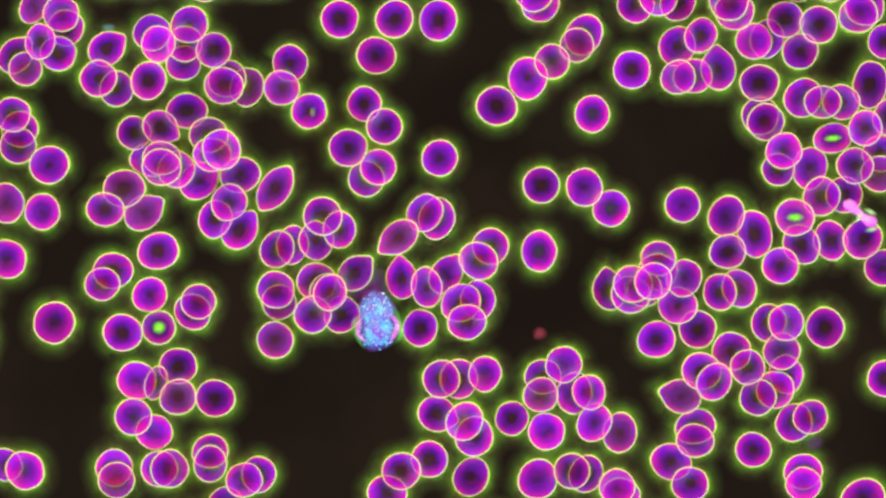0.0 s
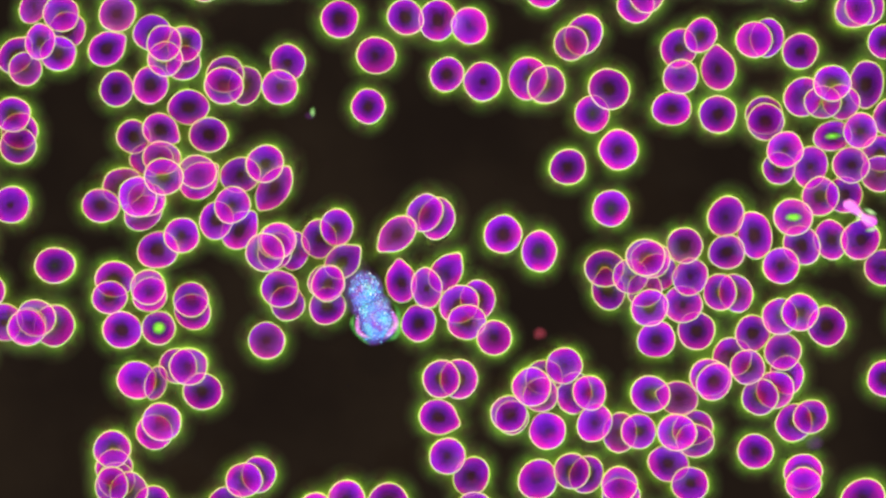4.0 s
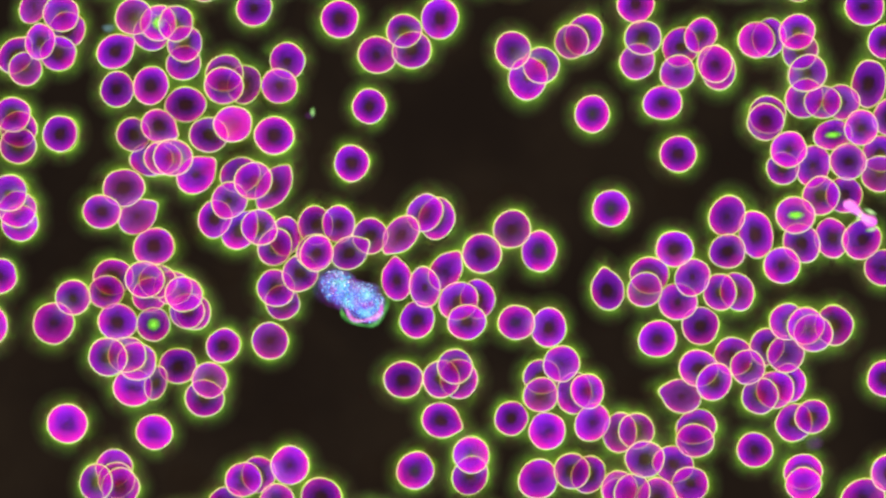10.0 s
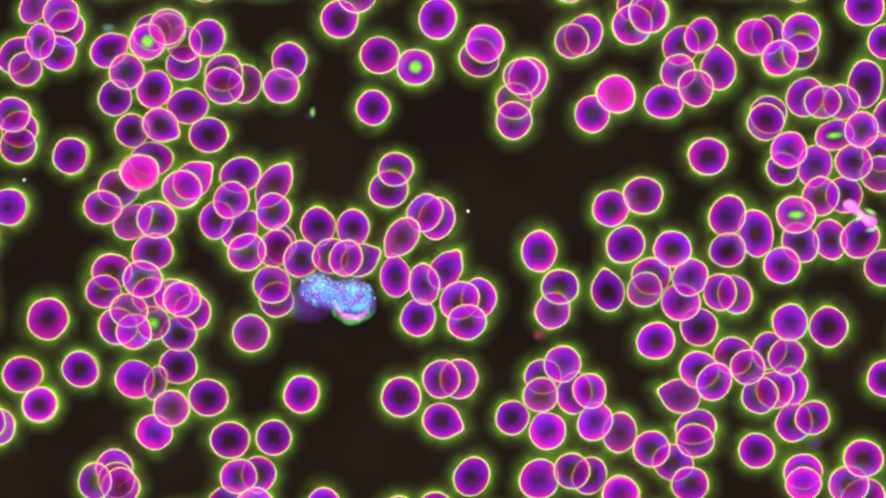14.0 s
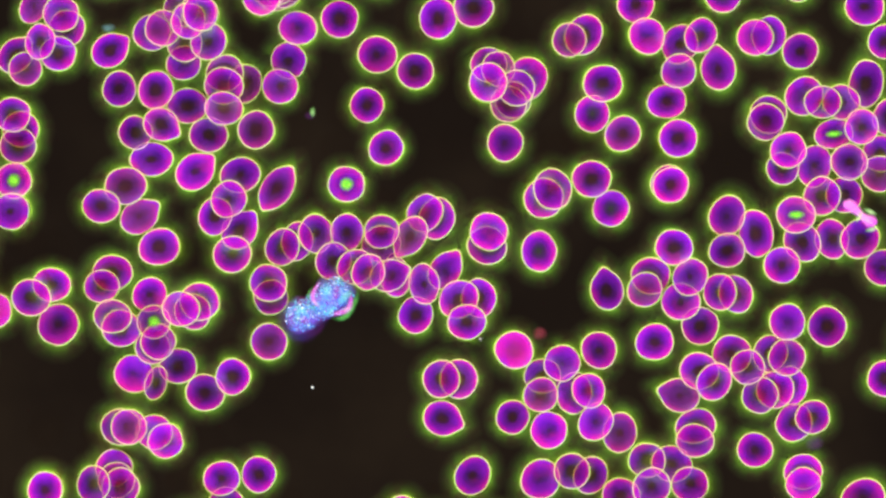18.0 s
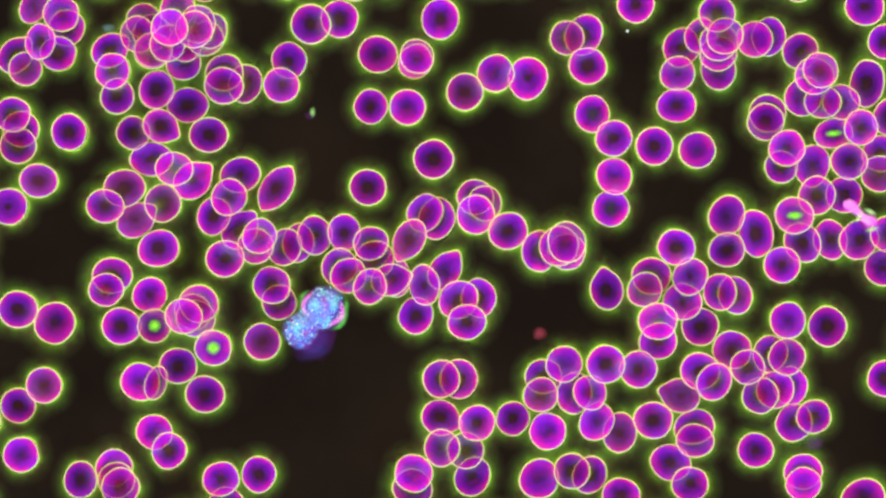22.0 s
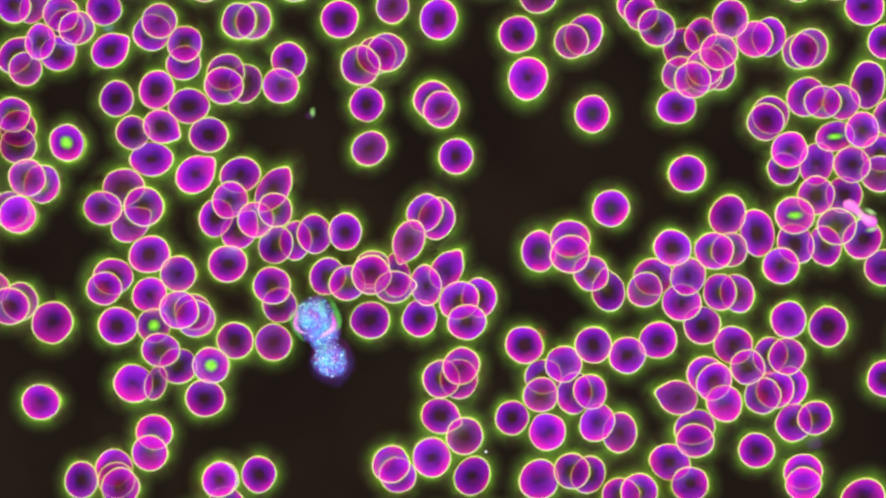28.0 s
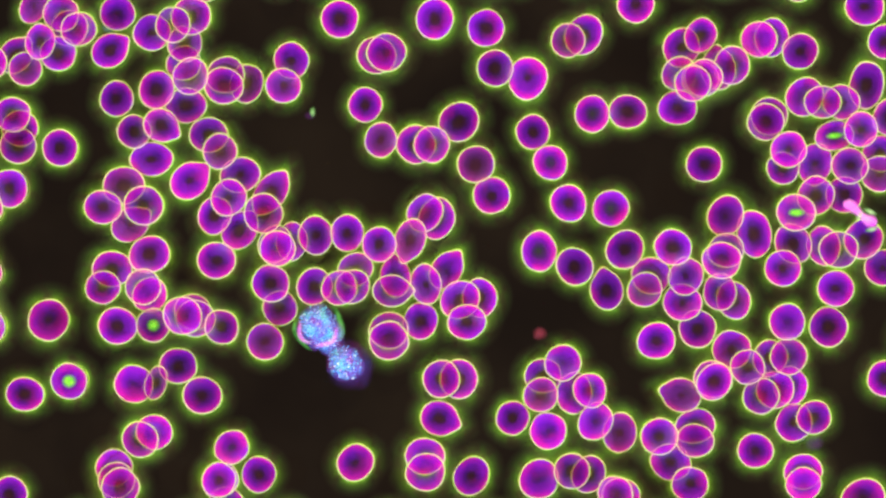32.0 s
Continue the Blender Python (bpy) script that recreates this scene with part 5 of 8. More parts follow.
    drift(0, 34, 31, 120, 0.744, "o", [(0, 591, -169), (3.7, 708, 12), (4.3, 728, 50), (4.6, 735, 71), (4.9, 735, 97), (5.5, 724, 147), (6, 714, 182), (6.5, 703, 227), (7, 668, 256), (7.5, 631, 274), (8, 603, 294), (8.5, 580, 306), (9, 540, 342), (9.5, 493, 378), (10, 459, 403), (10.5, 416, 484), (11, 403, 553), (11.5, 374, 603), (12, 334, 612), (12.5, 303, 617), (13, 266, 628), (13.5, 199, 637), (14, 142, 654), (14.5, 95, 674), (16.5, 60, 813), (17, 35, 845), (17.3, 14, 865), (18.2, -64, 924), (32, -838, 1502)])
    drift(0, 35, 34, 60, 0.226, "o", [(0, 300, 830), (0.5, 262, 836), (1, 250, 847), (1.5, 244, 870), (2, 236, 871), (5.5, 227, 868), (8.5, 224, 864), (9, 217, 859), (10, 213, 862), (32, 213, 862)])
    drift(20, 35.2, 32.2, 60, 0.448, "o", [(0, 420, -1114), (15.3, 551, -51), (16.2, 562, 47), (16.5, 560, 84), (17, 559, 158), (17.5, 518, 213), (18, 453, 230), (18.5, 409, 233), (19.5, 375, 260), (20, 358, 268), (20.5, 335, 277), (21, 322, 289), (21.5, 303, 311), (22, 288, 360), (22.5, 285, 389), (23, 277, 400), (24.5, 268, 403), (25, 262, 406), (25.5, 245, 413), (27.5, 78, 504), (28, 35, 534), (28.5, 24, 545), (29, 17, 540), (29.3, 11, 551), (32, -54, 702)])
    drift(-40, 33.3, 31.8, 0, 0.078, "o", [(0, 1402, -993), (14.7, 980, -55), (15.9, 941, 29), (16.5, 919, 58), (17, 900, 70), (17.5, 879, 92), (18, 865, 115), (18.5, 848, 146), (19, 841, 172), (19.5, 839, 201), (20, 839, 224), (21.5, 839, 308), (22, 841, 349), (22.5, 836, 398), (23, 841, 436), (23.5, 859, 450), (24, 905, 490), (24.5, 902, 574), (25, 865, 634), (25.5, 856, 718), (27.5, 721, 836), (28, 704, 841), (28.5, 675, 851), (29, 665, 853), (29.5, 645, 854), (30.6, 589, 880), (32, 511, 923)])
    drift(0, 35, 35, 0, 0.596, "o", [(0, 1530, -869), (15.3, 961, 38), (16.2, 928, 79), (17, 897, 101), (17.5, 877, 122), (18, 864, 146), (18.5, 848, 175), (19.5, 841, 230), (20, 841, 253), (21.5, 841, 337), (22, 842, 380), (22.5, 836, 426), (23, 841, 466), (23.5, 861, 478), (24, 903, 518), (24.5, 897, 602), (25, 848, 657), (25.5, 822, 709), (25.8, 798, 749), (27.5, 782, 785), (28, 764, 810), (29, 735, 870), (29.6, 715, 930), (32, 640, 1100)])
    drift(-40, 37.2, 34.7, 120, 0.448, "o", [(0, 1867, -720), (12.9, 1237, -73), (13.8, 1162, 4), (14.7, 1098, 87), (15, 1079, 107), (15.6, 1042, 136), (15.9, 1024, 156), (16.2, 1009, 180), (16.5, 1001, 207), (17, 997, 253), (17.5, 985, 294), (18, 978, 335), (18.5, 978, 375), (19, 978, 386), (20, 972, 389), (21, 982, 387), (21.5, 995, 403), (22, 1003, 429), (22.5, 992, 459), (23, 978, 498), (23.5, 960, 539), (24, 914, 609), (24.5, 874, 681), (25, 836, 766), (25.5, 784, 810), (25.8, 753, 843), (26.1, 734, 868), (27.3, 684, 942), (32, 502, 1216)])
    drift(0, 36.3, 35.8, 30, 0.152, "o", [(0, 1821, -711), (12.6, 1219, -67), (13.8, 1132, 28), (14.7, 1076, 93), (15.3, 1038, 124), (15.6, 1019, 144), (16.2, 991, 195), (16.5, 985, 222), (17, 980, 266), (17.5, 966, 308), (18, 962, 351), (18.5, 963, 390), (19, 963, 400), (20, 957, 403), (21, 965, 403), (21.5, 980, 412), (22, 989, 436), (22.5, 978, 456), (23, 969, 490), (23.5, 952, 528), (24, 908, 597), (24.5, 868, 672), (25, 834, 755), (25.5, 782, 796), (25.8, 750, 828), (26.1, 726, 851), (26.7, 696, 886), (32, 468, 1158)])
    drift(40, 36.2, 33.2, 0, 0.67, "o", [(0, 2228, -607), (15, 1331, -61), (16.2, 1226, 3), (16.5, 1196, 24), (17, 1128, 84), (17.5, 1090, 122), (18, 1067, 148), (18.5, 1049, 152), (19, 1020, 167), (19.5, 989, 205), (20, 982, 250), (20.5, 972, 288), (21, 954, 325), (21.5, 936, 368), (22, 899, 409), (22.5, 906, 508), (23, 861, 631), (23.5, 838, 726), (24, 773, 796), (24.5, 721, 828), (25, 698, 853), (25.5, 694, 874), (32, 492, 1118)])
    drift(40, 35, 34, 150, 0.152, "o", [(0, 1101, -911), (12.3, 899, -74), (13.5, 873, 32), (14, 858, 78), (14.5, 841, 130), (16.5, 856, 291), (17, 864, 326), (18, 865, 410), (18.5, 888, 456), (19, 916, 534), (19.5, 882, 619), (20, 871, 698), (20.5, 833, 764), (21, 775, 795), (21.5, 744, 821), (22, 732, 838), (22.5, 723, 870), (32, 446, 1366)])
    drift(0, 35.7, 34.7, 120, 0.078, "o", [(0, 1049, -891), (12.1, 885, -60), (13, 870, 15), (13.5, 865, 55), (14, 848, 103), (14.5, 836, 155), (16.5, 853, 315), (17, 861, 351), (18, 862, 435), (18.5, 887, 482), (19, 911, 559), (19.5, 876, 640), (20, 862, 718), (20.5, 828, 789), (21, 769, 818), (21.5, 743, 847), (22, 730, 864), (22.3, 720, 878), (32, 383, 1376)])
    drift(0, 33.5, 32.3, 0, 0.67, "o", [(0, -50, 313), (4.37, -50, 313), (5.2, 300, 313), (5.5, 303, 335), (6, 311, 366), (6.5, 338, 413), (7, 357, 447), (7.5, 354, 488), (8, 340, 507), (9, 320, 507), (10, 325, 521), (10.5, 323, 527), (13.5, 322, 528), (14, 322, 530), (14.5, 322, 538), (16.5, 331, 534), (17, 323, 539), (18, 320, 547), (20, 320, 550), (22, 325, 560), (22.5, 326, 567), (23, 312, 588), (23.5, 309, 594), (24.5, 308, 594), (25, 292, 605), (25.5, 268, 619), (27.5, 112, 691), (28, 72, 712), (28.8, 11, 753), (32, -158, 843)])
    drift(0, 36, 33, 10, 0.152, "o", [(0, -50, 597), (12.03, -50, 597), (12.5, 147, 597), (13, 127, 619), (13.5, 90, 636), (14, 40, 663), (14.5, 35, 746), (14.8, 20, 764), (15.1, 6, 770), (32, -714, 780)])
    drift(-40, 34.6, 32.1, 90, 0.744, "o", [(0, 1118, -1388), (19.3, 866, -61), (20.5, 847, 35), (21.5, 824, 122), (22.5, 822, 202), (23.5, 816, 274), (24, 815, 303), (24.5, 822, 334), (25, 834, 378), (25.5, 833, 427), (27.5, 876, 674), (28, 822, 772), (28.5, 766, 804), (29, 735, 832), (29.5, 706, 874), (29.8, 690, 892), (30.7, 646, 945), (32, 587, 1015)])
    drift(-20, 35.5, 34.5, 0, 0.448, "o", [(0, 2501, -1012), (21.8, 1315, -51), (22.7, 1247, 4), (23, 1220, 28), (23.5, 1148, 75), (24, 1118, 139), (24.5, 1104, 179), (25, 1107, 220), (25.5, 1089, 259), (27.5, 1011, 400), (28, 1009, 450), (28.5, 986, 513), (29, 975, 568), (29.5, 951, 606), (30, 908, 648), (30.5, 879, 714), (31, 842, 778), (31.5, 815, 804), (32, 753, 836)])
    drift(20, 32.4, 29.9, 90, 0.3, "o", [(0, 1555, -878), (15.6, 968, 33), (16.2, 947, 62), (17.5, 896, 100), (18, 882, 122), (18.5, 867, 153), (19, 859, 179), (21.5, 858, 317), (22, 858, 360), (22.5, 853, 410), (23, 858, 444), (23.5, 879, 459), (24, 922, 504), (24.5, 914, 591), (25, 870, 649), (25.5, 845, 724), (25.8, 823, 769), (26.1, 798, 805), (26.4, 767, 834), (26.7, 741, 859), (27.9, 691, 931), (32, 532, 1170)])
    drift(-40, 34.9, 32.4, 30, 0.078, "o", [(0, 1872, -712), (13.2, 1224, -53), (13.8, 1169, 4), (14.4, 1119, 69), (14.7, 1099, 97), (15, 1081, 117), (15.4, 1081, -50), (32, 1081, -50)])
    drift(-40, 34.9, 32.4, 30, 0.078, "o", [(0, 1003, 932), (20.84, 1003, 932), (22, 1003, 446), (22.5, 978, 470), (23.5, 943, 542), (24, 899, 612), (24.5, 859, 686), (25, 821, 766), (25.5, 772, 810), (25.8, 745, 840), (26.1, 727, 862), (32, 493, 1203)])
    drift(0, 33.5, 32.3, 85, 0.226, "o", [(0, 2082, -729), (16.7, 1257, 5), (17, 1240, 23), (17.5, 1213, 26), (18, 1145, 64), (18.5, 1118, 122), (19, 1106, 164), (19.5, 1116, 198), (20, 1112, 237), (20.5, 1095, 259), (21.5, 1102, 273), (22, 1087, 312), (22.5, 1054, 331), (23, 1028, 375), (23.5, 1028, 442), (24, 1003, 550), (24.5, 1018, 588), (25, 1072, 632), (25.5, 1118, 697), (25.8, 1143, 730), (27.5, 1260, 701), (28, 1282, 714), (28.5, 1305, 749), (29, 1298, 779), (29.5, 1285, 819), (30, 1289, 861), (30.9, 1285, 934), (32, 1282, 1011)])
    drift(20, 33.3, 31.8, 30, 0.448, "g", [(0, 841, -203), (4.5, 566, -48), (5.7, 489, -5), (6, 469, 6), (6.5, 410, 37), (7, 375, 44), (7.5, 342, 28), (8, 317, 15), (8.5, 294, 31), (9, 292, 41), (10, 280, 41), (11, 280, 50), (11.5, 280, 50), (12, 271, 55), (12.5, 265, 75), (13, 263, 80), (13.5, 262, 74), (14.5, 253, 74), (16.5, 118, 227), (17, 92, 283), (17.5, 49, 318), (18, 24, 320), (18.3, 8, 330), (32, -558, 798)])
    drift(0, 35, 34, 0, 0.67, "o", [(0, 494, -414), (5.1, 525, -58), (5.7, 531, 9), (6, 534, 48), (6.5, 571, 115), (7, 538, 194), (7.5, 436, 231), (8, 392, 233), (8.5, 375, 225), (9, 354, 228), (9.5, 328, 256), (10, 306, 279), (10.5, 297, 303), (11.5, 296, 318), (12, 288, 352), (12.5, 288, 368), (13.5, 280, 378), (14.5, 270, 400), (16.5, 156, 429), (17, 118, 470), (17.5, 92, 504), (18, 55, 527), (18.5, 41, 554), (19.5, 46, 559), (20, 46, 557), (22, 32, 548), (25, 23, 544), (25.5, 17, 542), (28, 17, 542), (28.4, -50, 542), (32, -50, 542)])
    drift(-40, 35.5, 35, 120, 0.078, "o", [(0, 1133, -1446), (23.2, 835, -3), (24, 828, 44), (24.5, 818, 67), (25.5, 812, 84), (27.5, 770, 159), (28, 767, 178), (29, 756, 191), (29.5, 746, 202), (30.5, 727, 237), (31.5, 732, 253), (32, 736, 256)])
    drift(0, 35.3, 32.8, 90, 0.374, "o", [(0, 1900, -1116), (17.2, 1310, -66), (18.4, 1265, 12), (18.7, 1254, 25), (19, 1242, 32), (19.5, 1230, 35), (20, 1211, 38), (20.5, 1168, 61), (21, 1139, 119), (21.5, 1148, 175), (22, 1158, 259), (22.5, 1156, 323), (23, 1148, 377), (23.5, 1110, 429), (24, 1066, 461), (24.5, 1035, 499), (25, 1052, 559), (25.5, 1095, 605), (27.5, 1139, 839), (27.8, 1133, 858), (28.1, 1131, 879), (29, 1132, 946), (32, 1132, 1156)])
    drift(0, 33, 32, 90, 1.04, "o", [(0, 459, -50), (15.8, 459, -50), (16.2, 459, 29), (16.5, 442, 32), (17, 409, 23), (17.5, 380, 26), (18, 355, 23), (18.5, 338, 21), (19, 274, 89), (19.5, 260, 98), (20.5, 202, 122), (21, 167, 153), (21.5, 141, 196), (22, 122, 234), (22.5, 104, 282), (23, 66, 318), (24, 15, 320), (24.5, 24, 364), (25, 23, 369), (25.3, 23, 387), (25.9, 12, 427), (32, -191, 745)])
    drift(-20, 35.5, 34, 30, 0.078, "o", [(0, 2393, -1134), (22.3, 1255, -66), (23.2, 1172, 13), (23.5, 1150, 46), (24, 1118, 110), (24.5, 1102, 150), (25, 1109, 191), (25.5, 1099, 231), (27.5, 1011, 372), (28, 1009, 423), (28.5, 991, 485), (29, 977, 540), (29.5, 954, 580), (30, 908, 622), (31, 841, 752), (31.5, 813, 775), (32, 752, 808)])
    drift(-20, 32.9, 31.4, 60, 0.226, "o", [(0, 598, -216), (5.9, 695, 10), (6.5, 703, 49), (7, 729, 93), (7.5, 710, 148), (8.5, 701, 217), (9, 675, 253), (10.5, 588, 308), (11, 547, 338), (11.5, 528, 360), (12.5, 502, 374), (14, 484, 374), (14.5, 476, 381), (16.5, 407, 596), (17, 398, 632), (17.5, 400, 652), (18.5, 424, 686), (19, 426, 715), (19.5, 410, 746), (20, 378, 763), (20.5, 335, 769), (21, 329, 775), (22, 299, 798), (23, 260, 787), (23.5, 216, 756), (24, 144, 750), (24.5, 83, 773), (25.9, -50, 858), (32, -411, 1086)])
    drift(0, 34, 31, 0, 0.596, "o", [(0, 154, -1173), (16.6, 501, -64), (17.5, 525, 11), (18, 527, 50), (18.5, 567, 92), (19, 559, 172), (19.5, 507, 214), (20, 441, 227), (20.5, 409, 234), (21, 390, 256), (21.5, 354, 268), (22, 308, 299), (22.5, 286, 323), (23, 280, 337), (23.5, 271, 335), (24, 268, 335), (25.5, 266, 337), (26.25, -50, 337), (32, -50, 337)])
    drift(0, 34, 31, 0, 0.596, "o", [(0, 1190, -50), (30.77, 1190, -50), (31.2, 1190, 130), (32, 1111, 198)])
    drift(-20, 32.6, 30.1, 60, 0.226, "o", [(0, 190, -904), (23.4, 689, -1), (24, 703, 26), (25, 730, 84), (25.5, 730, 129), (27.5, 674, 246), (28, 654, 263), (28.5, 642, 283), (29, 636, 306), (29.5, 636, 344), (30, 652, 378), (30.5, 648, 405), (31, 642, 430), (31.5, 637, 453), (32, 629, 477)])
    drift(0, 35, 32, 15, 0.892, "o", [(0, 397, 932), (4.48, 397, 932), (5.2, 397, 630), (6, 383, 651), (7, 374, 638), (7.5, 357, 636), (8, 346, 629), (8.5, 329, 623), (9, 305, 623), (9.5, 274, 623), (10, 225, 628), (10.5, 165, 646), (11, 132, 663), (11.5, 106, 674), (13, 35, 714), (13.5, 6, 730), (32, -1031, 1506)])
    drift(-20, 35.8, 33.3, 0, 0.078, "o", [(0, 499, -186), (4.4, 610, -49), (6.5, 655, 6), (7, 674, 11), (7.5, 680, 14), (8, 681, 14), (8.5, 698, 9), (9, 710, 44), (9.5, 712, 52), (10, 729, 89), (10.5, 729, 133), (11, 724, 175), (11.5, 723, 207), (12, 717, 234), (13, 698, 285), (14, 688, 335), (14.5, 680, 368), (16.5, 675, 426), (18.5, 674, 436), (20, 669, 452), (20.5, 669, 452), (21.5, 663, 459), (24.5, 663, 459), (25, 645, 450), (27.5, 646, 565), (28, 655, 567), (28.5, 671, 580), (29, 707, 588), (31, 686, 582), (32, 688, 585)])
    drift(0, 33, 31, 90, 0.818, "o", [(0, 355, -50), (16.8, 355, -50), (17.2, 355, 37), (17.5, 344, 37), (18.5, 326, 37), (19, 306, 41), (19.5, 294, 48), (20, 285, 58), (20.5, 268, 78), (21.5, 230, 112), (22, 199, 126), (22.5, 173, 147), (23, 152, 178), (23.5, 148, 205), (24, 133, 237), (24.5, 104, 285), (25, 67, 335), (25.5, 55, 349), (25.8, 42, 366), (26.2, -50, 366), (32, -50, 366)])
    drift(-40, 34.4, 32.9, 30, 0.596, "o", [(0, 1156, 498), (1, 1158, 514), (1.5, 1155, 519), (2.5, 1156, 533), (3, 1156, 534), (3.5, 1152, 533), (5.5, 1148, 646), (6, 1158, 680), (6.5, 1170, 741), (7, 1155, 795), (7.5, 1156, 851), (8.4, 1163, 942), (32, 1331, 2585)])
    drift(-40, 34.1, 31.6, 0, 0.448, "o", [(0, 348, -687), (16.4, 692, 3), (16.7, 699, 18), (17, 706, 38), (17.5, 734, 77), (18, 735, 126), (18.5, 723, 165), (19.5, 706, 237), (20, 697, 263), (20.5, 689, 283), (22, 651, 332), (22.5, 626, 344), (23, 597, 352), (24, 516, 371), (24.5, 490, 381), (27.5, 403, 564), (28, 416, 603), (28.5, 435, 655), (29, 424, 703), (29.5, 386, 756), (30, 322, 775), (30.5, 297, 789), (31, 279, 792), (31.5, 259, 786), (32, 248, 778)])
    drift(-40, 34.9, 32.4, 60, 0.374, "o", [(0, 2645, -1297), (24, 1518, -51), (24.9, 1467, 6), (25, 1462, 20), (25.5, 1433, 41), (27.5, 1257, 262), (28, 1216, 308), (28.5, 1188, 352), (29, 1141, 403), (29.5, 1086, 461), (30, 1044, 501), (30.5, 1058, 573), (31, 1109, 636), (31.5, 1145, 697), (32, 1167, 773)])
    drift(-40, 32.7, 30.2, 120, 0.744, "o", [(0, -50, 625), (4.77, -50, 625), (5.5, 256, 625), (6, 162, 662), (6.5, 96, 700), (7, 44, 743), (7.3, 17, 759), (7.6, -3, 765), (32, -1418, 1039)])
    drift(0, 35.2, 32.2, 90, 0.152, "o", [(0, 1422, -445), (5.9, 1231, -79), (6.5, 1182, 15), (7, 1116, 122), (7.5, 1110, 204), (8, 1086, 262), (8.5, 1047, 303), (9, 1018, 364), (9.5, 1015, 459), (10, 971, 580), (10.5, 887, 680), (11, 834, 779), (11.5, 747, 808), (12, 689, 824), (12.5, 649, 842), (13, 620, 851), (13.5, 596, 873), (32, -439, 1498)])
    drift(40, 33.6, 32.1, 60, 0.226, "o", [(0, 1464, -419), (5.6, 1317, -55), (6.5, 1291, 11), (7, 1265, 61), (8, 1263, 90), (8.5, 1269, 98), (9, 1259, 113), (9.5, 1257, 113), (10, 1265, 113), (10.5, 1265, 129), (11, 1262, 139), (11.5, 1263, 139), (12.5, 1256, 139), (13, 1259, 139), (13.5, 1246, 139), (16.5, 1078, 455), (17, 1026, 507), (17.5, 1029, 586), (18, 1060, 620), (18.5, 1098, 668), (19, 1130, 712), (19.5, 1162, 766), (20, 1142, 805), (20.5, 1158, 867), (21.4, 1165, 953), (32, 1236, 1692)])
    drift(40, 33.8, 30.8, 0, 0.522, "o", [(0, 2014, -812), (15.3, 1250, -62), (15.9, 1193, -6), (16.2, 1166, 26), (16.5, 1145, 64), (17, 1106, 142), (17.5, 1107, 185), (18, 1102, 237), (18.5, 1060, 280), (19, 1028, 322), (19.5, 1026, 374), (20.51, 1026, -50), (32, 1026, -50)])
    drift(40, 35.3, 32.3, 0, 0.374, "f", [(0, 430, -530), (6.6, 521, -77), (7.5, 540, 21), (8.5, 568, 139), (9, 542, 196), (9.5, 484, 222), (10, 412, 220), (10.5, 363, 220), (11, 326, 228), (11.5, 312, 257), (12, 305, 268), (12.5, 297, 285), (13, 282, 297), (13.5, 265, 305), (14, 248, 306), (14.5, 230, 292), (16.5, 52, 461), (17, 28, 490), (17.5, 6, 519), (19.3, -50, 638), (32, -427, 1443)])
    drift(20, 32.8, 30.3, 60, 0.3, "o", [(0, 1064, -1741), (24.1, 891, -62), (25, 884, 21), (25.5, 885, 74), (27.5, 821, 250), (28, 807, 277), (28.5, 796, 303), (29, 779, 317), (29.5, 764, 315), (30, 736, 317), (30.5, 709, 334), (31, 688, 374), (31.5, 674, 416), (32, 671, 433)])
    drift(-40, 34.1, 33.1, 0, 0.892, "o", [(0, 335, 44), (0.5, 309, 58), (1, 282, 84), (1.2, 253, 107), (1.5, 179, 144), (2, 127, 251), (2.5, 67, 331), (3, 24, 366), (5.5, 18, 357), (7.5, 20, 358), (8, 12, 360), (10.5, 15, 340), (11, 15, 348), (11.5, 15, 348), (12.5, 20, 358), (13.5, 14, 368), (14.5, 15, 366), (16.5, 18, 374), (17.5, 15, 372), (18.5, 23, 377), (20, 21, 375), (22, 15, 366), (23.5, 12, 369), (24.5, 17, 371), (25.5, 9, 371), (27.5, 23, 369), (28, 18, 371), (29.5, 5, 380), (32, -36, 566)])
    drift(-40, 36.5, 33.5, 0, 0.522, "o", [(0, 611, -528), (6.8, 608, -52), (7.7, 607, 17), (8, 603, 43), (8.5, 540, 52), (9, 573, 121), (9.5, 556, 196), (10, 485, 240), (10.5, 418, 256), (11, 406, 257), (11.5, 401, 257), (12, 386, 262), (12.5, 363, 268), (13, 346, 270), (13.5, 332, 289), (14, 322, 335), (14.5, 332, 421), (16.5, 361, 538), (17, 354, 534), (22.5, 352, 539), (23.44, 352, 932), (32, 352, 932)])
    drift(-40, 36.5, 33.5, 0, 0.522, "o", [(0, 329, 932), (24.61, 329, 932), (25.5, 329, 559), (27.5, 317, 548), (29, 318, 554), (30, 331, 560), (31, 334, 560), (31.5, 325, 562), (32, 323, 559)])
    drift(40, 34.8, 32.3, 60, 0.818, "o", [(0, 946, -646), (18.7, 474, 0), (19, 467, 11), (19.5, 462, 31), (20, 446, 48), (20.5, 430, 52), (21, 406, 48), (21.5, 372, 43), (22.5, 331, 43), (23, 308, 49), (24, 289, 70), (24.5, 268, 81), (25.5, 184, 121), (27.5, 103, 286), (28, 74, 326), (28.5, 58, 338), (29.5, 46, 346), (30.5, 40, 342), (31.5, 28, 332), (32, 17, 334)])
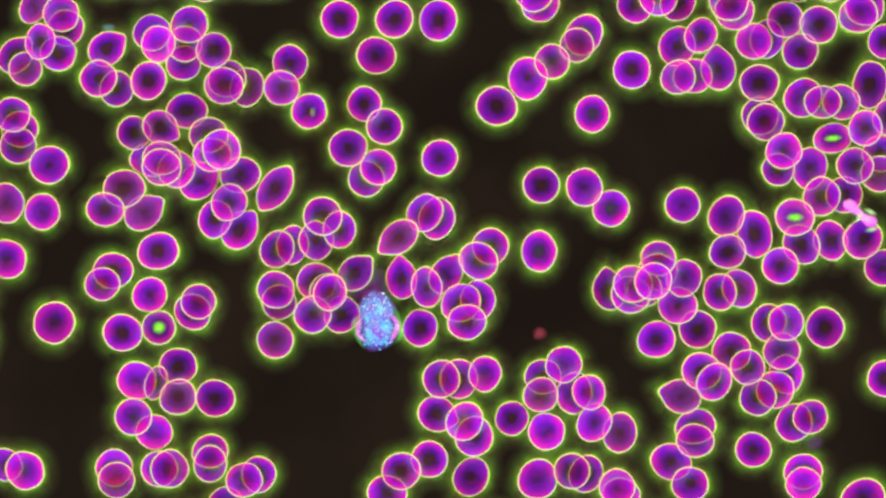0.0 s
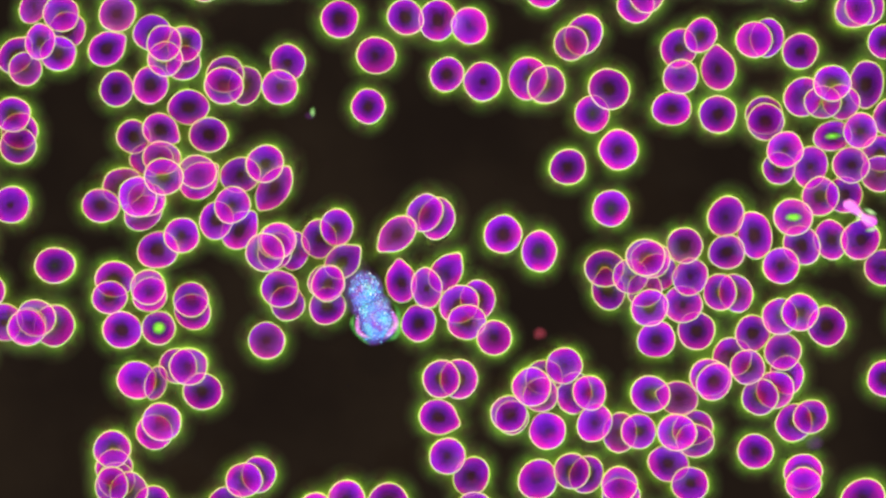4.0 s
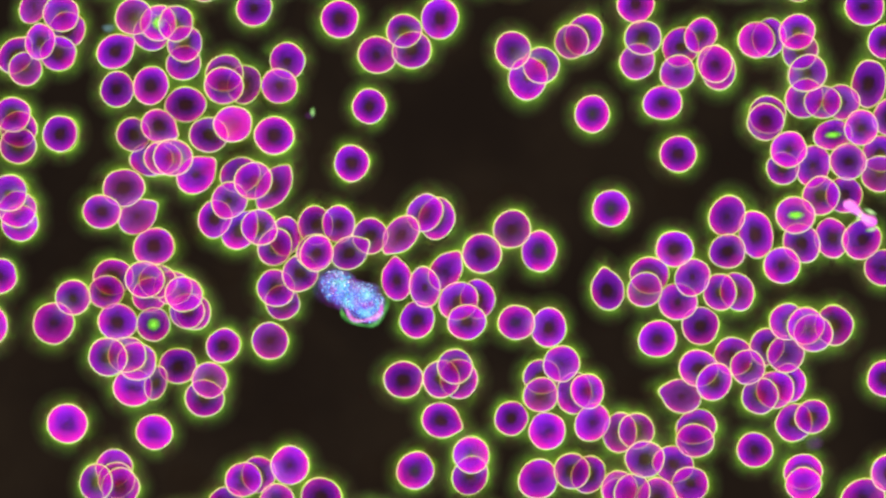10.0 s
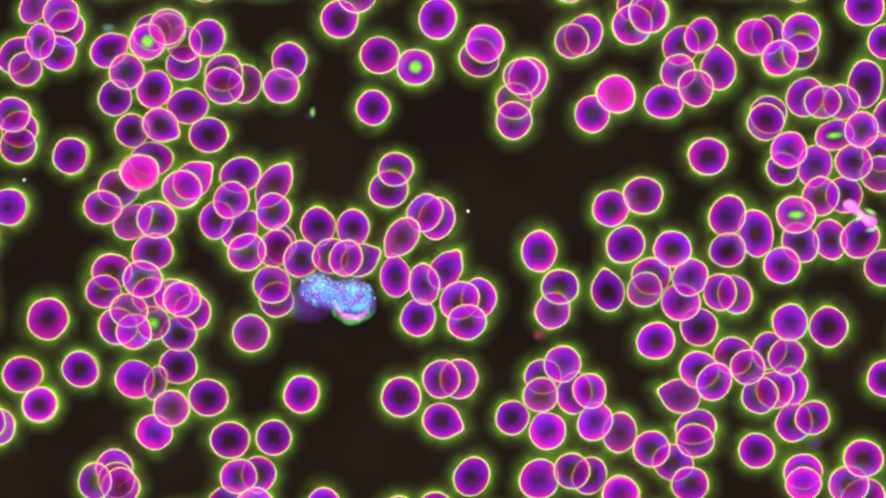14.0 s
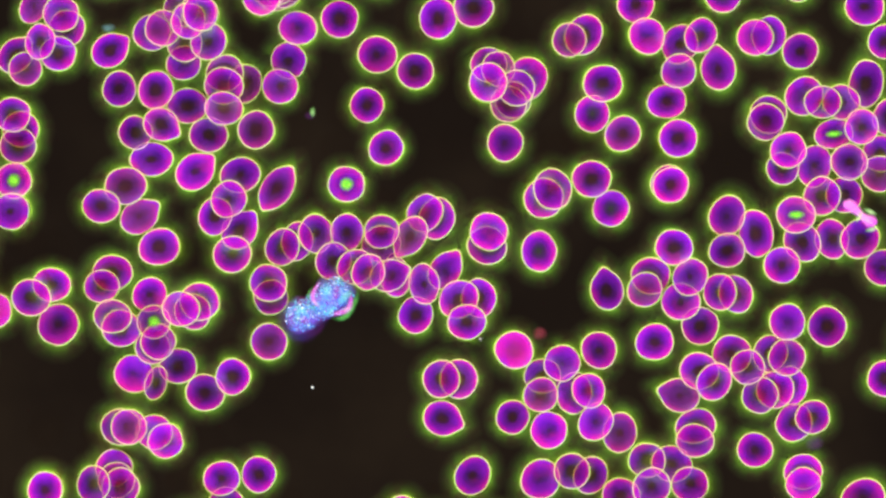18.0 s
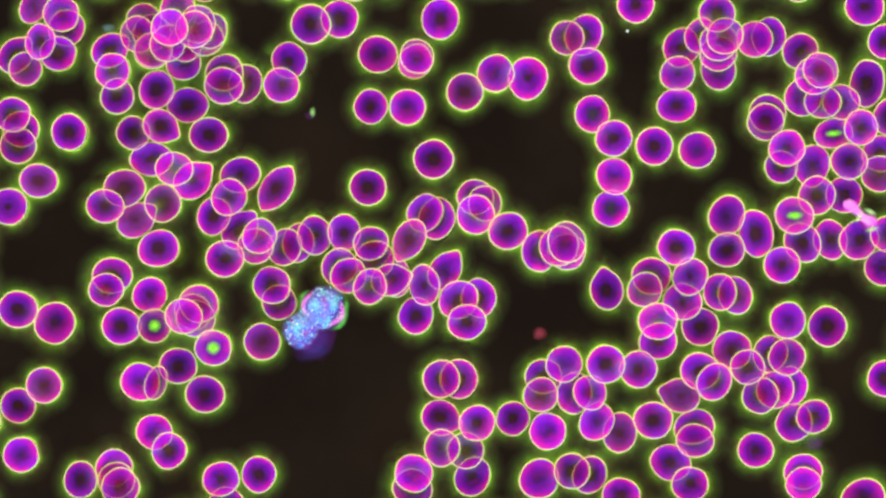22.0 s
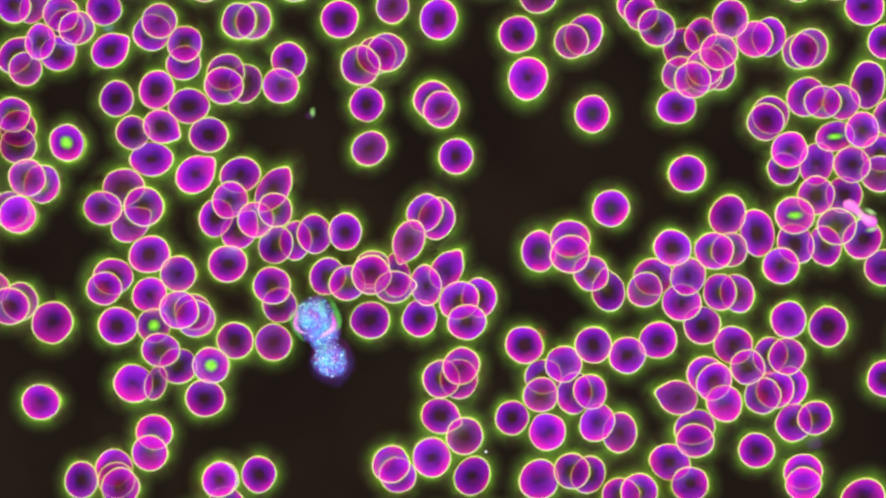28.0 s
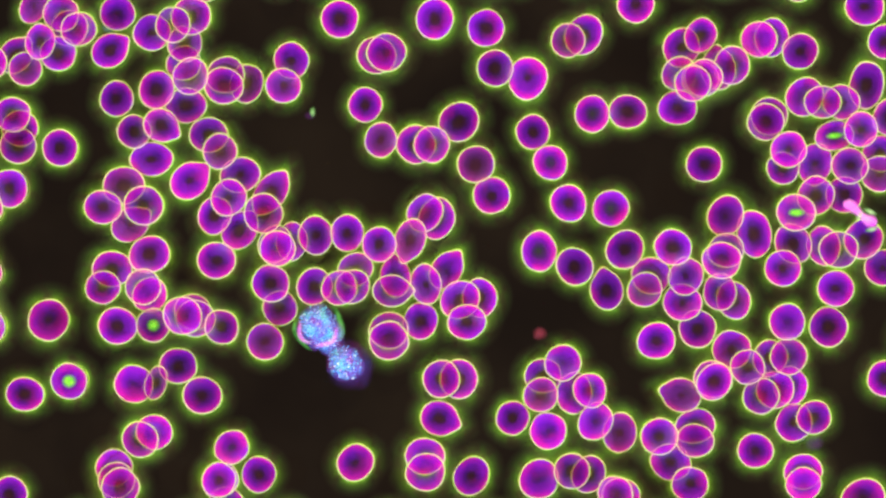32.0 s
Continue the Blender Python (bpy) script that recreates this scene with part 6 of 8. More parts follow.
    drift(0, 34, 33.5, 60, 0.966, "o", [(0, 969, -630), (18.7, 465, 5), (19.5, 450, 35), (20, 435, 50), (20.5, 418, 55), (21, 394, 54), (21.5, 361, 52), (22.5, 331, 54), (23, 311, 58), (24, 294, 81), (24.5, 276, 98), (25.5, 190, 135), (27.5, 74, 280), (28, 48, 315), (28.5, 34, 328), (29, 28, 335), (29.5, 21, 337), (30, 20, 335), (31, 5, 332), (32, -28, 367)])
    drift(-20, 37.7, 36.7, 150, 0.078, "o", [(0, 1356, -175), (2, 1258, -75), (2.9, 1168, 20), (3.5, 1118, 103), (5.5, 963, 285), (6, 928, 340), (6.5, 902, 410), (7, 916, 560), (7.5, 838, 766), (8, 727, 827), (8.5, 674, 847), (9, 640, 848), (9.5, 602, 870), (9.8, 582, 878), (32, -764, 1658)])
    drift(0, 33, 32, 90, 0.448, "o", [(0, 455, -50), (15.8, 455, -50), (16.2, 455, 26), (16.5, 438, 29), (17, 403, 20), (17.5, 375, 24), (18, 351, 21), (18.5, 335, 20), (19, 312, 12), (19.5, 292, 17), (20, 289, 31), (20.5, 271, 43), (21, 260, 63), (21.5, 251, 64), (22, 244, 61), (22.5, 239, 54), (22.8, 234, 54), (23.2, 234, -50), (32, 234, -50)])
    drift(0, 33, 32, 90, 0.448, "o", [(0, 240, -50), (28.3, 240, -50), (28.7, 240, 57), (29, 233, 69), (29.5, 230, 100), (30, 214, 115), (30.5, 178, 130), (31, 142, 178), (31.5, 122, 214), (32, 106, 262)])
    drift(0, 33, 31.8, 70, 0.448, "o", [(0, 318, -660), (18.9, 685, 3), (19.5, 700, 31), (20, 720, 57), (20.5, 735, 93), (21, 730, 132), (22, 721, 190), (22.5, 709, 227), (23, 684, 257), (23.5, 657, 277), (25, 603, 325), (25.5, 557, 352), (25.8, 536, 365), (28, 452, 389), (30, 446, 395), (30.5, 433, 413), (30.9, 416, 435), (31.2, 408, 446), (31.6, 491, 440), (32, 491, 440)])
    drift(0, 33, 33, 0, 0.3, "o", [(0, 1987, -1143), (18.9, 1226, -61), (19.5, 1178, 8), (20, 1122, 89), (20.5, 1106, 135), (21, 1095, 165), (21.5, 1099, 210), (22, 1086, 245), (22.5, 1050, 265), (23, 1017, 292), (23.5, 1000, 328), (24, 1015, 343), (24.5, 1021, 343), (25, 1015, 375), (25.5, 1012, 449), (25.8, 1006, 482), (26.1, 995, 525), (26.4, 980, 577), (27.2, 1037, 522), (27.5, 1060, 564), (28, 1110, 629), (28.5, 1144, 692), (29, 1165, 781), (29.5, 1144, 824), (30, 1158, 861), (30.9, 1167, 938), (32, 1179, 1014)])
    drift(0, 34, 32, 0, 0.152, "o", [(0, 282, 830), (0.5, 244, 832), (1, 231, 836), (1.5, 231, 845), (3.5, 222, 841), (3.9, 222, 932), (32, 222, 932)])
    drift(0, 34, 32, 0, 0.152, "o", [(0, 206, 932), (19.5, 206, 932), (19.9, 206, 850), (20.2, 145, 861), (20.5, 119, 865), (21, 67, 854), (21.5, 12, 876), (22.1, -50, 895), (32, -708, 1113)])
    drift(0, 35, 32, 10, 0.744, "o", [(0, 256, -50), (4.8, 256, -50), (5.2, 256, 69), (5.5, 234, 89), (6, 214, 118), (6.5, 141, 175), (7, 106, 234), (7.5, 92, 294), (8, 49, 340), (8.5, 32, 352), (10, 31, 371), (10.5, 26, 383), (11, 14, 398), (11.5, 5, 394), (32, -459, 1623)])
    drift(0, 34, 31, 0, 0.226, "o", [(0, 286, 280), (9, 286, 280), (9.5, 279, 286), (10, 288, 280), (10.5, 274, 299), (11.5, 273, 312), (12, 291, 280), (13, 270, 300), (13.5, 257, 305), (14, 245, 303), (14.5, 231, 289), (14.8, 223, 287), (15.45, -50, 287), (32, -50, 287)])
    drift(0, 34, 31, 0, 0.226, "o", [(0, 396, -50), (17.48, 396, -50), (18.2, 396, 254), (19, 374, 270), (19.5, 355, 280), (20, 329, 288), (20.5, 312, 299), (21, 309, 305), (21.5, 299, 320), (22.33, -50, 320), (32, -50, 320)])
    drift(0, 34, 31, 0, 0.226, "o", [(0, -50, 416), (25.12, -50, 416), (25.8, 237, 416), (27.5, 286, 620), (29, 268, 619), (29.5, 251, 620), (30, 225, 625), (30.5, 193, 637), (31, 142, 652), (31.5, 84, 677), (32, 44, 698)])
    drift(0, 34, 31, 80, 0.744, "o", [(0, 696, 932), (11.28, 696, 932), (12.2, 696, 546), (12.5, 684, 573), (13, 640, 643), (13.5, 588, 674), (14.5, 482, 724), (16.5, 239, 793), (17, 139, 805), (18, 80, 867), (19.5, -38, 941), (32, -782, 1402)])
    drift(0, 34, 32, 0, 0.3, "o", [(0, -50, 182), (22.52, -50, 182), (23, 152, 182), (23.5, 147, 210), (24, 133, 242), (24.5, 104, 288), (25, 67, 340), (25.5, 55, 351), (25.8, 42, 368), (26.2, -50, 368), (32, -50, 368)])
    drift(-20, 34.4, 32.9, 60, 0.67, "o", [(0, 1538, -1266), (19.1, 983, -49), (20, 954, 14), (20.5, 937, 58), (21, 922, 80), (21.5, 900, 93), (22, 877, 130), (23, 894, 224), (23.5, 888, 283), (24, 884, 352), (24.5, 876, 430), (25, 905, 545), (25.5, 841, 623), (27.5, 715, 818), (28, 692, 822), (28.5, 665, 833), (29, 651, 834), (29.5, 631, 841), (30, 605, 858), (30.5, 586, 877), (32, 510, 937)])
    drift(0, 34, 32, 20, 0.448, "o", [(0, 244, -50), (1.9, 244, -50), (2.3, 244, 25), (2.6, 237, 26), (3, 216, 26), (5.5, 205, 21), (8, 204, 20), (13, 296, 48), (16.5, 296, 48), (18, 289, 50), (18.5, 285, 54), (19, 273, 63), (19.9, 248, 72), (21.7, 291, 78), (22, 270, 90), (22.5, 220, 113), (23, 185, 127), (23.5, 165, 139), (24, 135, 170), (24.5, 161, 148), (25, 142, 185), (25.8, 111, 251), (26.2, -50, 251), (32, -50, 251)])
    drift(40, 33, 31.5, 30, 0.152, "o", [(0, 1756, -430), (8.2, 1316, -62), (9.1, 1231, 9), (9.5, 1179, 35), (10, 1128, 109), (10.5, 1102, 176), (11, 1101, 224), (11.5, 1073, 263), (12, 1041, 292), (12.5, 1017, 334), (13, 1014, 384), (13.5, 1015, 459), (14, 978, 550), (14.5, 934, 614), (16.5, 744, 824), (17.3, 722, 872), (32, 245, 1694)])
    drift(0, 33.5, 32.3, 90, 0.522, "o", [(0, 1187, -320), (5.7, 995, -3), (6.5, 968, 48), (7, 963, 75), (7.5, 957, 90), (8, 959, 101), (9, 959, 115), (10.5, 957, 116), (11, 957, 113), (12.5, 937, 121), (14, 923, 136), (16.5, 917, 153), (18, 914, 156), (18.49, 914, -50), (32, 914, -50)])
    drift(0, 33.5, 32.3, 90, 0.522, "o", [(0, 1269, -50), (21.8, 1269, -50), (22.2, 1269, 105), (23, 1251, 119), (24, 1237, 136), (24.5, 1237, 144), (25.5, 1237, 144), (28, 1226, 142), (28.5, 1236, 144), (29, 1230, 142), (30, 1240, 146), (30.5, 1242, 147), (31, 1234, 150), (32, 1226, 148)])
    drift(0, 34, 33, 0, 0.3, "o", [(0, 1618, 553), (1.52, 1618, 553), (2, 1416, 553), (5.5, 1416, 553), (8, 1422, 568), (9.5, 1422, 570), (10, 1426, 577), (10.5, 1424, 590), (10.8, 1430, 598), (11.25, 1618, 598), (32, 1618, 598)])
    drift(0, 34, 33, 0, 0.3, "o", [(0, 1322, -50), (15.73, 1322, -50), (16.2, 1322, 149), (17, 1242, 248), (17.5, 1210, 286), (18, 1184, 325), (18.5, 1155, 380), (19, 1116, 426), (19.5, 1078, 461), (20, 1057, 481), (20.5, 1038, 524), (21.5, 1098, 597), (22, 1130, 654), (22.5, 1152, 703), (23, 1158, 758), (23.5, 1145, 795), (24, 1144, 832), (24.5, 1155, 867), (25.4, 1169, 938), (32, 1266, 1389)])
    drift(40, 32, 30.5, 150, 0.3, "o", [(0, 491, -420), (9.2, 689, 1), (9.5, 697, 18), (10, 715, 55), (10.5, 727, 96), (11, 727, 138), (11.5, 727, 172), (12.5, 720, 228), (13.5, 704, 274), (14, 700, 300), (14.5, 692, 332), (16.5, 675, 401), (18, 675, 410), (19, 672, 413), (20.5, 665, 426), (21.5, 657, 430), (23, 655, 432), (23.5, 649, 432), (25.5, 645, 433), (28, 658.5, 474), (29, 613.7, 503.4), (30, 620.6, 503.4), (31, 618.3, 507.3), (32, 623.7, 507.3)])
    drift(-40, 35.4, 32.4, 60, 0.078, "c", [(0, 1079, -281), (3.4, 982, -64), (4.6, 942, 23), (5.2, 918, 62), (5.5, 903, 86), (6, 867, 132), (6.5, 851, 193), (7, 854, 250), (7.5, 865, 302), (8, 868, 364), (8.5, 887, 432), (9, 920, 527), (9.5, 859, 715), (10, 735, 833), (10.5, 697, 876), (11.1, 618, 953), (32, -424, 1979)])
    drift(0, 33, 31.8, -5, 0.448, "o", [(0, 1092, -50), (1.17, 1092, -50), (1.6, 1092, 131), (2.5, 1052, 175), (2.8, 1038, 196), (4, 1005, 296), (4.6, 1000, 348), (5.2, 1002, 413), (5.5, 1003, 450), (6, 988, 538), (6.5, 1018, 593), (7, 1055, 625), (7.5, 1086, 671), (8, 1113, 717), (8.5, 1132, 760), (9, 1130, 790), (9.5, 1110, 830), (10, 1119, 870), (32, 938, 2339)])
    drift(0, 34, 31, 10, 0.226, "c", [(0, 1094, -50), (4.77, 1094, -50), (5.2, 1094, 131), (5.5, 1075, 147), (6, 1032, 147), (6.5, 991, 194), (7, 975, 257), (7.5, 952, 309), (8, 939, 360), (8.5, 936, 400), (9, 930, 421), (9.5, 922, 472), (10, 914, 571), (10.3, 901, 620), (11.04, 901, 932), (32, 901, 932)])
    drift(0, 32, 31, 30, 0.004, "o", [(0, 194, -39), (20.3, 194, -39), (23.3, 178, -26), (26, 171, -8), (27.2, 171, 4), (28, 184, 15), (29, 185, 17), (29.5, 181, 14), (30.5, 184, 15), (31.5, 207, 24), (32, 208, 24)])
    drift(-40, 36.1, 35.6, 120, 0.152, "o", [(0, 280, -828), (21.2, 615, -49), (24.2, 637, 5), (25.7, 640, 32), (26.3, 642, 48), (26.9, 639, 73), (27.5, 637, 109), (28, 638, 116), (28.5, 636, 133), (29, 599, 196), (29.5, 571, 259), (30, 540, 285), (30.5, 527, 294), (31, 524, 309), (31.5, 505, 352), (32, 466, 378)])
    drift(-40, 34, 33, 0, 0.078, "o", [(0, 1696, -1731), (26, 970, -62), (27.2, 933, 22), (28, 916, 61), (28.5, 900, 75), (29, 882, 98), (29.5, 873, 135), (30.5, 884, 213), (31, 887, 256), (32, 870, 346)])
    drift(-20, 31.5, 30.5, 150, 0.078, "o", [(0, 2674, -1201), (26.3, 1233, -56), (27.2, 1170, -5), (27.5, 1152, 9), (28, 1135, 24), (28.5, 1112, 35), (29, 1095, 44), (29.5, 1086, 46), (30, 1080, 58), (30.5, 1063, 106), (31, 1030, 127), (31.5, 982, 176), (32, 943, 234)])
    drift(20, 34.6, 33.1, 120, 0.152, "o", [(0, 2851, -1010), (26, 1303, -53), (26.9, 1224, -4), (27.2, 1196, 15), (27.5, 1170, 40), (28, 1162, 49), (28.5, 1115, 113), (29, 1095, 159), (29.5, 1110, 198), (30, 1096, 253), (31, 1030, 325), (31.5, 1017, 384), (32, 1017, 472)])
    drift(0, 34, 31, 10, 0.374, "o", [(0, 1658, -517), (8.8, 1241, -64), (9.7, 1158, 30), (10, 1138, 67), (10.5, 1090, 138), (11, 1099, 181), (11.5, 1098, 230), (12, 1076, 268), (12.5, 1043, 302), (13, 1018, 342), (13.5, 1015, 413), (14, 991, 508), (14.8, 941, 621), (15.9, 1104, 627), (16.2, 1121, 656), (17, 1150, 729), (17.5, 1161, 781), (18, 1145, 815), (18.5, 1161, 858), (19.4, 1174, 935), (32, 1338, 1802)])
    drift(0, 34, 32, 0, 0.818, "o", [(0, 1355, -50), (22.3, 1355, -50), (22.7, 1355, 114), (23, 1326, 148), (23.5, 1279, 222), (24, 1262, 270), (24.5, 1248, 306), (25, 1217, 342), (25.5, 1182, 384), (27.5, 1008, 542), (28, 1050, 611), (28.5, 1089, 668), (29, 1106, 707), (29.5, 1104, 715), (30, 1142, 750), (30.5, 1141, 818), (31, 1158, 876), (31.6, 1169, 945), (32, 1173, 973)])
    drift(-20, 34.3, 31.8, 120, 0.522, "o", [(0, 886, -229), (4, 831, 46), (4.6, 817, 91), (5.2, 805, 141), (5.5, 801, 170), (6, 789, 236), (6.5, 782, 291), (7, 796, 325), (7.5, 825, 358), (8, 836, 433), (8.5, 879, 487), (9, 874, 608), (9.5, 859, 714), (9.8, 844, 775), (10.1, 828, 818), (10.4, 806, 847), (10.7, 787, 869), (11, 778, 886), (32, 306, 1965)])
    drift(-40, 34.6, 33.1, 120, 0.226, "o", [(0, 1975, -1811), (26.8, 1323, -52), (27.7, 1298, 17), (28, 1292, 34), (28.5, 1288, 57), (29, 1285, 64), (30, 1289, 75), (31.5, 1291, 98), (32, 1295, 116)])
    drift(40, 34.3, 31.8, 0, 0.522, "o", [(0, 1762, -1373), (20.7, 1293, 1), (21.5, 1283, 49), (22.5, 1283, 70), (23, 1277, 78), (23.5, 1294, 100), (24, 1295, 109), (24.5, 1297, 129), (24.8, 1291, 147), (25, 1272, 187), (25.5, 1226, 242), (26.2, 1226, -50), (32, 1226, -50)])
    drift(0, 32.7, 32.2, 120, 0.152, "o", [(0, 1899, -1949), (27.8, 1482, -48), (28.4, 1470, 14), (28.5, 1468, 29), (29, 1475, 87), (29.5, 1461, 122), (30, 1446, 130), (30.5, 1416, 136), (31, 1335, 156), (31.5, 1276, 237), (32, 1246, 291)])
    drift(0, 34, 31, 0, 0.448, "o", [(0, 375, 274), (0.5, 312, 292), (1, 270, 338), (1.5, 260, 354), (2, 253, 357), (3.5, 254, 358), (5.5, 292, 328), (6, 300, 366), (6.5, 325, 406), (7, 343, 436), (7.5, 342, 469), (8, 328, 488), (9, 299, 495), (9.5, 302, 499), (10, 306, 510), (10.5, 306, 518), (13.5, 306, 521), (14, 306, 524), (14.5, 311, 530), (16.5, 329, 499), (17, 322, 501), (17.5, 320, 504), (18.38, -50, 504), (32, -50, 504)])
    drift(0, 34, 31, 0, 0.448, "o", [(0, 293, -50), (21.3, 293, -50), (21.7, 293, 76), (22, 271, 89), (22.5, 217, 112), (23, 184, 126), (23.5, 165, 138), (24, 135, 168), (24.5, 121, 196), (25, 106, 244), (25.5, 84, 292), (27.5, 6, 475), (28.7, -50, 552), (32, -183, 740)])
    drift(40, 34, 33, 0, 0.152, "o", [(0, 312, 300), (0.5, 289, 337), (1, 283, 380), (2, 268, 432), (2.5, 185, 430), (3, 98, 458), (3.5, 46, 530), (3.8, 19, 556), (4.1, 4, 578), (5.6, -58, 677), (32, -1044, 2240)])
    drift(0, 33, 31.8, 70, 0.374, "o", [(0, 669, 296), (1, 674, 305), (1.5, 666, 311), (2, 640, 323), (2.5, 603, 325), (3, 557, 335), (3.5, 528, 361), (3.8, 504, 374), (4.1, 491, 440), (5.27, 491, -50), (32, 491, -50)])
    drift(0, 33, 31.8, 70, 0.374, "o", [(0, 491, -50), (5.23, 491, -50), (6.4, 491, 440), (6.7, 445, 429), (7.5, 400, 508), (8, 392, 567), (9, 383, 660), (9.5, 378, 671), (11, 358, 677), (12, 354, 691), (13.5, 323, 714), (14, 303, 723), (14.5, 246, 726), (14.8, 222, 729), (17, 228, 761), (17.5, 228, 756), (18.5, 228, 756), (19, 187, 753), (19.5, 139, 766), (20.5, 64, 824), (21, 15, 861), (21.5, 90, 700), (21.8, 86, 683), (22.1, 72, 682), (22.4, 55, 688), (23, 21, 711), (24.5, -62, 789), (32, -442, 1152)])
    drift(0, 33, 31.8, 70, 0.3, "o", [(0, 648, 317), (1, 658, 329), (1.5, 651, 338), (2, 622, 351), (2.5, 582, 354), (3, 534, 358), (3.5, 504, 374), (3.8, 480, 383), (4.1, 491, 440), (5.27, 491, -50), (32, 491, -50)])
    drift(0, 33, 31.8, 70, 0.3, "o", [(0, 477, -50), (20.09, 477, -50), (21.1, 477, 375), (21.5, 461, 401), (22, 452, 436), (22.5, 433, 459), (23, 404, 510), (23.5, 406, 577), (24, 410, 608), (24.5, 426, 632), (25, 438, 672), (25.5, 429, 710), (27.5, 308, 796), (28, 265, 802), (28.5, 239, 779), (29, 202, 752), (29.5, 118, 747), (30, 48, 770), (30.3, 14, 772), (32, -105, 762)])
    drift(0, 35.2, 34.7, 60, 0.966, "o", [(0, 571, 383), (0.5, 573, 384), (1, 568, 394), (1.5, 560, 392), (2, 540, 400), (2.5, 536, 398), (3, 521, 403), (3.5, 498, 410), (5.5, 389, 611), (6, 380, 623), (7, 360, 609), (7.5, 332, 611), (8.5, 292, 623), (9, 274, 625), (9.5, 240, 625), (10, 191, 632), (10.5, 132, 652), (11, 96, 669), (11.5, 70, 681), (12.5, 26, 710), (12.8, 11, 722), (14, -54, 783), (32, -976, 1642)])
    drift(0, 34.3, 33.8, 30, 0.078, "o", [(0, 1118, 124), (0.5, 1113, 193), (1, 1078, 276), (1.5, 1037, 329), (2, 1028, 430), (2.5, 952, 605), (3, 853, 778), (3.5, 868, 828), (3.8, 851, 876), (4.4, 830, 944), (32, 248, 2786)])
    drift(-20, 35.1, 33.6, 60, 0.078, "o", [(0, 956, 6), (0.5, 946, 48), (1, 925, 78), (1.5, 891, 106), (2, 873, 175), (2.5, 877, 237), (3, 879, 291), (3.5, 890, 352), (5.5, 888, 671), (6, 836, 778), (6.5, 775, 813), (7, 734, 850), (7.5, 715, 867), (32, -426, 2120)])
    drift(0, 36, 33, 0, 0.596, "o", [(0, 1300, 21), (0.5, 1263, 93), (1, 1248, 116), (1.5, 1240, 144), (2, 1225, 225), (2.5, 1184, 296), (3, 1156, 348), (3.5, 1136, 404), (3.8, 1116, 436), (4.1, 1164, 482), (5.17, 1164, 932), (32, 1164, 932)])
    drift(0, 36, 33, 0, 0.596, "o", [(0, 1164, 932), (21.23, 1164, 932), (22.3, 1164, 482), (23.37, 1164, 932), (32, 1164, 932)])
    drift(0, 36, 33, 0, 0.596, "o", [(0, 1618, 346), (24.49, 1618, 346), (24.9, 1445, 346), (25.2, 1471, 415), (25.5, 1473, 423), (27.5, 1479, 400), (28, 1481, 401), (28.5, 1488, 409), (29.5, 1488, 432), (30, 1485, 440), (32, 1484, 442)])
    drift(0, 32.5, 31, 0, 0.3, "o", [(0, 1208, 363), (0.5, 1194, 418), (1, 1184, 447), (1.5, 1170, 461), (2.5, 1159, 478), (3, 1152, 482), (3.5, 1133, 487), (5.5, 1093, 498), (6, 1092, 508), (6.5, 1084, 508), (7, 1075, 521), (7.4, 1076, 536), (7.7, 1078, 553), (8.6, 1078, 932), (32, 1078, 932)])
    drift(0, 32.5, 31, 0, 0.3, "o", [(0, 835, 932), (10.12, 835, 932), (10.8, 835, 646), (11.5, 818, 651), (12.5, 815, 655), (13, 798, 660), (13.5, 770, 665), (14.14, 770, 932), (32, 770, 932)])
    drift(0, 35, 34, 0, 0.3, "o", [(0, 1116, 522), (0.5, 1118, 534), (1, 1128, 557), (1.5, 1128, 564), (2.5, 1130, 588), (3, 1133, 597), (3.5, 1142, 616), (3.8, 1151, 629), (4.52, 1151, 932), (32, 1151, 932)])
    drift(0, 35, 34, 0, 0.3, "o", [(0, 1618, 567), (5.07, 1618, 567), (5.5, 1436, 567), (8, 1438, 582), (9.5, 1436, 586), (10, 1439, 590), (10.5, 1441, 597), (11, 1456, 628), (11.5, 1468, 669), (12.5, 1498, 732), (13, 1518, 756), (13.5, 1533, 789), (14, 1528, 812), (14.8, 1513, 833), (15.2, 1513, 932), (32, 1513, 932)])
    drift(0, 35, 34, 0, 0.3, "o", [(0, 1618, 127), (19.8, 1618, 127), (20.2, 1469, 127), (20.5, 1462, 132), (21, 1456, 132), (21.5, 1444, 133), (22, 1441, 135), (22.5, 1430, 136), (23, 1409, 138), (23.5, 1360, 141), (24, 1285, 201), (24.6, 1285, -50), (32, 1285, -50)])
    drift(0, 36, 34, 0, 0.152, "o", [(0, 560, 499), (0.5, 557, 511), (1, 547, 588), (1.5, 531, 638), (2, 490, 681), (2.5, 438, 724), (3, 348, 770), (3.5, 308, 749), (3.8, 280, 753), (5.2, 389, 639), (6, 374, 657), (7, 363, 645), (7.5, 349, 645), (8.5, 334, 642), (9, 320, 637), (9.5, 294, 638), (10, 242, 640), (10.5, 182, 657), (11, 148, 671), (11.5, 122, 680), (12, 101, 695), (13.5, 21, 740), (32, -969, 1426)])
    drift(0, 34, 33, 0, 0.374, "o", [(0, 553, 557), (0.5, 559, 612), (1, 545, 665), (1.5, 502, 703), (2, 450, 740), (2.5, 360, 784), (3, 296, 805), (3.5, 220, 769), (3.8, 188, 763), (4.1, 202, 828), (4.5, 202, 932), (32, 202, 932)])
    drift(0, 34, 33, 0, 0.374, "o", [(0, 202, 932), (22.5, 202, 932), (22.9, 202, 828), (23.2, 164, 798), (23.5, 139, 818), (24, 80, 868), (24.9, -18, 937), (32, -428, 1219)])
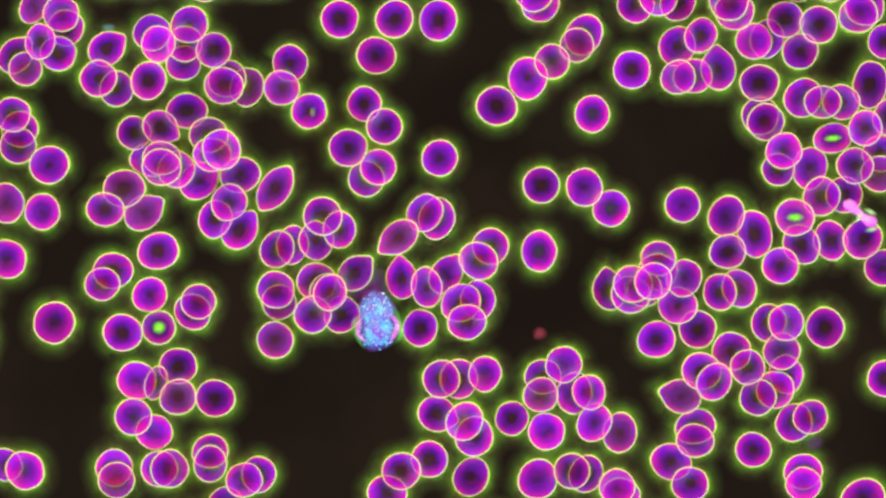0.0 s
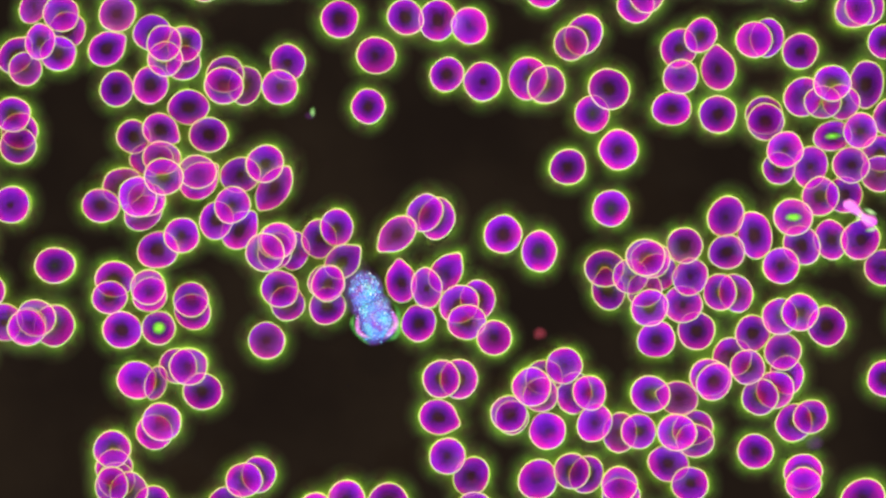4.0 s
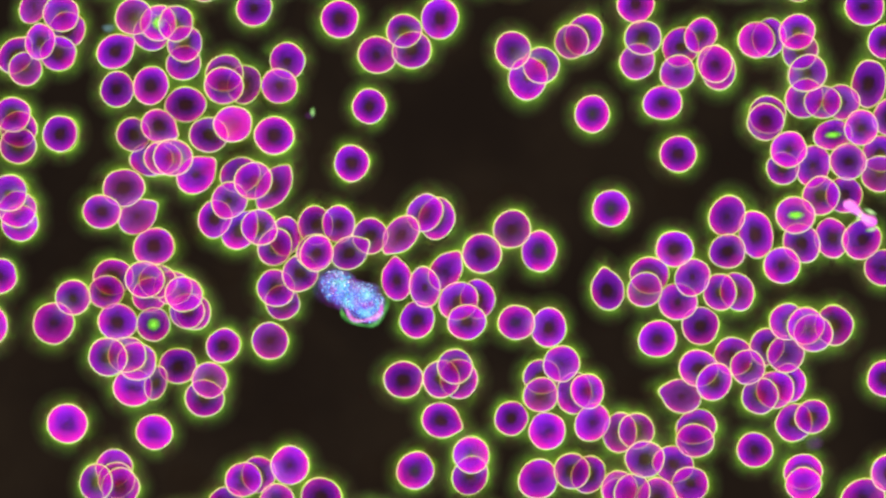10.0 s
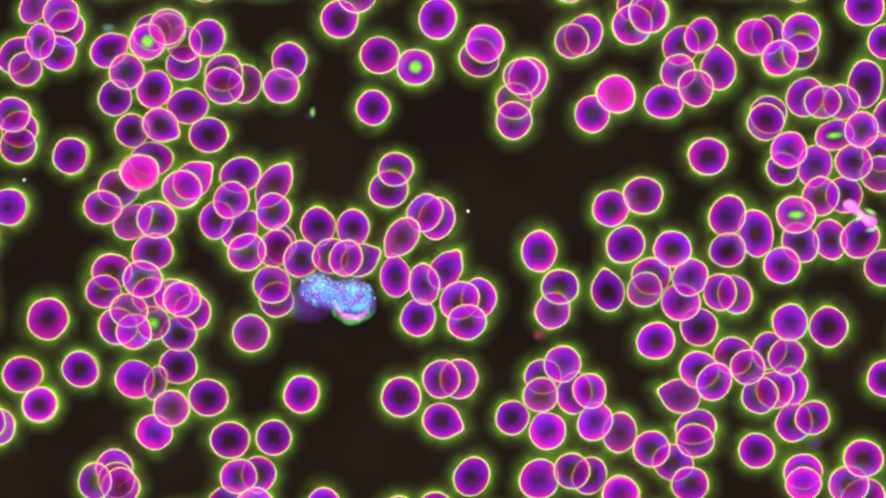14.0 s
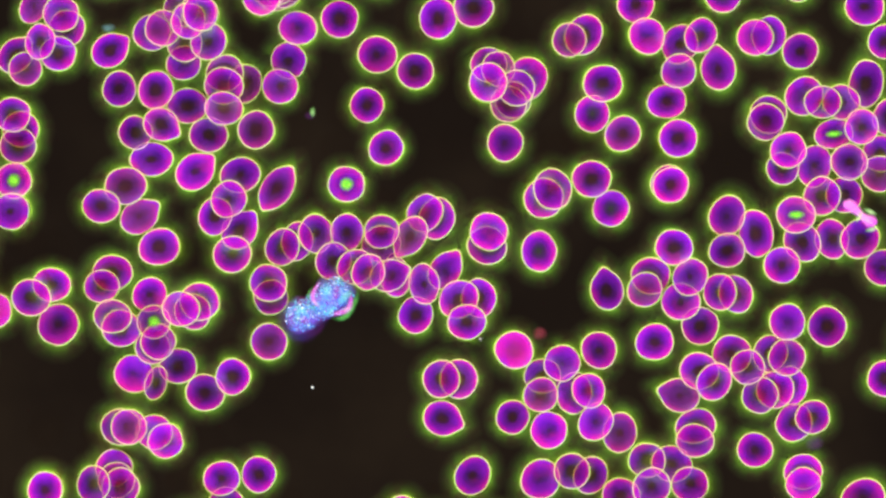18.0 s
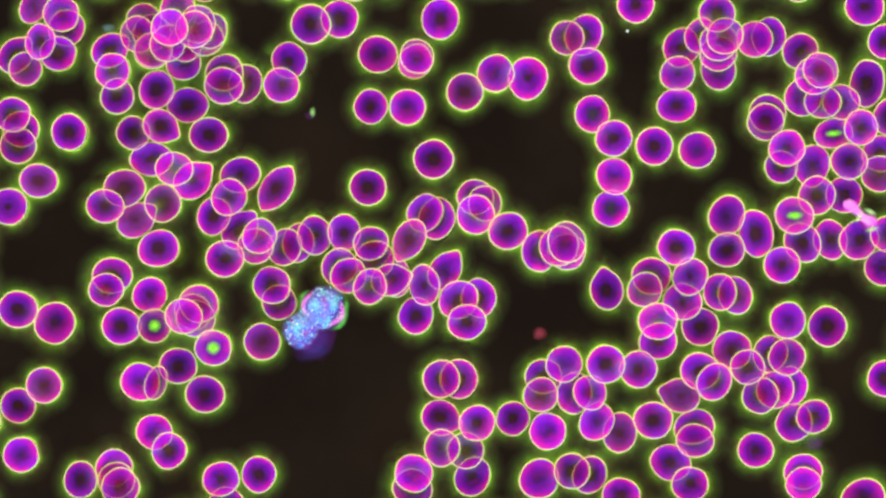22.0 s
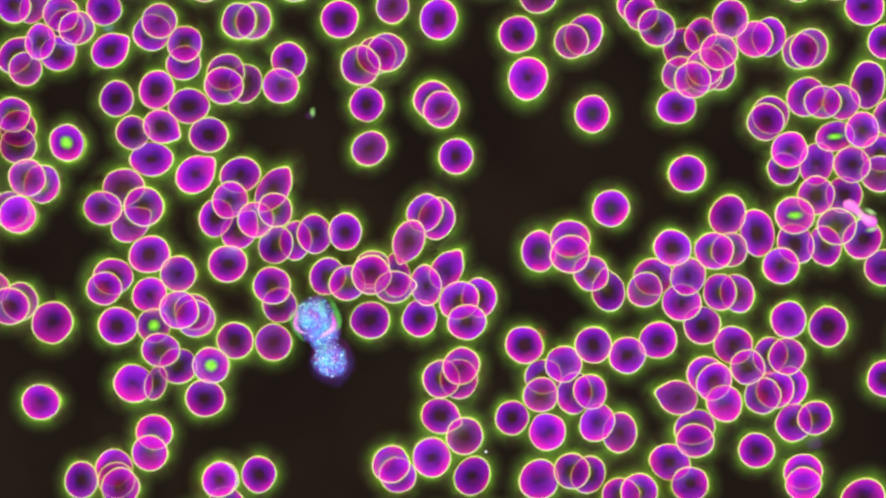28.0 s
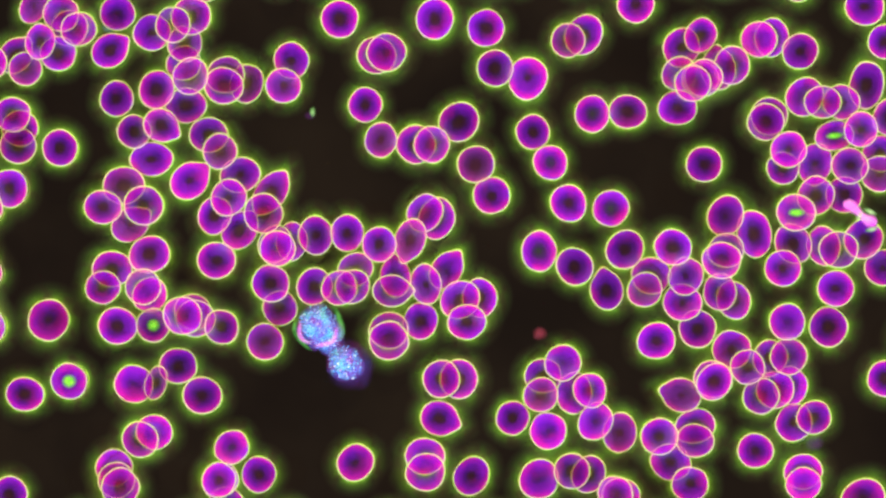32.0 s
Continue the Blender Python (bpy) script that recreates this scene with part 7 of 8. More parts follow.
    drift(40, 36.3, 35.8, 120, 0.078, "o", [(0, 879, 188), (0.5, 893, 266), (1, 888, 364), (1.5, 914, 531), (2, 838, 750), (2.5, 724, 838), (3, 710, 858), (3.5, 701, 871), (3.8, 693, 882), (32, -182, 1876)])
    drift(40, 31.8, 29.3, 30, 0.152, "o", [(0, 183, -1033), (27.9, 693, 6), (28.5, 706, 38), (29, 726, 74), (29.5, 734, 112), (30, 724, 147), (30.5, 715, 175), (31, 712, 193), (31.5, 697, 214), (32, 674, 248)])
    drift(-40, 33.9, 33.4, 0, 0.152, "o", [(0, 1715, -1820), (27.3, 973, -59), (28.2, 947, 4), (29, 930, 50), (29.5, 914, 78), (30, 887, 109), (30.5, 865, 155), (31, 864, 201), (32, 842, 291)])
    drift(0, 33, 32, 20, 0.448, "o", [(0, 1813, -480), (7.2, 1528, -64), (8.4, 1472, 19), (8.7, 1463, 36), (9, 1455, 46), (9.5, 1422, 57), (10.5, 1409, 57), (11.5, 1410, 61), (12, 1404, 67), (12.8, 1390, 88), (16.2, 1323, 150), (17, 1245, 250), (18, 1187, 328), (18.5, 1164, 374), (19, 1126, 421), (19.5, 1086, 458), (20, 1011, 453), (20.5, 972, 551), (21, 940, 612), (21.5, 890, 678), (22, 844, 749), (22.5, 841, 792), (23, 792, 810), (23.5, 758, 848), (23.8, 742, 865), (24.1, 732, 879), (32, 553, 1206)])
    drift(40, 35.6, 35.1, 0, 0.152, "o", [(0, 1813, 521), (8, 1617, 773), (11, 1556, 850), (12, 1539, 850), (13, 1534, 850), (13.5, 1519, 850), (14, 1502, 859), (14.5, 1493, 870), (17.5, 1417, 931), (32, 963, 1292)])
    drift(40, 36.3, 35.3, 30, 0.152, "o", [(0, 329, -1525), (21.1, 535, -62), (21.7, 544, 5), (22, 550, 43), (22.5, 579, 104), (23, 567, 185), (23.5, 519, 237), (24, 458, 248), (24.5, 416, 244), (25.5, 372, 274), (27.5, 257, 366), (30.5, 251, 364), (32, 254, 364)])
    drift(-40, 37.1, 34.1, 120, 0.522, "o", [(0, 392, 265), (0.5, 328, 283), (1, 277, 322), (1.5, 259, 329), (2, 251, 340), (3.5, 251, 342), (5.5, 204, 383), (6, 204, 387), (6.5, 201, 400), (7, 188, 403), (7.5, 184, 406), (8, 147, 432), (8.5, 90, 467), (9, 44, 510), (9.5, 9, 542), (10.7, -56, 630), (32, -933, 1835)])
    drift(0, 32.5, 31, 0, 0.226, "o", [(0, 1165, 458), (0.5, 1155, 464), (1, 1136, 482), (1.5, 1124, 498), (3, 1130, 538), (3.5, 1130, 545), (4.42, 1130, 932), (32, 1130, 932)])
    drift(0, 32.5, 31, 0, 0.226, "o", [(0, 877, 932), (7.91, 877, 932), (8.7, 877, 599), (9, 858, 622), (9.5, 812, 645), (10, 805, 649), (10.5, 776, 657), (10.6, 750, 655), (11, 710, 692), (11.5, 678, 709), (12, 643, 706), (12.5, 609, 720), (13.5, 533, 760), (14, 484, 775), (14.5, 429, 782), (16.5, 170, 779), (17, 139, 804), (18, 80, 867), (19.5, -38, 942), (32, -779, 1407)])
    drift(0, 36, 33, 0, 0.078, "o", [(0, 1344, 147), (0.3, 1274, 216), (0.5, 1250, 257), (1.5, 1196, 413), (2, 1191, 433), (2.5, 1173, 444), (3, 1156, 446), (3.5, 1115, 453), (3.8, 1093, 464), (5.2, 880, 586), (5.5, 862, 612), (6, 832, 631), (6.5, 824, 643), (8, 815, 651), (8.5, 802, 657), (9, 778, 660), (9.1, 747, 654), (9.5, 736, 660), (10, 714, 672), (10.5, 684, 694), (11, 648, 734), (11.5, 616, 746), (12, 585, 749), (13, 511, 776), (13.5, 470, 781), (14, 407, 779), (14.5, 322, 805), (16.5, 233, 792), (17, 214, 761), (17.5, 213, 756), (18.5, 214, 756), (19, 170, 752), (19.5, 122, 766), (20, 87, 792), (20.5, 49, 824), (21.7, -60, 903), (32, -650, 1318)])
    drift(0, 36, 33, 0, 0.744, "o", [(0, 1290, 4), (0.1, 1286, 12), (0.5, 1271, 66), (1.5, 1242, 116), (2, 1225, 201), (2.5, 1185, 271), (3, 1156, 322), (3.5, 1138, 380), (3.8, 1121, 412), (4.2, 1164, 482), (4.9, 1164, 482), (5.2, 1104, 460), (5.5, 1089, 473), (6, 1073, 492), (6.5, 1063, 499), (7, 1054, 521), (7.5, 1066, 550), (8, 1090, 594), (8.5, 1119, 657), (9, 1147, 714), (9.5, 1156, 772), (10, 1141, 813), (10.5, 1128, 839), (11, 1132, 873), (32, 1066, 2310)])
    drift(40, 33.9, 32.4, 60, 0.078, "o", [(0, 174, 139), (0.2, 161, 165), (0.5, 144, 219), (1, 101, 300), (1.5, 74, 368), (2, 18, 435), (2.5, 35, 423), (3, 6, 462), (3.5, 52, 534), (3.8, 52, 562), (4.1, 46, 584), (4.7, 28, 622), (5, 15, 641), (6.2, -53, 722), (32, -1219, 2101)])
    drift(-40, 34.9, 34.4, 150, 0.522, "o", [(0, 945, -13), (0.5, 926, 26), (1, 900, 58), (1.5, 858, 101), (2, 838, 181), (2.5, 842, 244), (3, 844, 299), (3.5, 854, 361), (4.48, 854, -50), (32, 854, -50)])
    drift(-40, 34.9, 34.4, 150, 0.522, "o", [(0, 819, 932), (6.1, 819, 932), (6.5, 819, 781), (7, 735, 789), (7.5, 684, 787), (8, 645, 786), (8.5, 602, 790), (9, 567, 805), (9.5, 536, 816), (10, 513, 824), (12, 493, 858), (13, 475, 877), (32, -349, 1392)])
    drift(-20, 32.1, 29.1, 60, 0.892, "o", [(0, 855, -137), (2.5, 822, 29), (3.7, 796, 112), (4.6, 782, 170), (5.2, 767, 204), (5.5, 750, 220), (6, 712, 260), (7, 626, 308), (8, 492, 377), (8.5, 466, 394), (8.6, 458, 403), (8.7, 449, 429), (9, 415, 492), (9.5, 412, 565), (10, 395, 612), (10.5, 352, 617), (11, 300, 617), (11.5, 262, 623), (12, 219, 632), (12.5, 181, 646), (13, 158, 668), (13.5, 116, 691), (14.5, 28, 741), (14.8, 5, 756), (32, -1023, 1347)])
    drift(-40, 33.1, 30.6, 60, 1.188, "o", [(0, 280, 78), (0.5, 248, 115), (1, 224, 127), (1.5, 156, 202), (2, 107, 328), (2.5, 40, 424), (3, 11, 466), (3.9, -52, 567), (32, -1084, 2242)])
    drift(0, 35.4, 34.9, 150, 0.374, "o", [(0, 1165, -6), (0.2, 1151, 18), (0.5, 1135, 64), (1, 1102, 164), (1.5, 1112, 233), (2.5, 1024, 343), (3, 1018, 458), (3.5, 986, 590), (5.5, 787, 808), (6, 736, 836), (6.5, 694, 845), (7, 658, 850), (8, 605, 854), (8.8, 557, 880), (32, -802, 1727)])
    drift(40, 32.2, 30.7, 30, 0.596, "o", [(0, 977, 109), (0.5, 985, 133), (1, 974, 172), (1.5, 948, 231), (2, 936, 283), (2.5, 928, 348), (3, 905, 429), (5.5, 801, 782), (6, 747, 805), (6.5, 698, 813), (7, 663, 818), (7.5, 636, 818), (8, 602, 822), (8.5, 571, 838), (9, 547, 856), (9.8, 502, 881), (32, -631, 1621)])
    drift(20, 33.1, 30.1, 0, 0.004, "o", [(0, 372, 799), (0.5, 329, 836), (1, 311, 861), (1.5, 306, 861), (2, 296, 862), (3, 282, 874), (32, -931, 1558)])
    drift(0, 32.5, 29.5, 60, 0.078, "o", [(0, 858, 662), (0.5, 825, 747), (1, 758, 795), (1.5, 712, 790), (2, 655, 793), (2.5, 591, 821), (3, 545, 873), (4.2, 439, 948), (32, -1145, 2079)])
    drift(40, 35.4, 34.9, 90, 0.152, "o", [(0, 839, 773), (0.5, 781, 822), (1, 730, 838), (1.5, 707, 850), (2, 691, 865), (3.3, 644, 879), (6.6, 474, 933), (32, -633, 1747)])
    drift(0, 31.8, 30.8, 90, 0.152, "c", [(0, 2886, -1271), (28.1, 1332, -65), (29, 1228, 17), (29.5, 1126, 103), (30, 1078, 148), (30.5, 1043, 161), (31, 1015, 187), (31.5, 992, 231), (32, 974, 288)])
    drift(-20, 33.9, 32.9, 0, 0.522, "o", [(0, 1931, -1794), (26.3, 1320, -57), (27.5, 1288, 40), (28, 1272, 92), (28.5, 1277, 107), (28.9, 1277, -50), (32, 1277, -50)])
    drift(40, 35.2, 33.7, 150, 0.374, "o", [(0, 1544, -50), (11.6, 1544, -50), (12, 1544, 17), (12.5, 1544, 24), (13, 1459, 31), (13.5, 1436, 54), (14, 1418, 58), (14.5, 1407, 64), (17, 1256, 165), (17.5, 1236, 196), (18, 1200, 245), (18.5, 1171, 283), (19, 1152, 325), (19.5, 1147, 372), (20, 1119, 423), (21, 1030, 505), (21.5, 1044, 583), (22, 1072, 645), (22.5, 1093, 684), (23, 1106, 715), (23.5, 1121, 727), (24, 1136, 755), (24.5, 1127, 807), (25, 1135, 856), (25.9, 1137, 936), (32, 1149, 1363)])
    drift(0, 34.1, 33.6, 0, 0.596, "o", [(0, 1449, 44), (0.5, 1452, 132), (1, 1439, 146), (1.5, 1438, 147), (2, 1430, 150), (2.5, 1407, 155), (2.6, 1400, 158), (5.5, 1156, 329), (6, 1136, 397), (6.5, 1075, 442), (7, 991, 514), (7.5, 995, 591), (8, 983, 596), (8.5, 906, 634), (9, 815, 784), (9.5, 726, 851), (10.1, 652, 942), (32, -316, 2131)])
    drift(0, 32.5, 31, 0, 0.226, "o", [(0, 378, 89), (1, 357, 132), (1.5, 351, 146), (2, 344, 150), (2.5, 320, 142), (5.8, 254, 81), (6.1, 227, 104), (6.5, 161, 142), (7, 119, 198), (7.5, 106, 257), (8, 77, 312), (8.3, 61, 341), (8.7, -50, 341), (32, -50, 341)])
    drift(0, 32.5, 31, 0, 0.226, "o", [(0, 311, -50), (11.1, 311, -50), (11.5, 311, 49), (12.5, 302, 50), (13.5, 299, 50), (14, 297, 55), (14.8, 283, 71), (15.1, 327, 78), (16.9, 327, 78), (17.2, 350, 28), (18, 320, 17), (18.5, 303, 20), (19, 279, 20), (19.5, 266, 18), (20, 273, 17), (20.5, 274, 26), (21, 274, 37), (21.5, 262, 44), (22, 254, 37), (22.5, 259, 21), (23, 259, 32), (23.5, 262, 31), (24.5, 257, 28), (25, 259, 26), (25.5, 262, 24), (27.5, 289, 35), (28.5, 268, 44), (29, 257, 60), (29.5, 254, 78), (29.8, 250, 83), (30.1, 241, 92), (30.5, 241, -50), (32, 241, -50)])
    drift(40, 32.9, 32.4, 150, 0.3, "o", [(0, 778, 280), (0.5, 772, 322), (1, 795, 335), (1.5, 825, 409), (2, 845, 467), (2.5, 870, 616), (5.5, 658, 838), (6.5, 597, 851), (7.3, 549, 871), (32, -894, 1802)])
    drift(20, 33.5, 32, 0, 0.152, "o", [(0, 315, 703), (0.5, 283, 726), (1, 202, 736), (1.5, 130, 756), (2, 67, 798), (2.5, 9, 845), (3.1, -60, 896), (32, -1699, 2082)])
    drift(-20, 34.3, 32.8, 30, 0.078, "o", [(0, 236, 738), (0.5, 210, 746), (1, 141, 763), (1.5, 78, 798), (2, 14, 842), (2.5, 14, 845), (3.4, -57, 896), (32, -1692, 2051)])
    drift(40, 35.4, 32.9, 60, 0.3, "o", [(0, 822, 746), (0.5, 766, 789), (1, 697, 815), (1.5, 666, 838), (2, 649, 854), (2.5, 632, 865), (3.1, 603, 881), (32, -950, 1731)])
    drift(0, 33, 31, 0, 0.226, "o", [(0, -50, 131), (4.8, -50, 131), (5.2, 33, 131), (5.5, 31, 136), (6.5, 37, 156), (7, 35, 158), (7.5, 21, 159), (9.5, -48, 174), (32, -921, 395)])
    drift(20, 33.4, 30.9, 120, 0.078, "o", [(0, 297, -1068), (26.2, 39, -52), (28, 23, 9), (28.5, 24, 18), (29, 24, 34), (30, 18, 50), (32, -19, 109)])
    drift(-20, 32.1, 31.1, 60, 0.152, "o", [(0, 384, -2083), (28.9, 545, -66), (29.5, 551, 17), (30, 568, 90), (30.5, 559, 181), (31, 505, 236), (31.5, 442, 251), (32, 389, 268)])
    drift(20, 36.9, 35.4, 30, 0.078, "o", [(0, 1362, -1999), (28.6, 869, -59), (29.5, 850, 14), (30, 844, 57), (30.5, 822, 98), (31, 808, 139), (31.5, 802, 178), (32, 812, 216)])
    drift(40, 34.5, 32, 60, 0.226, "o", [(0, 2072, -1872), (28.9, 1187, -53), (29.5, 1152, 24), (30, 1127, 87), (30.5, 1110, 182), (31, 1090, 260), (31.5, 1040, 296), (32, 1006, 360)])
    drift(0, 34, 32, 0, 0.3, "o", [(0, -50, 335), (7.3, -50, 335), (7.7, 83, 335), (8.5, 52, 364), (10, 35, 395), (10.5, 21, 407), (11.1, 5, 432), (32, -709, 1402)])
    drift(0, 32.5, 31, 90, 0.226, "c", [(0, 255, -50), (11.3, 255, -50), (11.7, 255, 61), (12, 248, 72), (12.5, 246, 89), (13, 228, 115), (13.5, 224, 127), (14, 224, 127), (14.5, 178, 150), (14.98, 178, -50), (32, 178, -50)])
    drift(0, 33, 31, 90, 0.744, "o", [(0, 785, -678), (18.4, 497, -2), (19.5, 475, 41), (20, 458, 58), (20.5, 440, 64), (21.8, 371, 56), (27.7, 443, 33), (28, 423, 37), (28.5, 363, 49), (29.5, 342, 46), (30.5, 326, 43), (31, 314, 44), (32, 306, 44)])
    drift(0, 36, 33, 0, 0.522, "o", [(0, 1299, -50), (11.46, 1299, -50), (11.9, 1299, 134), (12.5, 1253, 196), (13, 1200, 253), (14, 1138, 346), (14.5, 1113, 416), (14.8, 1091, 449), (15.95, 1091, 932), (32, 1091, 932)])
    drift(0, 36, 33, 0, 0.522, "o", [(0, 1618, 443), (26.22, 1618, 443), (27, 1290, 443), (27.5, 1263, 442), (28.5, 1269, 450), (29.5, 1285, 462), (30, 1285, 462), (30.5, 1279, 461), (32, 1277, 461)])
    drift(0, 33, 31.8, 70, 0.67, "o", [(0, 680, 224), (0.5, 629, 259), (1, 580, 318), (1.5, 534, 349), (2, 466, 404), (2.1, 461, 409), (2.4, 433, 435), (3.55, -50, 435), (32, -50, 435)])
    drift(0, 33, 31.8, 70, 0.67, "o", [(0, 491, -50), (22.73, 491, -50), (23.9, 491, 440), (24.2, 481, 384), (25, 435, 430), (25.2, 418, 436), (27.5, 329, 441), (28, 315, 485), (28.5, 297, 495), (29, 262, 496), (29.5, 254, 498), (30.5, 251, 499), (31.5, 254, 502), (32, 253, 508)])
    drift(0, 33.5, 32.3, 90, 0.3, "o", [(0, 958, 328), (0.5, 956, 415), (1, 940, 429), (1.5, 936, 436), (2.5, 940, 462), (2.9, 943, 486), (3.5, 929, 596), (5.1, 853, 932), (32, 853, 932)])
    drift(0, 33.5, 32.3, 90, 0.3, "o", [(0, 910, -50), (12.45, 910, -50), (13, 910, 179), (16.5, 910, 179), (17, 903, 179), (17.5, 900, 182), (18.5, 900, 198), (19, 890, 237), (19.5, 874, 294), (20, 865, 384), (20.5, 900, 530), (21, 870, 640), (21.5, 858, 730), (22, 824, 798), (22.5, 782, 825), (23, 756, 873), (23.5, 755, 850), (24.1, 743, 873), (32, 625, 1187)])
    drift(40, 34.2, 33.7, 120, 0.374, "o", [(0, -50, 239), (0.8, -50, 239), (1.2, 108, 239), (1.5, 93, 279), (2, 24, 325), (2.5, 49, 430), (3, 20, 472), (3.5, 54, 539), (3.8, 51, 566), (4.7, 26, 626), (5, 12, 645), (6.2, -57, 726), (32, -1233, 2096)])
    drift(0, 35, 34, 0, 0.374, "o", [(0, -50, 425), (0.51, -50, 425), (1.2, 241, 425), (1.5, 216, 435), (2, 172, 436), (2.5, 127, 493), (3, 124, 518), (3.5, 135, 548), (3.8, 138, 563), (4.25, -50, 563), (32, -50, 563)])
    drift(0, 35, 34, 0, 0.374, "o", [(0, -50, 521), (6.56, -50, 521), (7.5, 346, 521), (8, 344, 533), (9, 335, 531), (9.92, -50, 531), (32, -50, 531)])
    drift(0, 35, 34, 0, 0.374, "o", [(0, 357, 932), (15.57, 357, 932), (16.5, 357, 542), (17.43, 357, 932), (32, 357, 932)])
    drift(0, 35, 34, 0, 0.374, "o", [(0, 346, 932), (21.12, 346, 932), (22, 346, 564), (32, 346, 564)])
    drift(0, 34, 31, 0, 0.522, "o", [(0, 529, -103), (0.6, 534, -61), (1.2, 543, 12), (1.5, 547, 54), (2, 577, 126), (2.5, 548, 217), (3, 447, 262), (3.5, 389, 286), (5.5, 285, 369), (6, 291, 404), (6.5, 308, 433), (7, 317, 455), (7.5, 312, 478), (8, 300, 493), (9, 277, 495), (9.5, 279, 498), (13, 279, 498), (14.5, 210, 568), (16.5, 224, 551), (17.5, 210, 554), (18, 199, 560), (18.5, 185, 570), (19, 175, 583), (19.5, 165, 605), (20, 136, 645), (20.5, 84, 671), (21, 38, 691), (21.3, 14, 706), (22.5, -61, 772), (32, -560, 1212)])
    drift(-40, 36.4, 35.4, 150, 0.226, "o", [(0, 1335, -67), (0.3, 1322, -50), (1.2, 1273, 17), (1.5, 1243, 37), (2, 1182, 48), (2.5, 1107, 109), (3, 1089, 161), (3.5, 1102, 217), (5.5, 1028, 436), (6, 1014, 525), (6.5, 1049, 583), (7, 1087, 625), (8, 1144, 727), (8.5, 1165, 778), (9, 1159, 812), (9.5, 1158, 842), (9.8, 1160, 865), (10.7, 1177, 944), (32, 1505, 2398)])
    drift(0, 33, 31.8, 70, 0.448, "o", [(0, 1398, -50), (0.8, 1398, -50), (1.2, 1398, 85), (1.5, 1370, 115), (2, 1338, 146), (2.5, 1269, 254), (3, 1242, 329), (3.5, 1220, 412), (3.8, 1211, 446), (5.2, 1223, 247), (6, 1178, 329), (6.5, 1158, 380), (7, 1116, 430), (7.5, 1055, 469), (8, 1038, 565), (8.5, 1069, 642), (9, 1098, 703), (9.5, 1118, 736), (10, 1126, 763), (10.5, 1121, 787), (11, 1102, 812), (11.5, 1098, 832), (12, 1101, 839), (12.5, 1113, 851), (13, 1130, 877), (32, 1566, 1801)])
    drift(0, 36, 33, 10, 0.226, "c", [(0, -50, 470), (3.6, -50, 470), (4, 97, 470), (4.6, 66, 516), (4.9, 56, 536), (5.2, 51, 552), (5.5, 50, 567), (6, 57, 576), (6.5, 67, 606), (7, 50, 655), (7.5, 6, 691), (8.7, -64, 778), (32, -1086, 2050)])
    drift(40, 36, 34.5, 150, 0.374, "o", [(0, 1983, -1088), (27, 585, -52), (29.7, 422, 5), (30, 407, 11), (30.5, 394, 18), (31, 368, 32), (31.5, 352, 35), (32, 338, 29)])
    drift(0, 36, 33, 0, 0.374, "o", [(0, 1406, -50), (11.8, 1406, -50), (12.2, 1406, 96), (12.5, 1380, 115), (13, 1367, 130), (13.5, 1288, 196), (14, 1253, 277), (14.5, 1214, 326), (14.8, 1196, 360), (15.1, 1180, 388), (16.2, 1134, 234), (17, 1101, 285), (18, 1047, 317), (18.5, 1029, 349), (19, 1035, 404), (19.5, 1021, 446), (20, 1003, 513), (20.5, 1024, 583), (21, 1070, 626), (21.5, 1115, 678), (22, 1156, 744), (22.5, 1161, 782), (23, 1147, 822), (23.5, 1155, 795), (24, 1152, 836), (24.3, 1155, 850), (24.6, 1162, 872), (25.5, 1185, 949), (32, 1314, 1385)])
    drift(40, 35.9, 33.4, 150, 0.3, "o", [(0, 847, 462), (0.5, 897, 510), (1, 868, 666), (1.5, 824, 786), (2, 763, 845), (2.2, 747, 873), (2.8, 696, 935), (32, -601, 2514)])
    drift(0, 32.5, 31, 0, 0.374, "o", [(0, -50, 349), (0.64, -50, 349), (1.5, 310, 349), (1.8, 320, 377), (2, 331, 404), (2.5, 349, 442), (3, 314, 498), (3.5, 283, 501), (3.8, 268, 512), (5.2, 239, 453), (5.5, 216, 455), (6, 179, 441), (6.5, 144, 466), (7, 127, 510), (7.5, 130, 513), (8, 129, 511), (10.5, 129, 534), (11, 132, 540), (12, 146, 573), (12.5, 179, 648), (13, 156, 669), (14, 70, 717), (14.5, 26, 744), (14.8, 4, 757), (32, -961, 1231)])
    drift(0, 34, 32, 0, 0.152, "o", [(0, 1390, 35), (0.5, 1400, 57), (1, 1396, 64), (1.5, 1386, 87), (2, 1368, 110), (2.4, 1368, -50), (32, 1368, -50)])
    drift(0, 34, 32, 0, 0.152, "o", [(0, 1339, -50), (8, 1339, -50), (8.4, 1339, 71), (8.8, 1295, 141), (9.25, 1295, -50), (32, 1295, -50)])
    drift(0, 34, 32, 0, 0.152, "o", [(0, 1200, -50), (9.23, 1200, -50), (10, 1200, 273), (10.5, 1170, 325), (11, 1147, 383), (11.5, 1090, 446), (12, 1026, 513), (12.5, 1069, 608), (13, 1119, 680), (13.5, 1158, 749), (14, 1153, 795), (14.5, 1150, 833), (14.8, 1152, 859), (15.7, 1170, 939), (32, 1428, 2050)])
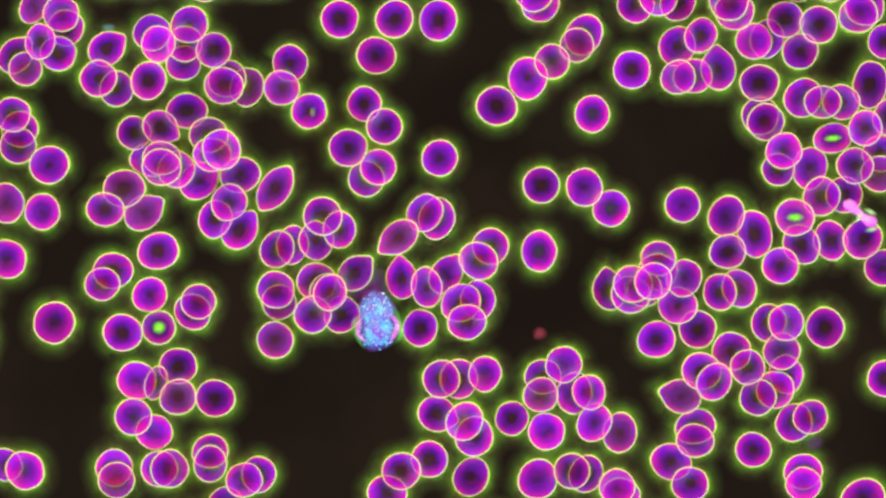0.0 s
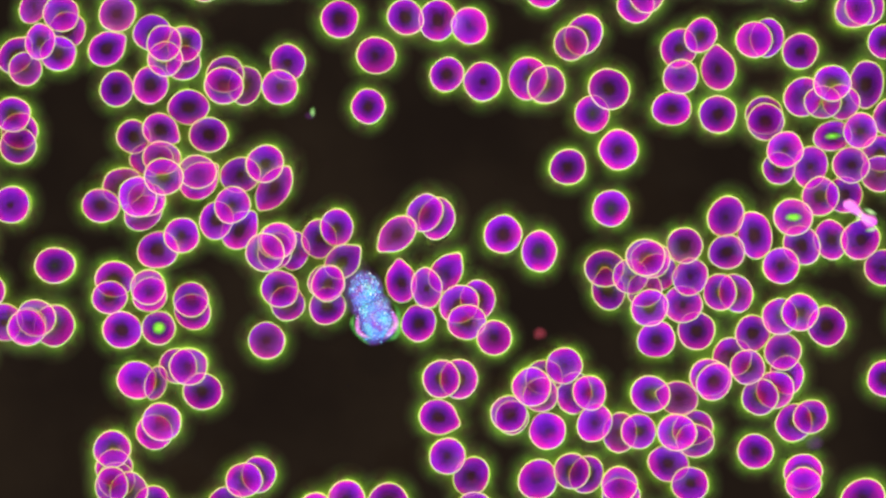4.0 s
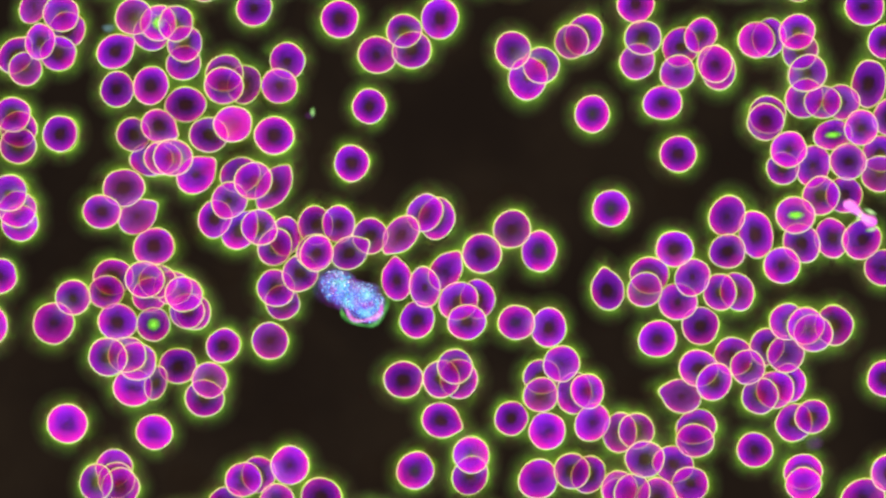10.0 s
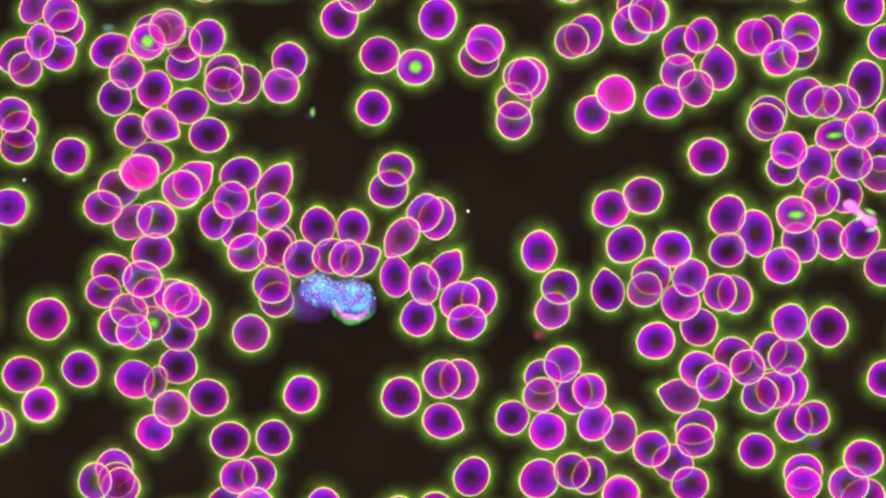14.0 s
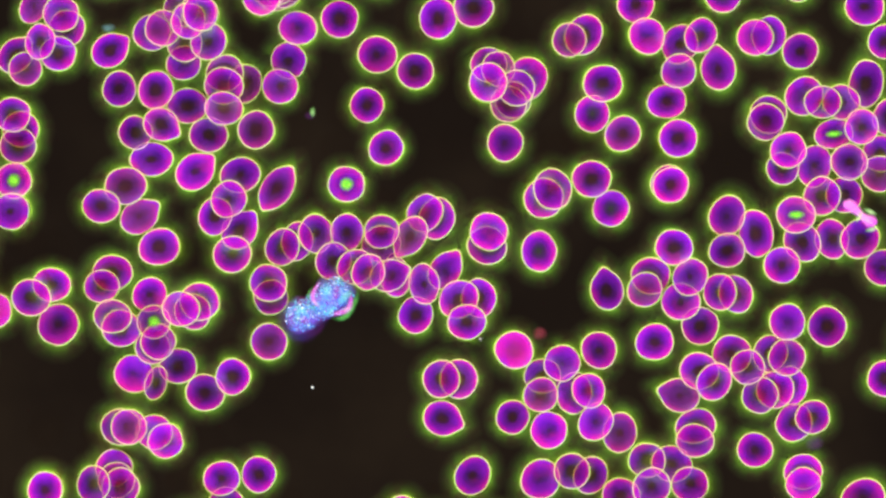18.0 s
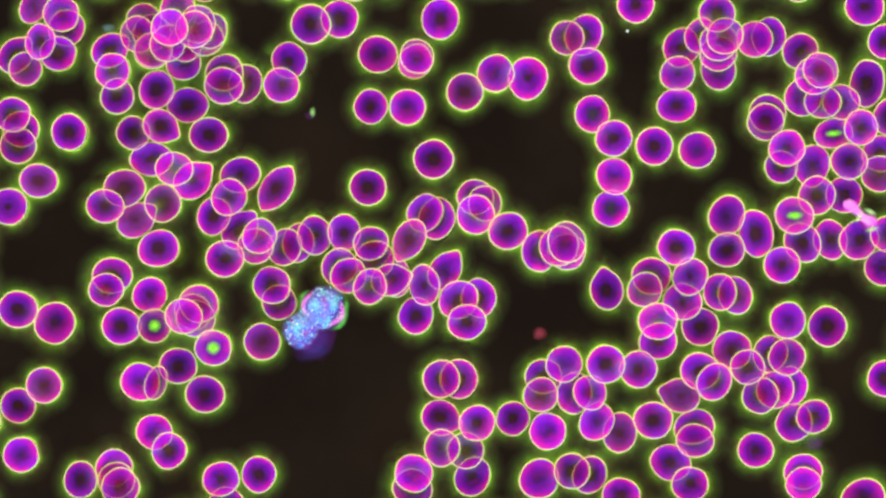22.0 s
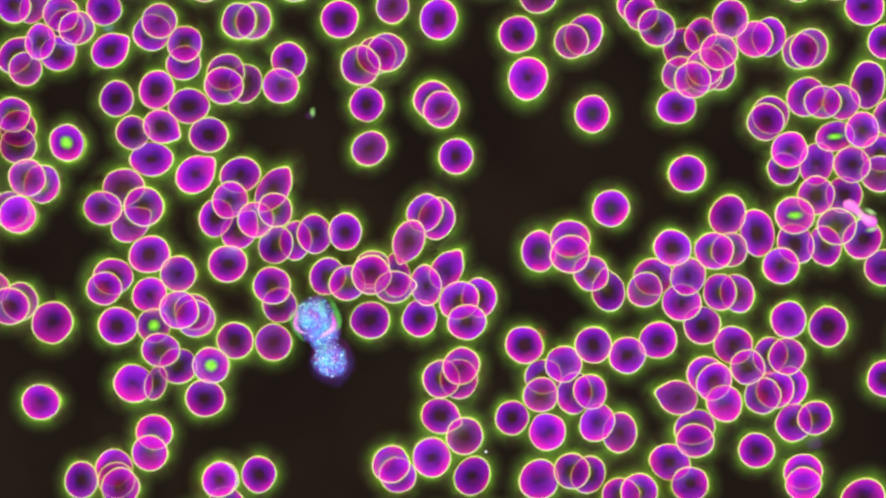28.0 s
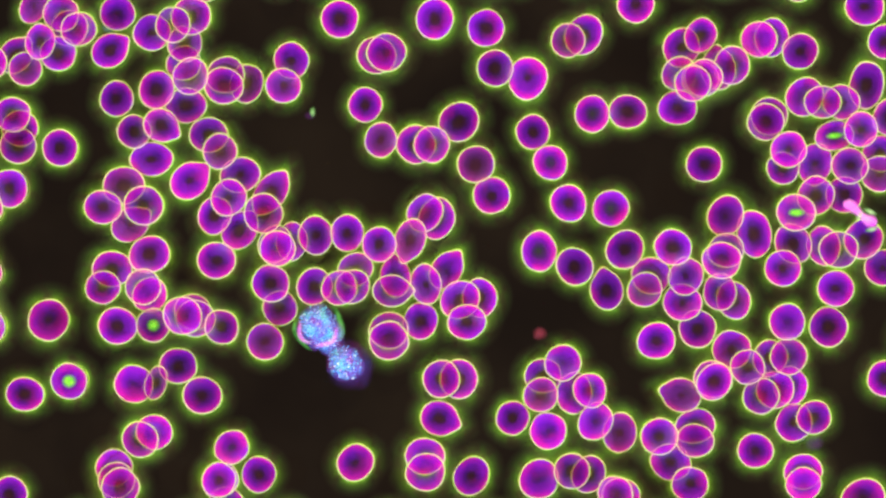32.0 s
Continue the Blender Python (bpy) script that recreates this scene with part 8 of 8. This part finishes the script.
    drift(0, 33, 31, 90, 1.04, "o", [(0, 344, -50), (1.5, 344, -50), (1.9, 344, 48), (2, 335, 48), (2.5, 282, 66), (3, 288, 67), (3.5, 285, 80), (5.5, 320, 55), (7, 315, 52), (7.5, 305, 58), (8, 299, 60), (9.6, 142, 182), (10, 106, 237), (10.5, 48, 311), (11, 21, 311), (11.3, 2, 327), (32, -1029, 1262)])
    drift(0, 35, 34, 0, 0.374, "o", [(0, 1120, 503), (0.5, 1136, 571), (1, 1142, 590), (1.5, 1147, 596), (2.3, 1158, 618), (6.32, 1237, 932), (32, 1237, 932)])
    drift(40, 34.8, 33.8, 0, 0.3, "o", [(0, 1090, -53), (1.7, 1017, 5), (2.5, 986, 43), (3, 966, 86), (3.5, 974, 119), (5.5, 916, 210), (6, 911, 208), (7, 919, 211), (7.5, 913, 211), (8, 917, 216), (8.5, 917, 254), (9, 917, 300), (10, 906, 406), (10.5, 911, 416), (11.5, 913, 416), (12, 919, 516), (12.5, 877, 660), (13, 822, 789), (13.5, 744, 848), (13.8, 718, 888), (14.4, 675, 954), (32, 3, 1987)])
    drift(-20, 35, 34, 120, 0.3, "f", [(0, 1896, -608), (11.8, 1273, -65), (12.7, 1181, 16), (13, 1155, 52), (13.5, 1098, 135), (14, 1090, 167), (14.5, 1098, 205), (16.5, 998, 397), (17, 1003, 447), (17.5, 965, 531), (18, 910, 620), (18.5, 859, 717), (19, 824, 782), (19.5, 760, 819), (20, 738, 850), (20.5, 729, 874), (32, 352, 1502)])
    drift(0, 33.6, 30.6, 120, 0.966, "g", [(0, 998, -760), (21.3, 521, -54), (23.1, 485, 0), (23.7, 466, 18), (24, 447, 24), (24.5, 409, 38), (25.5, 317, 48), (27.5, 135, 214), (28, 118, 253), (28.5, 118, 302), (29, 107, 374), (29.5, 75, 423), (30.5, 20, 469), (30.8, 7, 487), (32, -21, 577)])
    drift(40, 33.1, 32.6, 150, 0.152, "o", [(0, 1127, -1446), (23.7, 844, 6), (24.5, 832, 48), (25.5, 832, 74), (27.5, 786, 176), (28, 781, 194), (29, 775, 205), (29.5, 767, 213), (30.5, 750, 245), (31, 753, 254), (32, 764, 256)])
    drift(0, 36, 34, 60, 0.3, "o", [(0, 2183, -1490), (22.5, 1503, -69), (23.7, 1463, 19), (24, 1462, 40), (24.5, 1475, 66), (25, 1481, 104), (25.5, 1462, 121), (25.8, 1457, 135), (27.2, 1445, 63), (27.5, 1432, 81), (28, 1432, 86), (28.5, 1363, 130), (29, 1282, 208), (29.5, 1251, 254), (30, 1230, 285), (30.5, 1214, 312), (31, 1194, 355), (31.5, 1161, 387), (32, 1106, 442)])
    drift(40, 35.3, 34.8, 30, 0.152, "o", [(0, 87, 292), (0.5, 35, 320), (1, 17, 361), (1.5, 15, 364), (1.8, 10, 381), (2.4, 0, 420), (32, -715, 2117)])
    drift(40, 35, 33.5, 0, 0.448, "o", [(0, 616, 262), (0.5, 567, 317), (1, 493, 381), (1.5, 450, 438), (1.7, 416, 487), (2, 407, 538), (2.5, 384, 611), (3, 360, 637), (3.5, 344, 640), (5.5, 312, 707), (6, 296, 721), (6.5, 256, 726), (7, 204, 730), (7.5, 142, 736), (8, 90, 755), (8.5, 41, 786), (8.8, 16, 795), (32, -1543, 1250)])
    drift(20, 34.9, 32.4, 120, 0.226, "o", [(0, 1034, 332), (0.5, 1023, 469), (1, 1072, 643), (1.5, 1148, 779), (1.8, 1168, 844), (2.1, 1180, 887), (2.7, 1202, 966), (32, 1749, 2943)])
    drift(0, 36.4, 33.9, 0, 0.078, "o", [(0, 205, -879), (23.1, 699, 4), (23.7, 704, 23), (24, 701, 29), (24.5, 717, 58), (25, 672, 35), (25.5, 665, 44), (27.5, 684, 90), (28, 684, 93), (32, 684, 93)])
    drift(-20, 33.5, 32.5, 30, 0.078, "o", [(0, 1998, -1891), (29.9, 992, -55), (30.8, 951, 18), (31, 942, 40), (32, 876, 121)])
    drift(0, 32.5, 32, 0, 0.152, "o", [(0, 497, -123), (0.9, 509, -61), (1.5, 524, 15), (2, 560, 87), (2.5, 560, 179), (2.8, 557, 223), (3.45, 557, -50), (32, 557, -50)])
    drift(0, 32.5, 32, 0, 0.152, "o", [(0, 756, -50), (4.37, 756, -50), (5.2, 756, 300), (5.5, 743, 309), (6, 714, 322), (6.5, 694, 342), (7.5, 652, 371), (8, 652, 384), (9, 655, 397), (10, 655, 418), (11, 660, 442), (11.5, 668, 453), (12, 681, 472), (12.5, 680, 513), (12.8, 684, 533), (13.75, 684, 932), (32, 684, 932)])
    drift(0, 32.5, 32, 0, 0.152, "o", [(0, 302, 932), (15.71, 302, 932), (16.5, 302, 602), (18, 280, 605), (18.5, 273, 609), (19.5, 257, 609), (20, 225, 617), (20.5, 178, 646), (20.8, 153, 657), (21.2, 240, 666), (21.83, 240, 932), (32, 240, 932)])
    drift(0, 32.5, 32, 0, 0.152, "o", [(0, 206, 932), (28.5, 206, 932), (28.9, 206, 850), (29.2, 188, 854), (30.5, 168, 845), (31, 124, 836), (31.5, 66, 858), (32, 17, 875)])
    drift(0, 33, 31, 90, 0.522, "o", [(0, 404, -50), (19.8, 404, -50), (20.2, 404, 19), (21, 363, 18), (21.5, 325, 15), (24.5, 294, 60), (25, 265, 90), (25.5, 222, 104), (25.8, 203, 116), (26.2, 203, -50), (32, 203, -50)])
    drift(0, 34.6, 34.1, 30, 0.152, "o", [(0, 710, 834), (0.5, 658, 850), (1, 606, 858), (1.3, 581, 865), (3.1, 466, 936), (32, -1237, 2028)])
    drift(0, 34, 32, 0, 0.152, "o", [(0, 1911, -420), (19.5, 1619, 303), (25.3, 1541, 489), (25.7, 1618, 489), (32, 1618, 489)])
    drift(0, 34, 32, 0, 0.152, "o", [(0, 1618, 476), (28.5, 1618, 476), (29.2, 1323, 476), (29.5, 1334, 485), (30, 1340, 502), (30.5, 1367, 521), (31, 1395, 518), (31.5, 1446, 514), (32, 1479, 511)])
    drift(-20, 33.4, 30.4, 150, 0.078, "o", [(0, 877, 932), (0.73, 877, 932), (1.2, 877, 734), (1.5, 870, 775), (2, 865, 845), (2.3, 860, 879), (2.9, 853, 932), (32, 572, 2949)])
    drift(0, 32.5, 32, 60, 0.078, "o", [(0, 75, 375), (0.5, 37, 426), (0.8, 18, 450), (2.6, -56, 576), (32, -1075, 2364)])
    drift(0, 33, 30.5, 90, 0.448, "o", [(0, 372, 821), (0.5, 331, 859), (3.5, 202, 859), (8.5, 184, 861), (9.5, 173, 854), (10, 170, 854), (12, 172, 856), (13, 168, 856), (14.5, 168, 851), (16.5, 172, 865), (17.5, 167, 859), (19.5, 161, 838), (20, 155, 821), (20.5, 153, 813), (21.5, 144, 838), (22.5, 142, 853), (23, 141, 851), (23.5, 141, 834), (24, 144, 834), (24.5, 144, 842), (28, 144, 850), (28.5, 144, 841), (29, 147, 825), (29.5, 133, 825), (30, 119, 833), (30.5, 103, 834), (31, 52, 848), (31.3, 28, 859), (32, -38, 899)])
    drift(0, 33.5, 32.3, 90, 0.226, "o", [(0, 868, 436), (0.5, 934, 498), (0.8, 956, 536), (1.4, 942, 646), (3, 866, 932), (32, 866, 932)])
    drift(0, 33.5, 32.3, 90, 0.226, "o", [(0, 906, -50), (16.97, 906, -50), (17.5, 906, 173), (18.5, 910, 181), (19, 902, 211), (19.5, 887, 266), (20, 876, 355), (20.6, 870, 432), (21.75, 870, -50), (32, 870, -50)])
    drift(0, 33.5, 32.5, 30, 0.078, "o", [(0, 760, 813), (0.5, 715, 848), (0.8, 694, 866), (1.1, 678, 879), (32, -683, 1892)])
    drift(0, 33, 31, 90, 1.114, "o", [(0, 408, -50), (8.3, 408, -50), (8.7, 408, 30), (9.5, 354, 38), (12.5, 173, 144), (13, 155, 181), (13.5, 150, 216), (14, 124, 276), (14.5, 78, 352), (14.8, 58, 386), (15.1, 41, 418), (15.4, 26, 442), (16, 2, 483), (17.8, -52, 617), (32, -422, 1540)])
    drift(-20, 35.6, 34.1, 120, 0.078, "o", [(0, 44, 833), (1, -52, 898), (32, -1849, 2114)])
    drift(0, 34.9, 31.9, 60, 0.226, "o", [(0, 840, 940), (25.6, 840, 940), (27.5, 816, 648), (28.5, 816, 649), (29, 812, 652), (30, 793, 660), (30.3, 772, 662), (30.5, 735, 677), (31, 698, 746), (31.5, 668, 792), (32, 629, 819)])
    drift(0, 33.8, 30.8, 30, 0.078, "o", [(0, 432, 850), (13, 430, 848), (14.5, 415, 842), (16.5, 393, 846), (32, 390, 849)])
    drift(40, 31.2, 28.2, 150, 0.004, "o", [(0, 10, 823), (3, -60, 860), (32, -400, 1100)])
    drift(20, 34.1, 31.1, 60, 0.004, "o", [(0, 1200, 5), (1.2, 1190, -60), (32, 1180, -500)])
    drift(40, 35.4, 32.4, 0, 0.004, "o", [(0, 685, 873), (0.8, 650, 940), (32, 400, 1400)])
    drift(0, 32.5, 31.5, 30, 0.522, "o", [(0, 547, 197), (0.5, 520, 240), (1.2, 470, 330), (1.5, 445, 415), (1.8, 431, 442), (5.2, 281, 407), (6.5, 274, 446), (7.5, 279, 456), (8, 277, 459), (9, 262, 459), (9.3, 254, 462), (9.6, 200, 489), (10.2, -50, 489), (32, -50, 489)])
    drift(0, 32.5, 31.5, 30, 0.522, "o", [(0, -50, 581), (13.07, -50, 581), (13.7, 213, 581), (16.5, 296, 776), (19, 282, 781), (19.5, 236, 766), (20, 222, 753), (20.5, 182, 747), (21, 133, 758), (21.5, 81, 782), (22.3, 12, 820), (23.2, -73, 875), (32, -588, 1212)])
    drift(0, 36.1, 33.6, 90, 0.004, "o", [(0, 10, 360), (2, -60, 372), (32, -400, 420)])
    drift(0, 35.8, 34.8, 0, 0.004, "o", [(0, 12, 459), (1.5, -60, 480), (32, -300, 800)])
    drift(0, 33.8, 33.3, 120, 0.004, "o", [(0, 1000, -900), (30.8, 893, -40), (32, 860, 50)])
    # the white cell's lobes crawl past one another
    def lobe(ob, z, rows):
        home = spot(600, 560, 0.0).translation
        walk(ob, [(t, Matrix.Translation(-home) @ spot(x, y, z, turn)) for t, x, y, turn in rows])

    front = [(0, 668, 580, 80), (3, 666, 572, 85), (7, 659, 553, 105), (10, 643, 535, 135), (14, 625, 528, 165),
                            (17, 597, 520, 200), (19, 583, 531, 215), (21, 577, 533, 225), (22, 572, 545, 235), (24, 562, 541, 250),
                            (25.5, 562, 547, 255), (27.5, 557, 563, 265), (30, 560, 570, 270), (32, 563, 579, 275)]
    lobe(front_lobe, 0.30, front)
    lobe(rear_lobe, 0.27, [(0, 665, 548, 80), (3, 650, 520, 85), (7, 628, 508, 105), (10, 598, 508, 135), (14, 563, 513, 165),
                           (17, 541, 550, 205), (19, 533, 563, 220), (21, 532, 576, 235), (22, 533, 584, 245), (24, 553, 597, 265),
                           (25.5, 570, 609, 280), (27.5, 583, 630, 290), (29, 588, 643, 295), (30, 597, 644, 300), (32, 611, 642, 310)])
    lobe(neck_lobe, 0.22, [(0, 666, 552, 0), (3, 658, 545, 0), (7, 645, 530, 10), (10, 620, 522, 20), (14, 594, 521, 30), (17, 569, 536, 40),
                           (19, 558, 548, 50), (21, 555, 556, 60), (24, 560, 569, 70), (25.5, 565, 577, 80), (27.5, 571, 590, 90), (30, 575, 592, 100), (32, 580, 595, 110)])
    lobe(veil, 0.10, [(0, 652, 514, 80), (7, 612, 505, 105), (10, 590, 503, 140), (13, 556, 522, 165), (17, 533, 560, 205),
                      (20, 540, 578, 220), (22, 554, 596, 245), (24, 562, 606, 265), (28, 588, 638, 290), (30, 609, 645, 300), (32, 620, 645, 310)])
    def hug(ob, z, turns):
        # keeps to the front lobe's rim, on the side it faces
        rows = []
        for t, turn in turns:
            at = next(i for i in range(len(front) - 1) if front[i][0] <= t <= front[i + 1][0])
            (t0, x0, y0, _), (t1, x1, y1, _) = front[at], front[at + 1]
            f = (t - t0) / (t1 - t0)
            rows.append((t, x0 + f * (x1 - x0), y0 + f * (y1 - y0), turn))
        lobe(ob, z, rows)

    hug(pink_margins[0], 0.52, [(0, 0), (3, -10), (7, -30), (10, -45), (14, -80), (17, -55), (19, -40), (22, -30), (24, -5), (27.5, -25), (30, -45), (32, -50)])
    hug(pink_margins[1], 0.50, [(0, 190), (3, 200), (7, 225), (10, 235), (14, 240), (17, 200), (19, 165), (22, 165), (24, 170), (27.5, 190), (30, 205), (32, 205)])
    hug(green_fringes[0], 0.30, [(0, 8), (3, -5), (7, -22), (10, -40), (14, -78), (17, -50), (19, -30), (22, -20), (24, -5), (27.5, 12), (30, 5), (32, 5)])
    hug(green_fringes[1], 0.30, [(0, 192), (3, 204), (7, 222), (10, 235), (14, 245), (17, 220), (19, 190), (22, 175), (24, 178), (27.5, 195), (30, 208), (32, 208)])

    # dust carried past by the plasma
    for ob, rows in zip(dust, (
            [(0, 520, -200), (9, 330, -30), (11, 210, 120), (13, 102, 256), (15, -20, 380), (32, -900, 1200)],
            [(0, 860, -900), (10, 866, -20), (12, 797, 193), (13, 838, 315), (16, 800, 420), (18, 850, 600), (21, 690, 910), (32, 300, 1500)],
            [(0, 780, -30), (14.2, 780, -30), (16.5, 645, 612), (17, 612, 638), (18, 553, 686), (19, 500, 742), (21, 420, 900), (32, 100, 1400)],
            [(0, 1244, 664), (5, 1250, 662), (8, 1246, 668), (14, 1248, 664), (22, 1245, 668), (32, 1247, 665)],
            [(0, 1110, -1500), (20, 1130, -30), (24, 1060, 240), (26, 980, 560), (28, 860, 800), (29, 820, 900), (32, 700, 1200)])):
        walk(ob, [(t, spot(x, y, 0.03)) for t, x, y in rows])


motions()
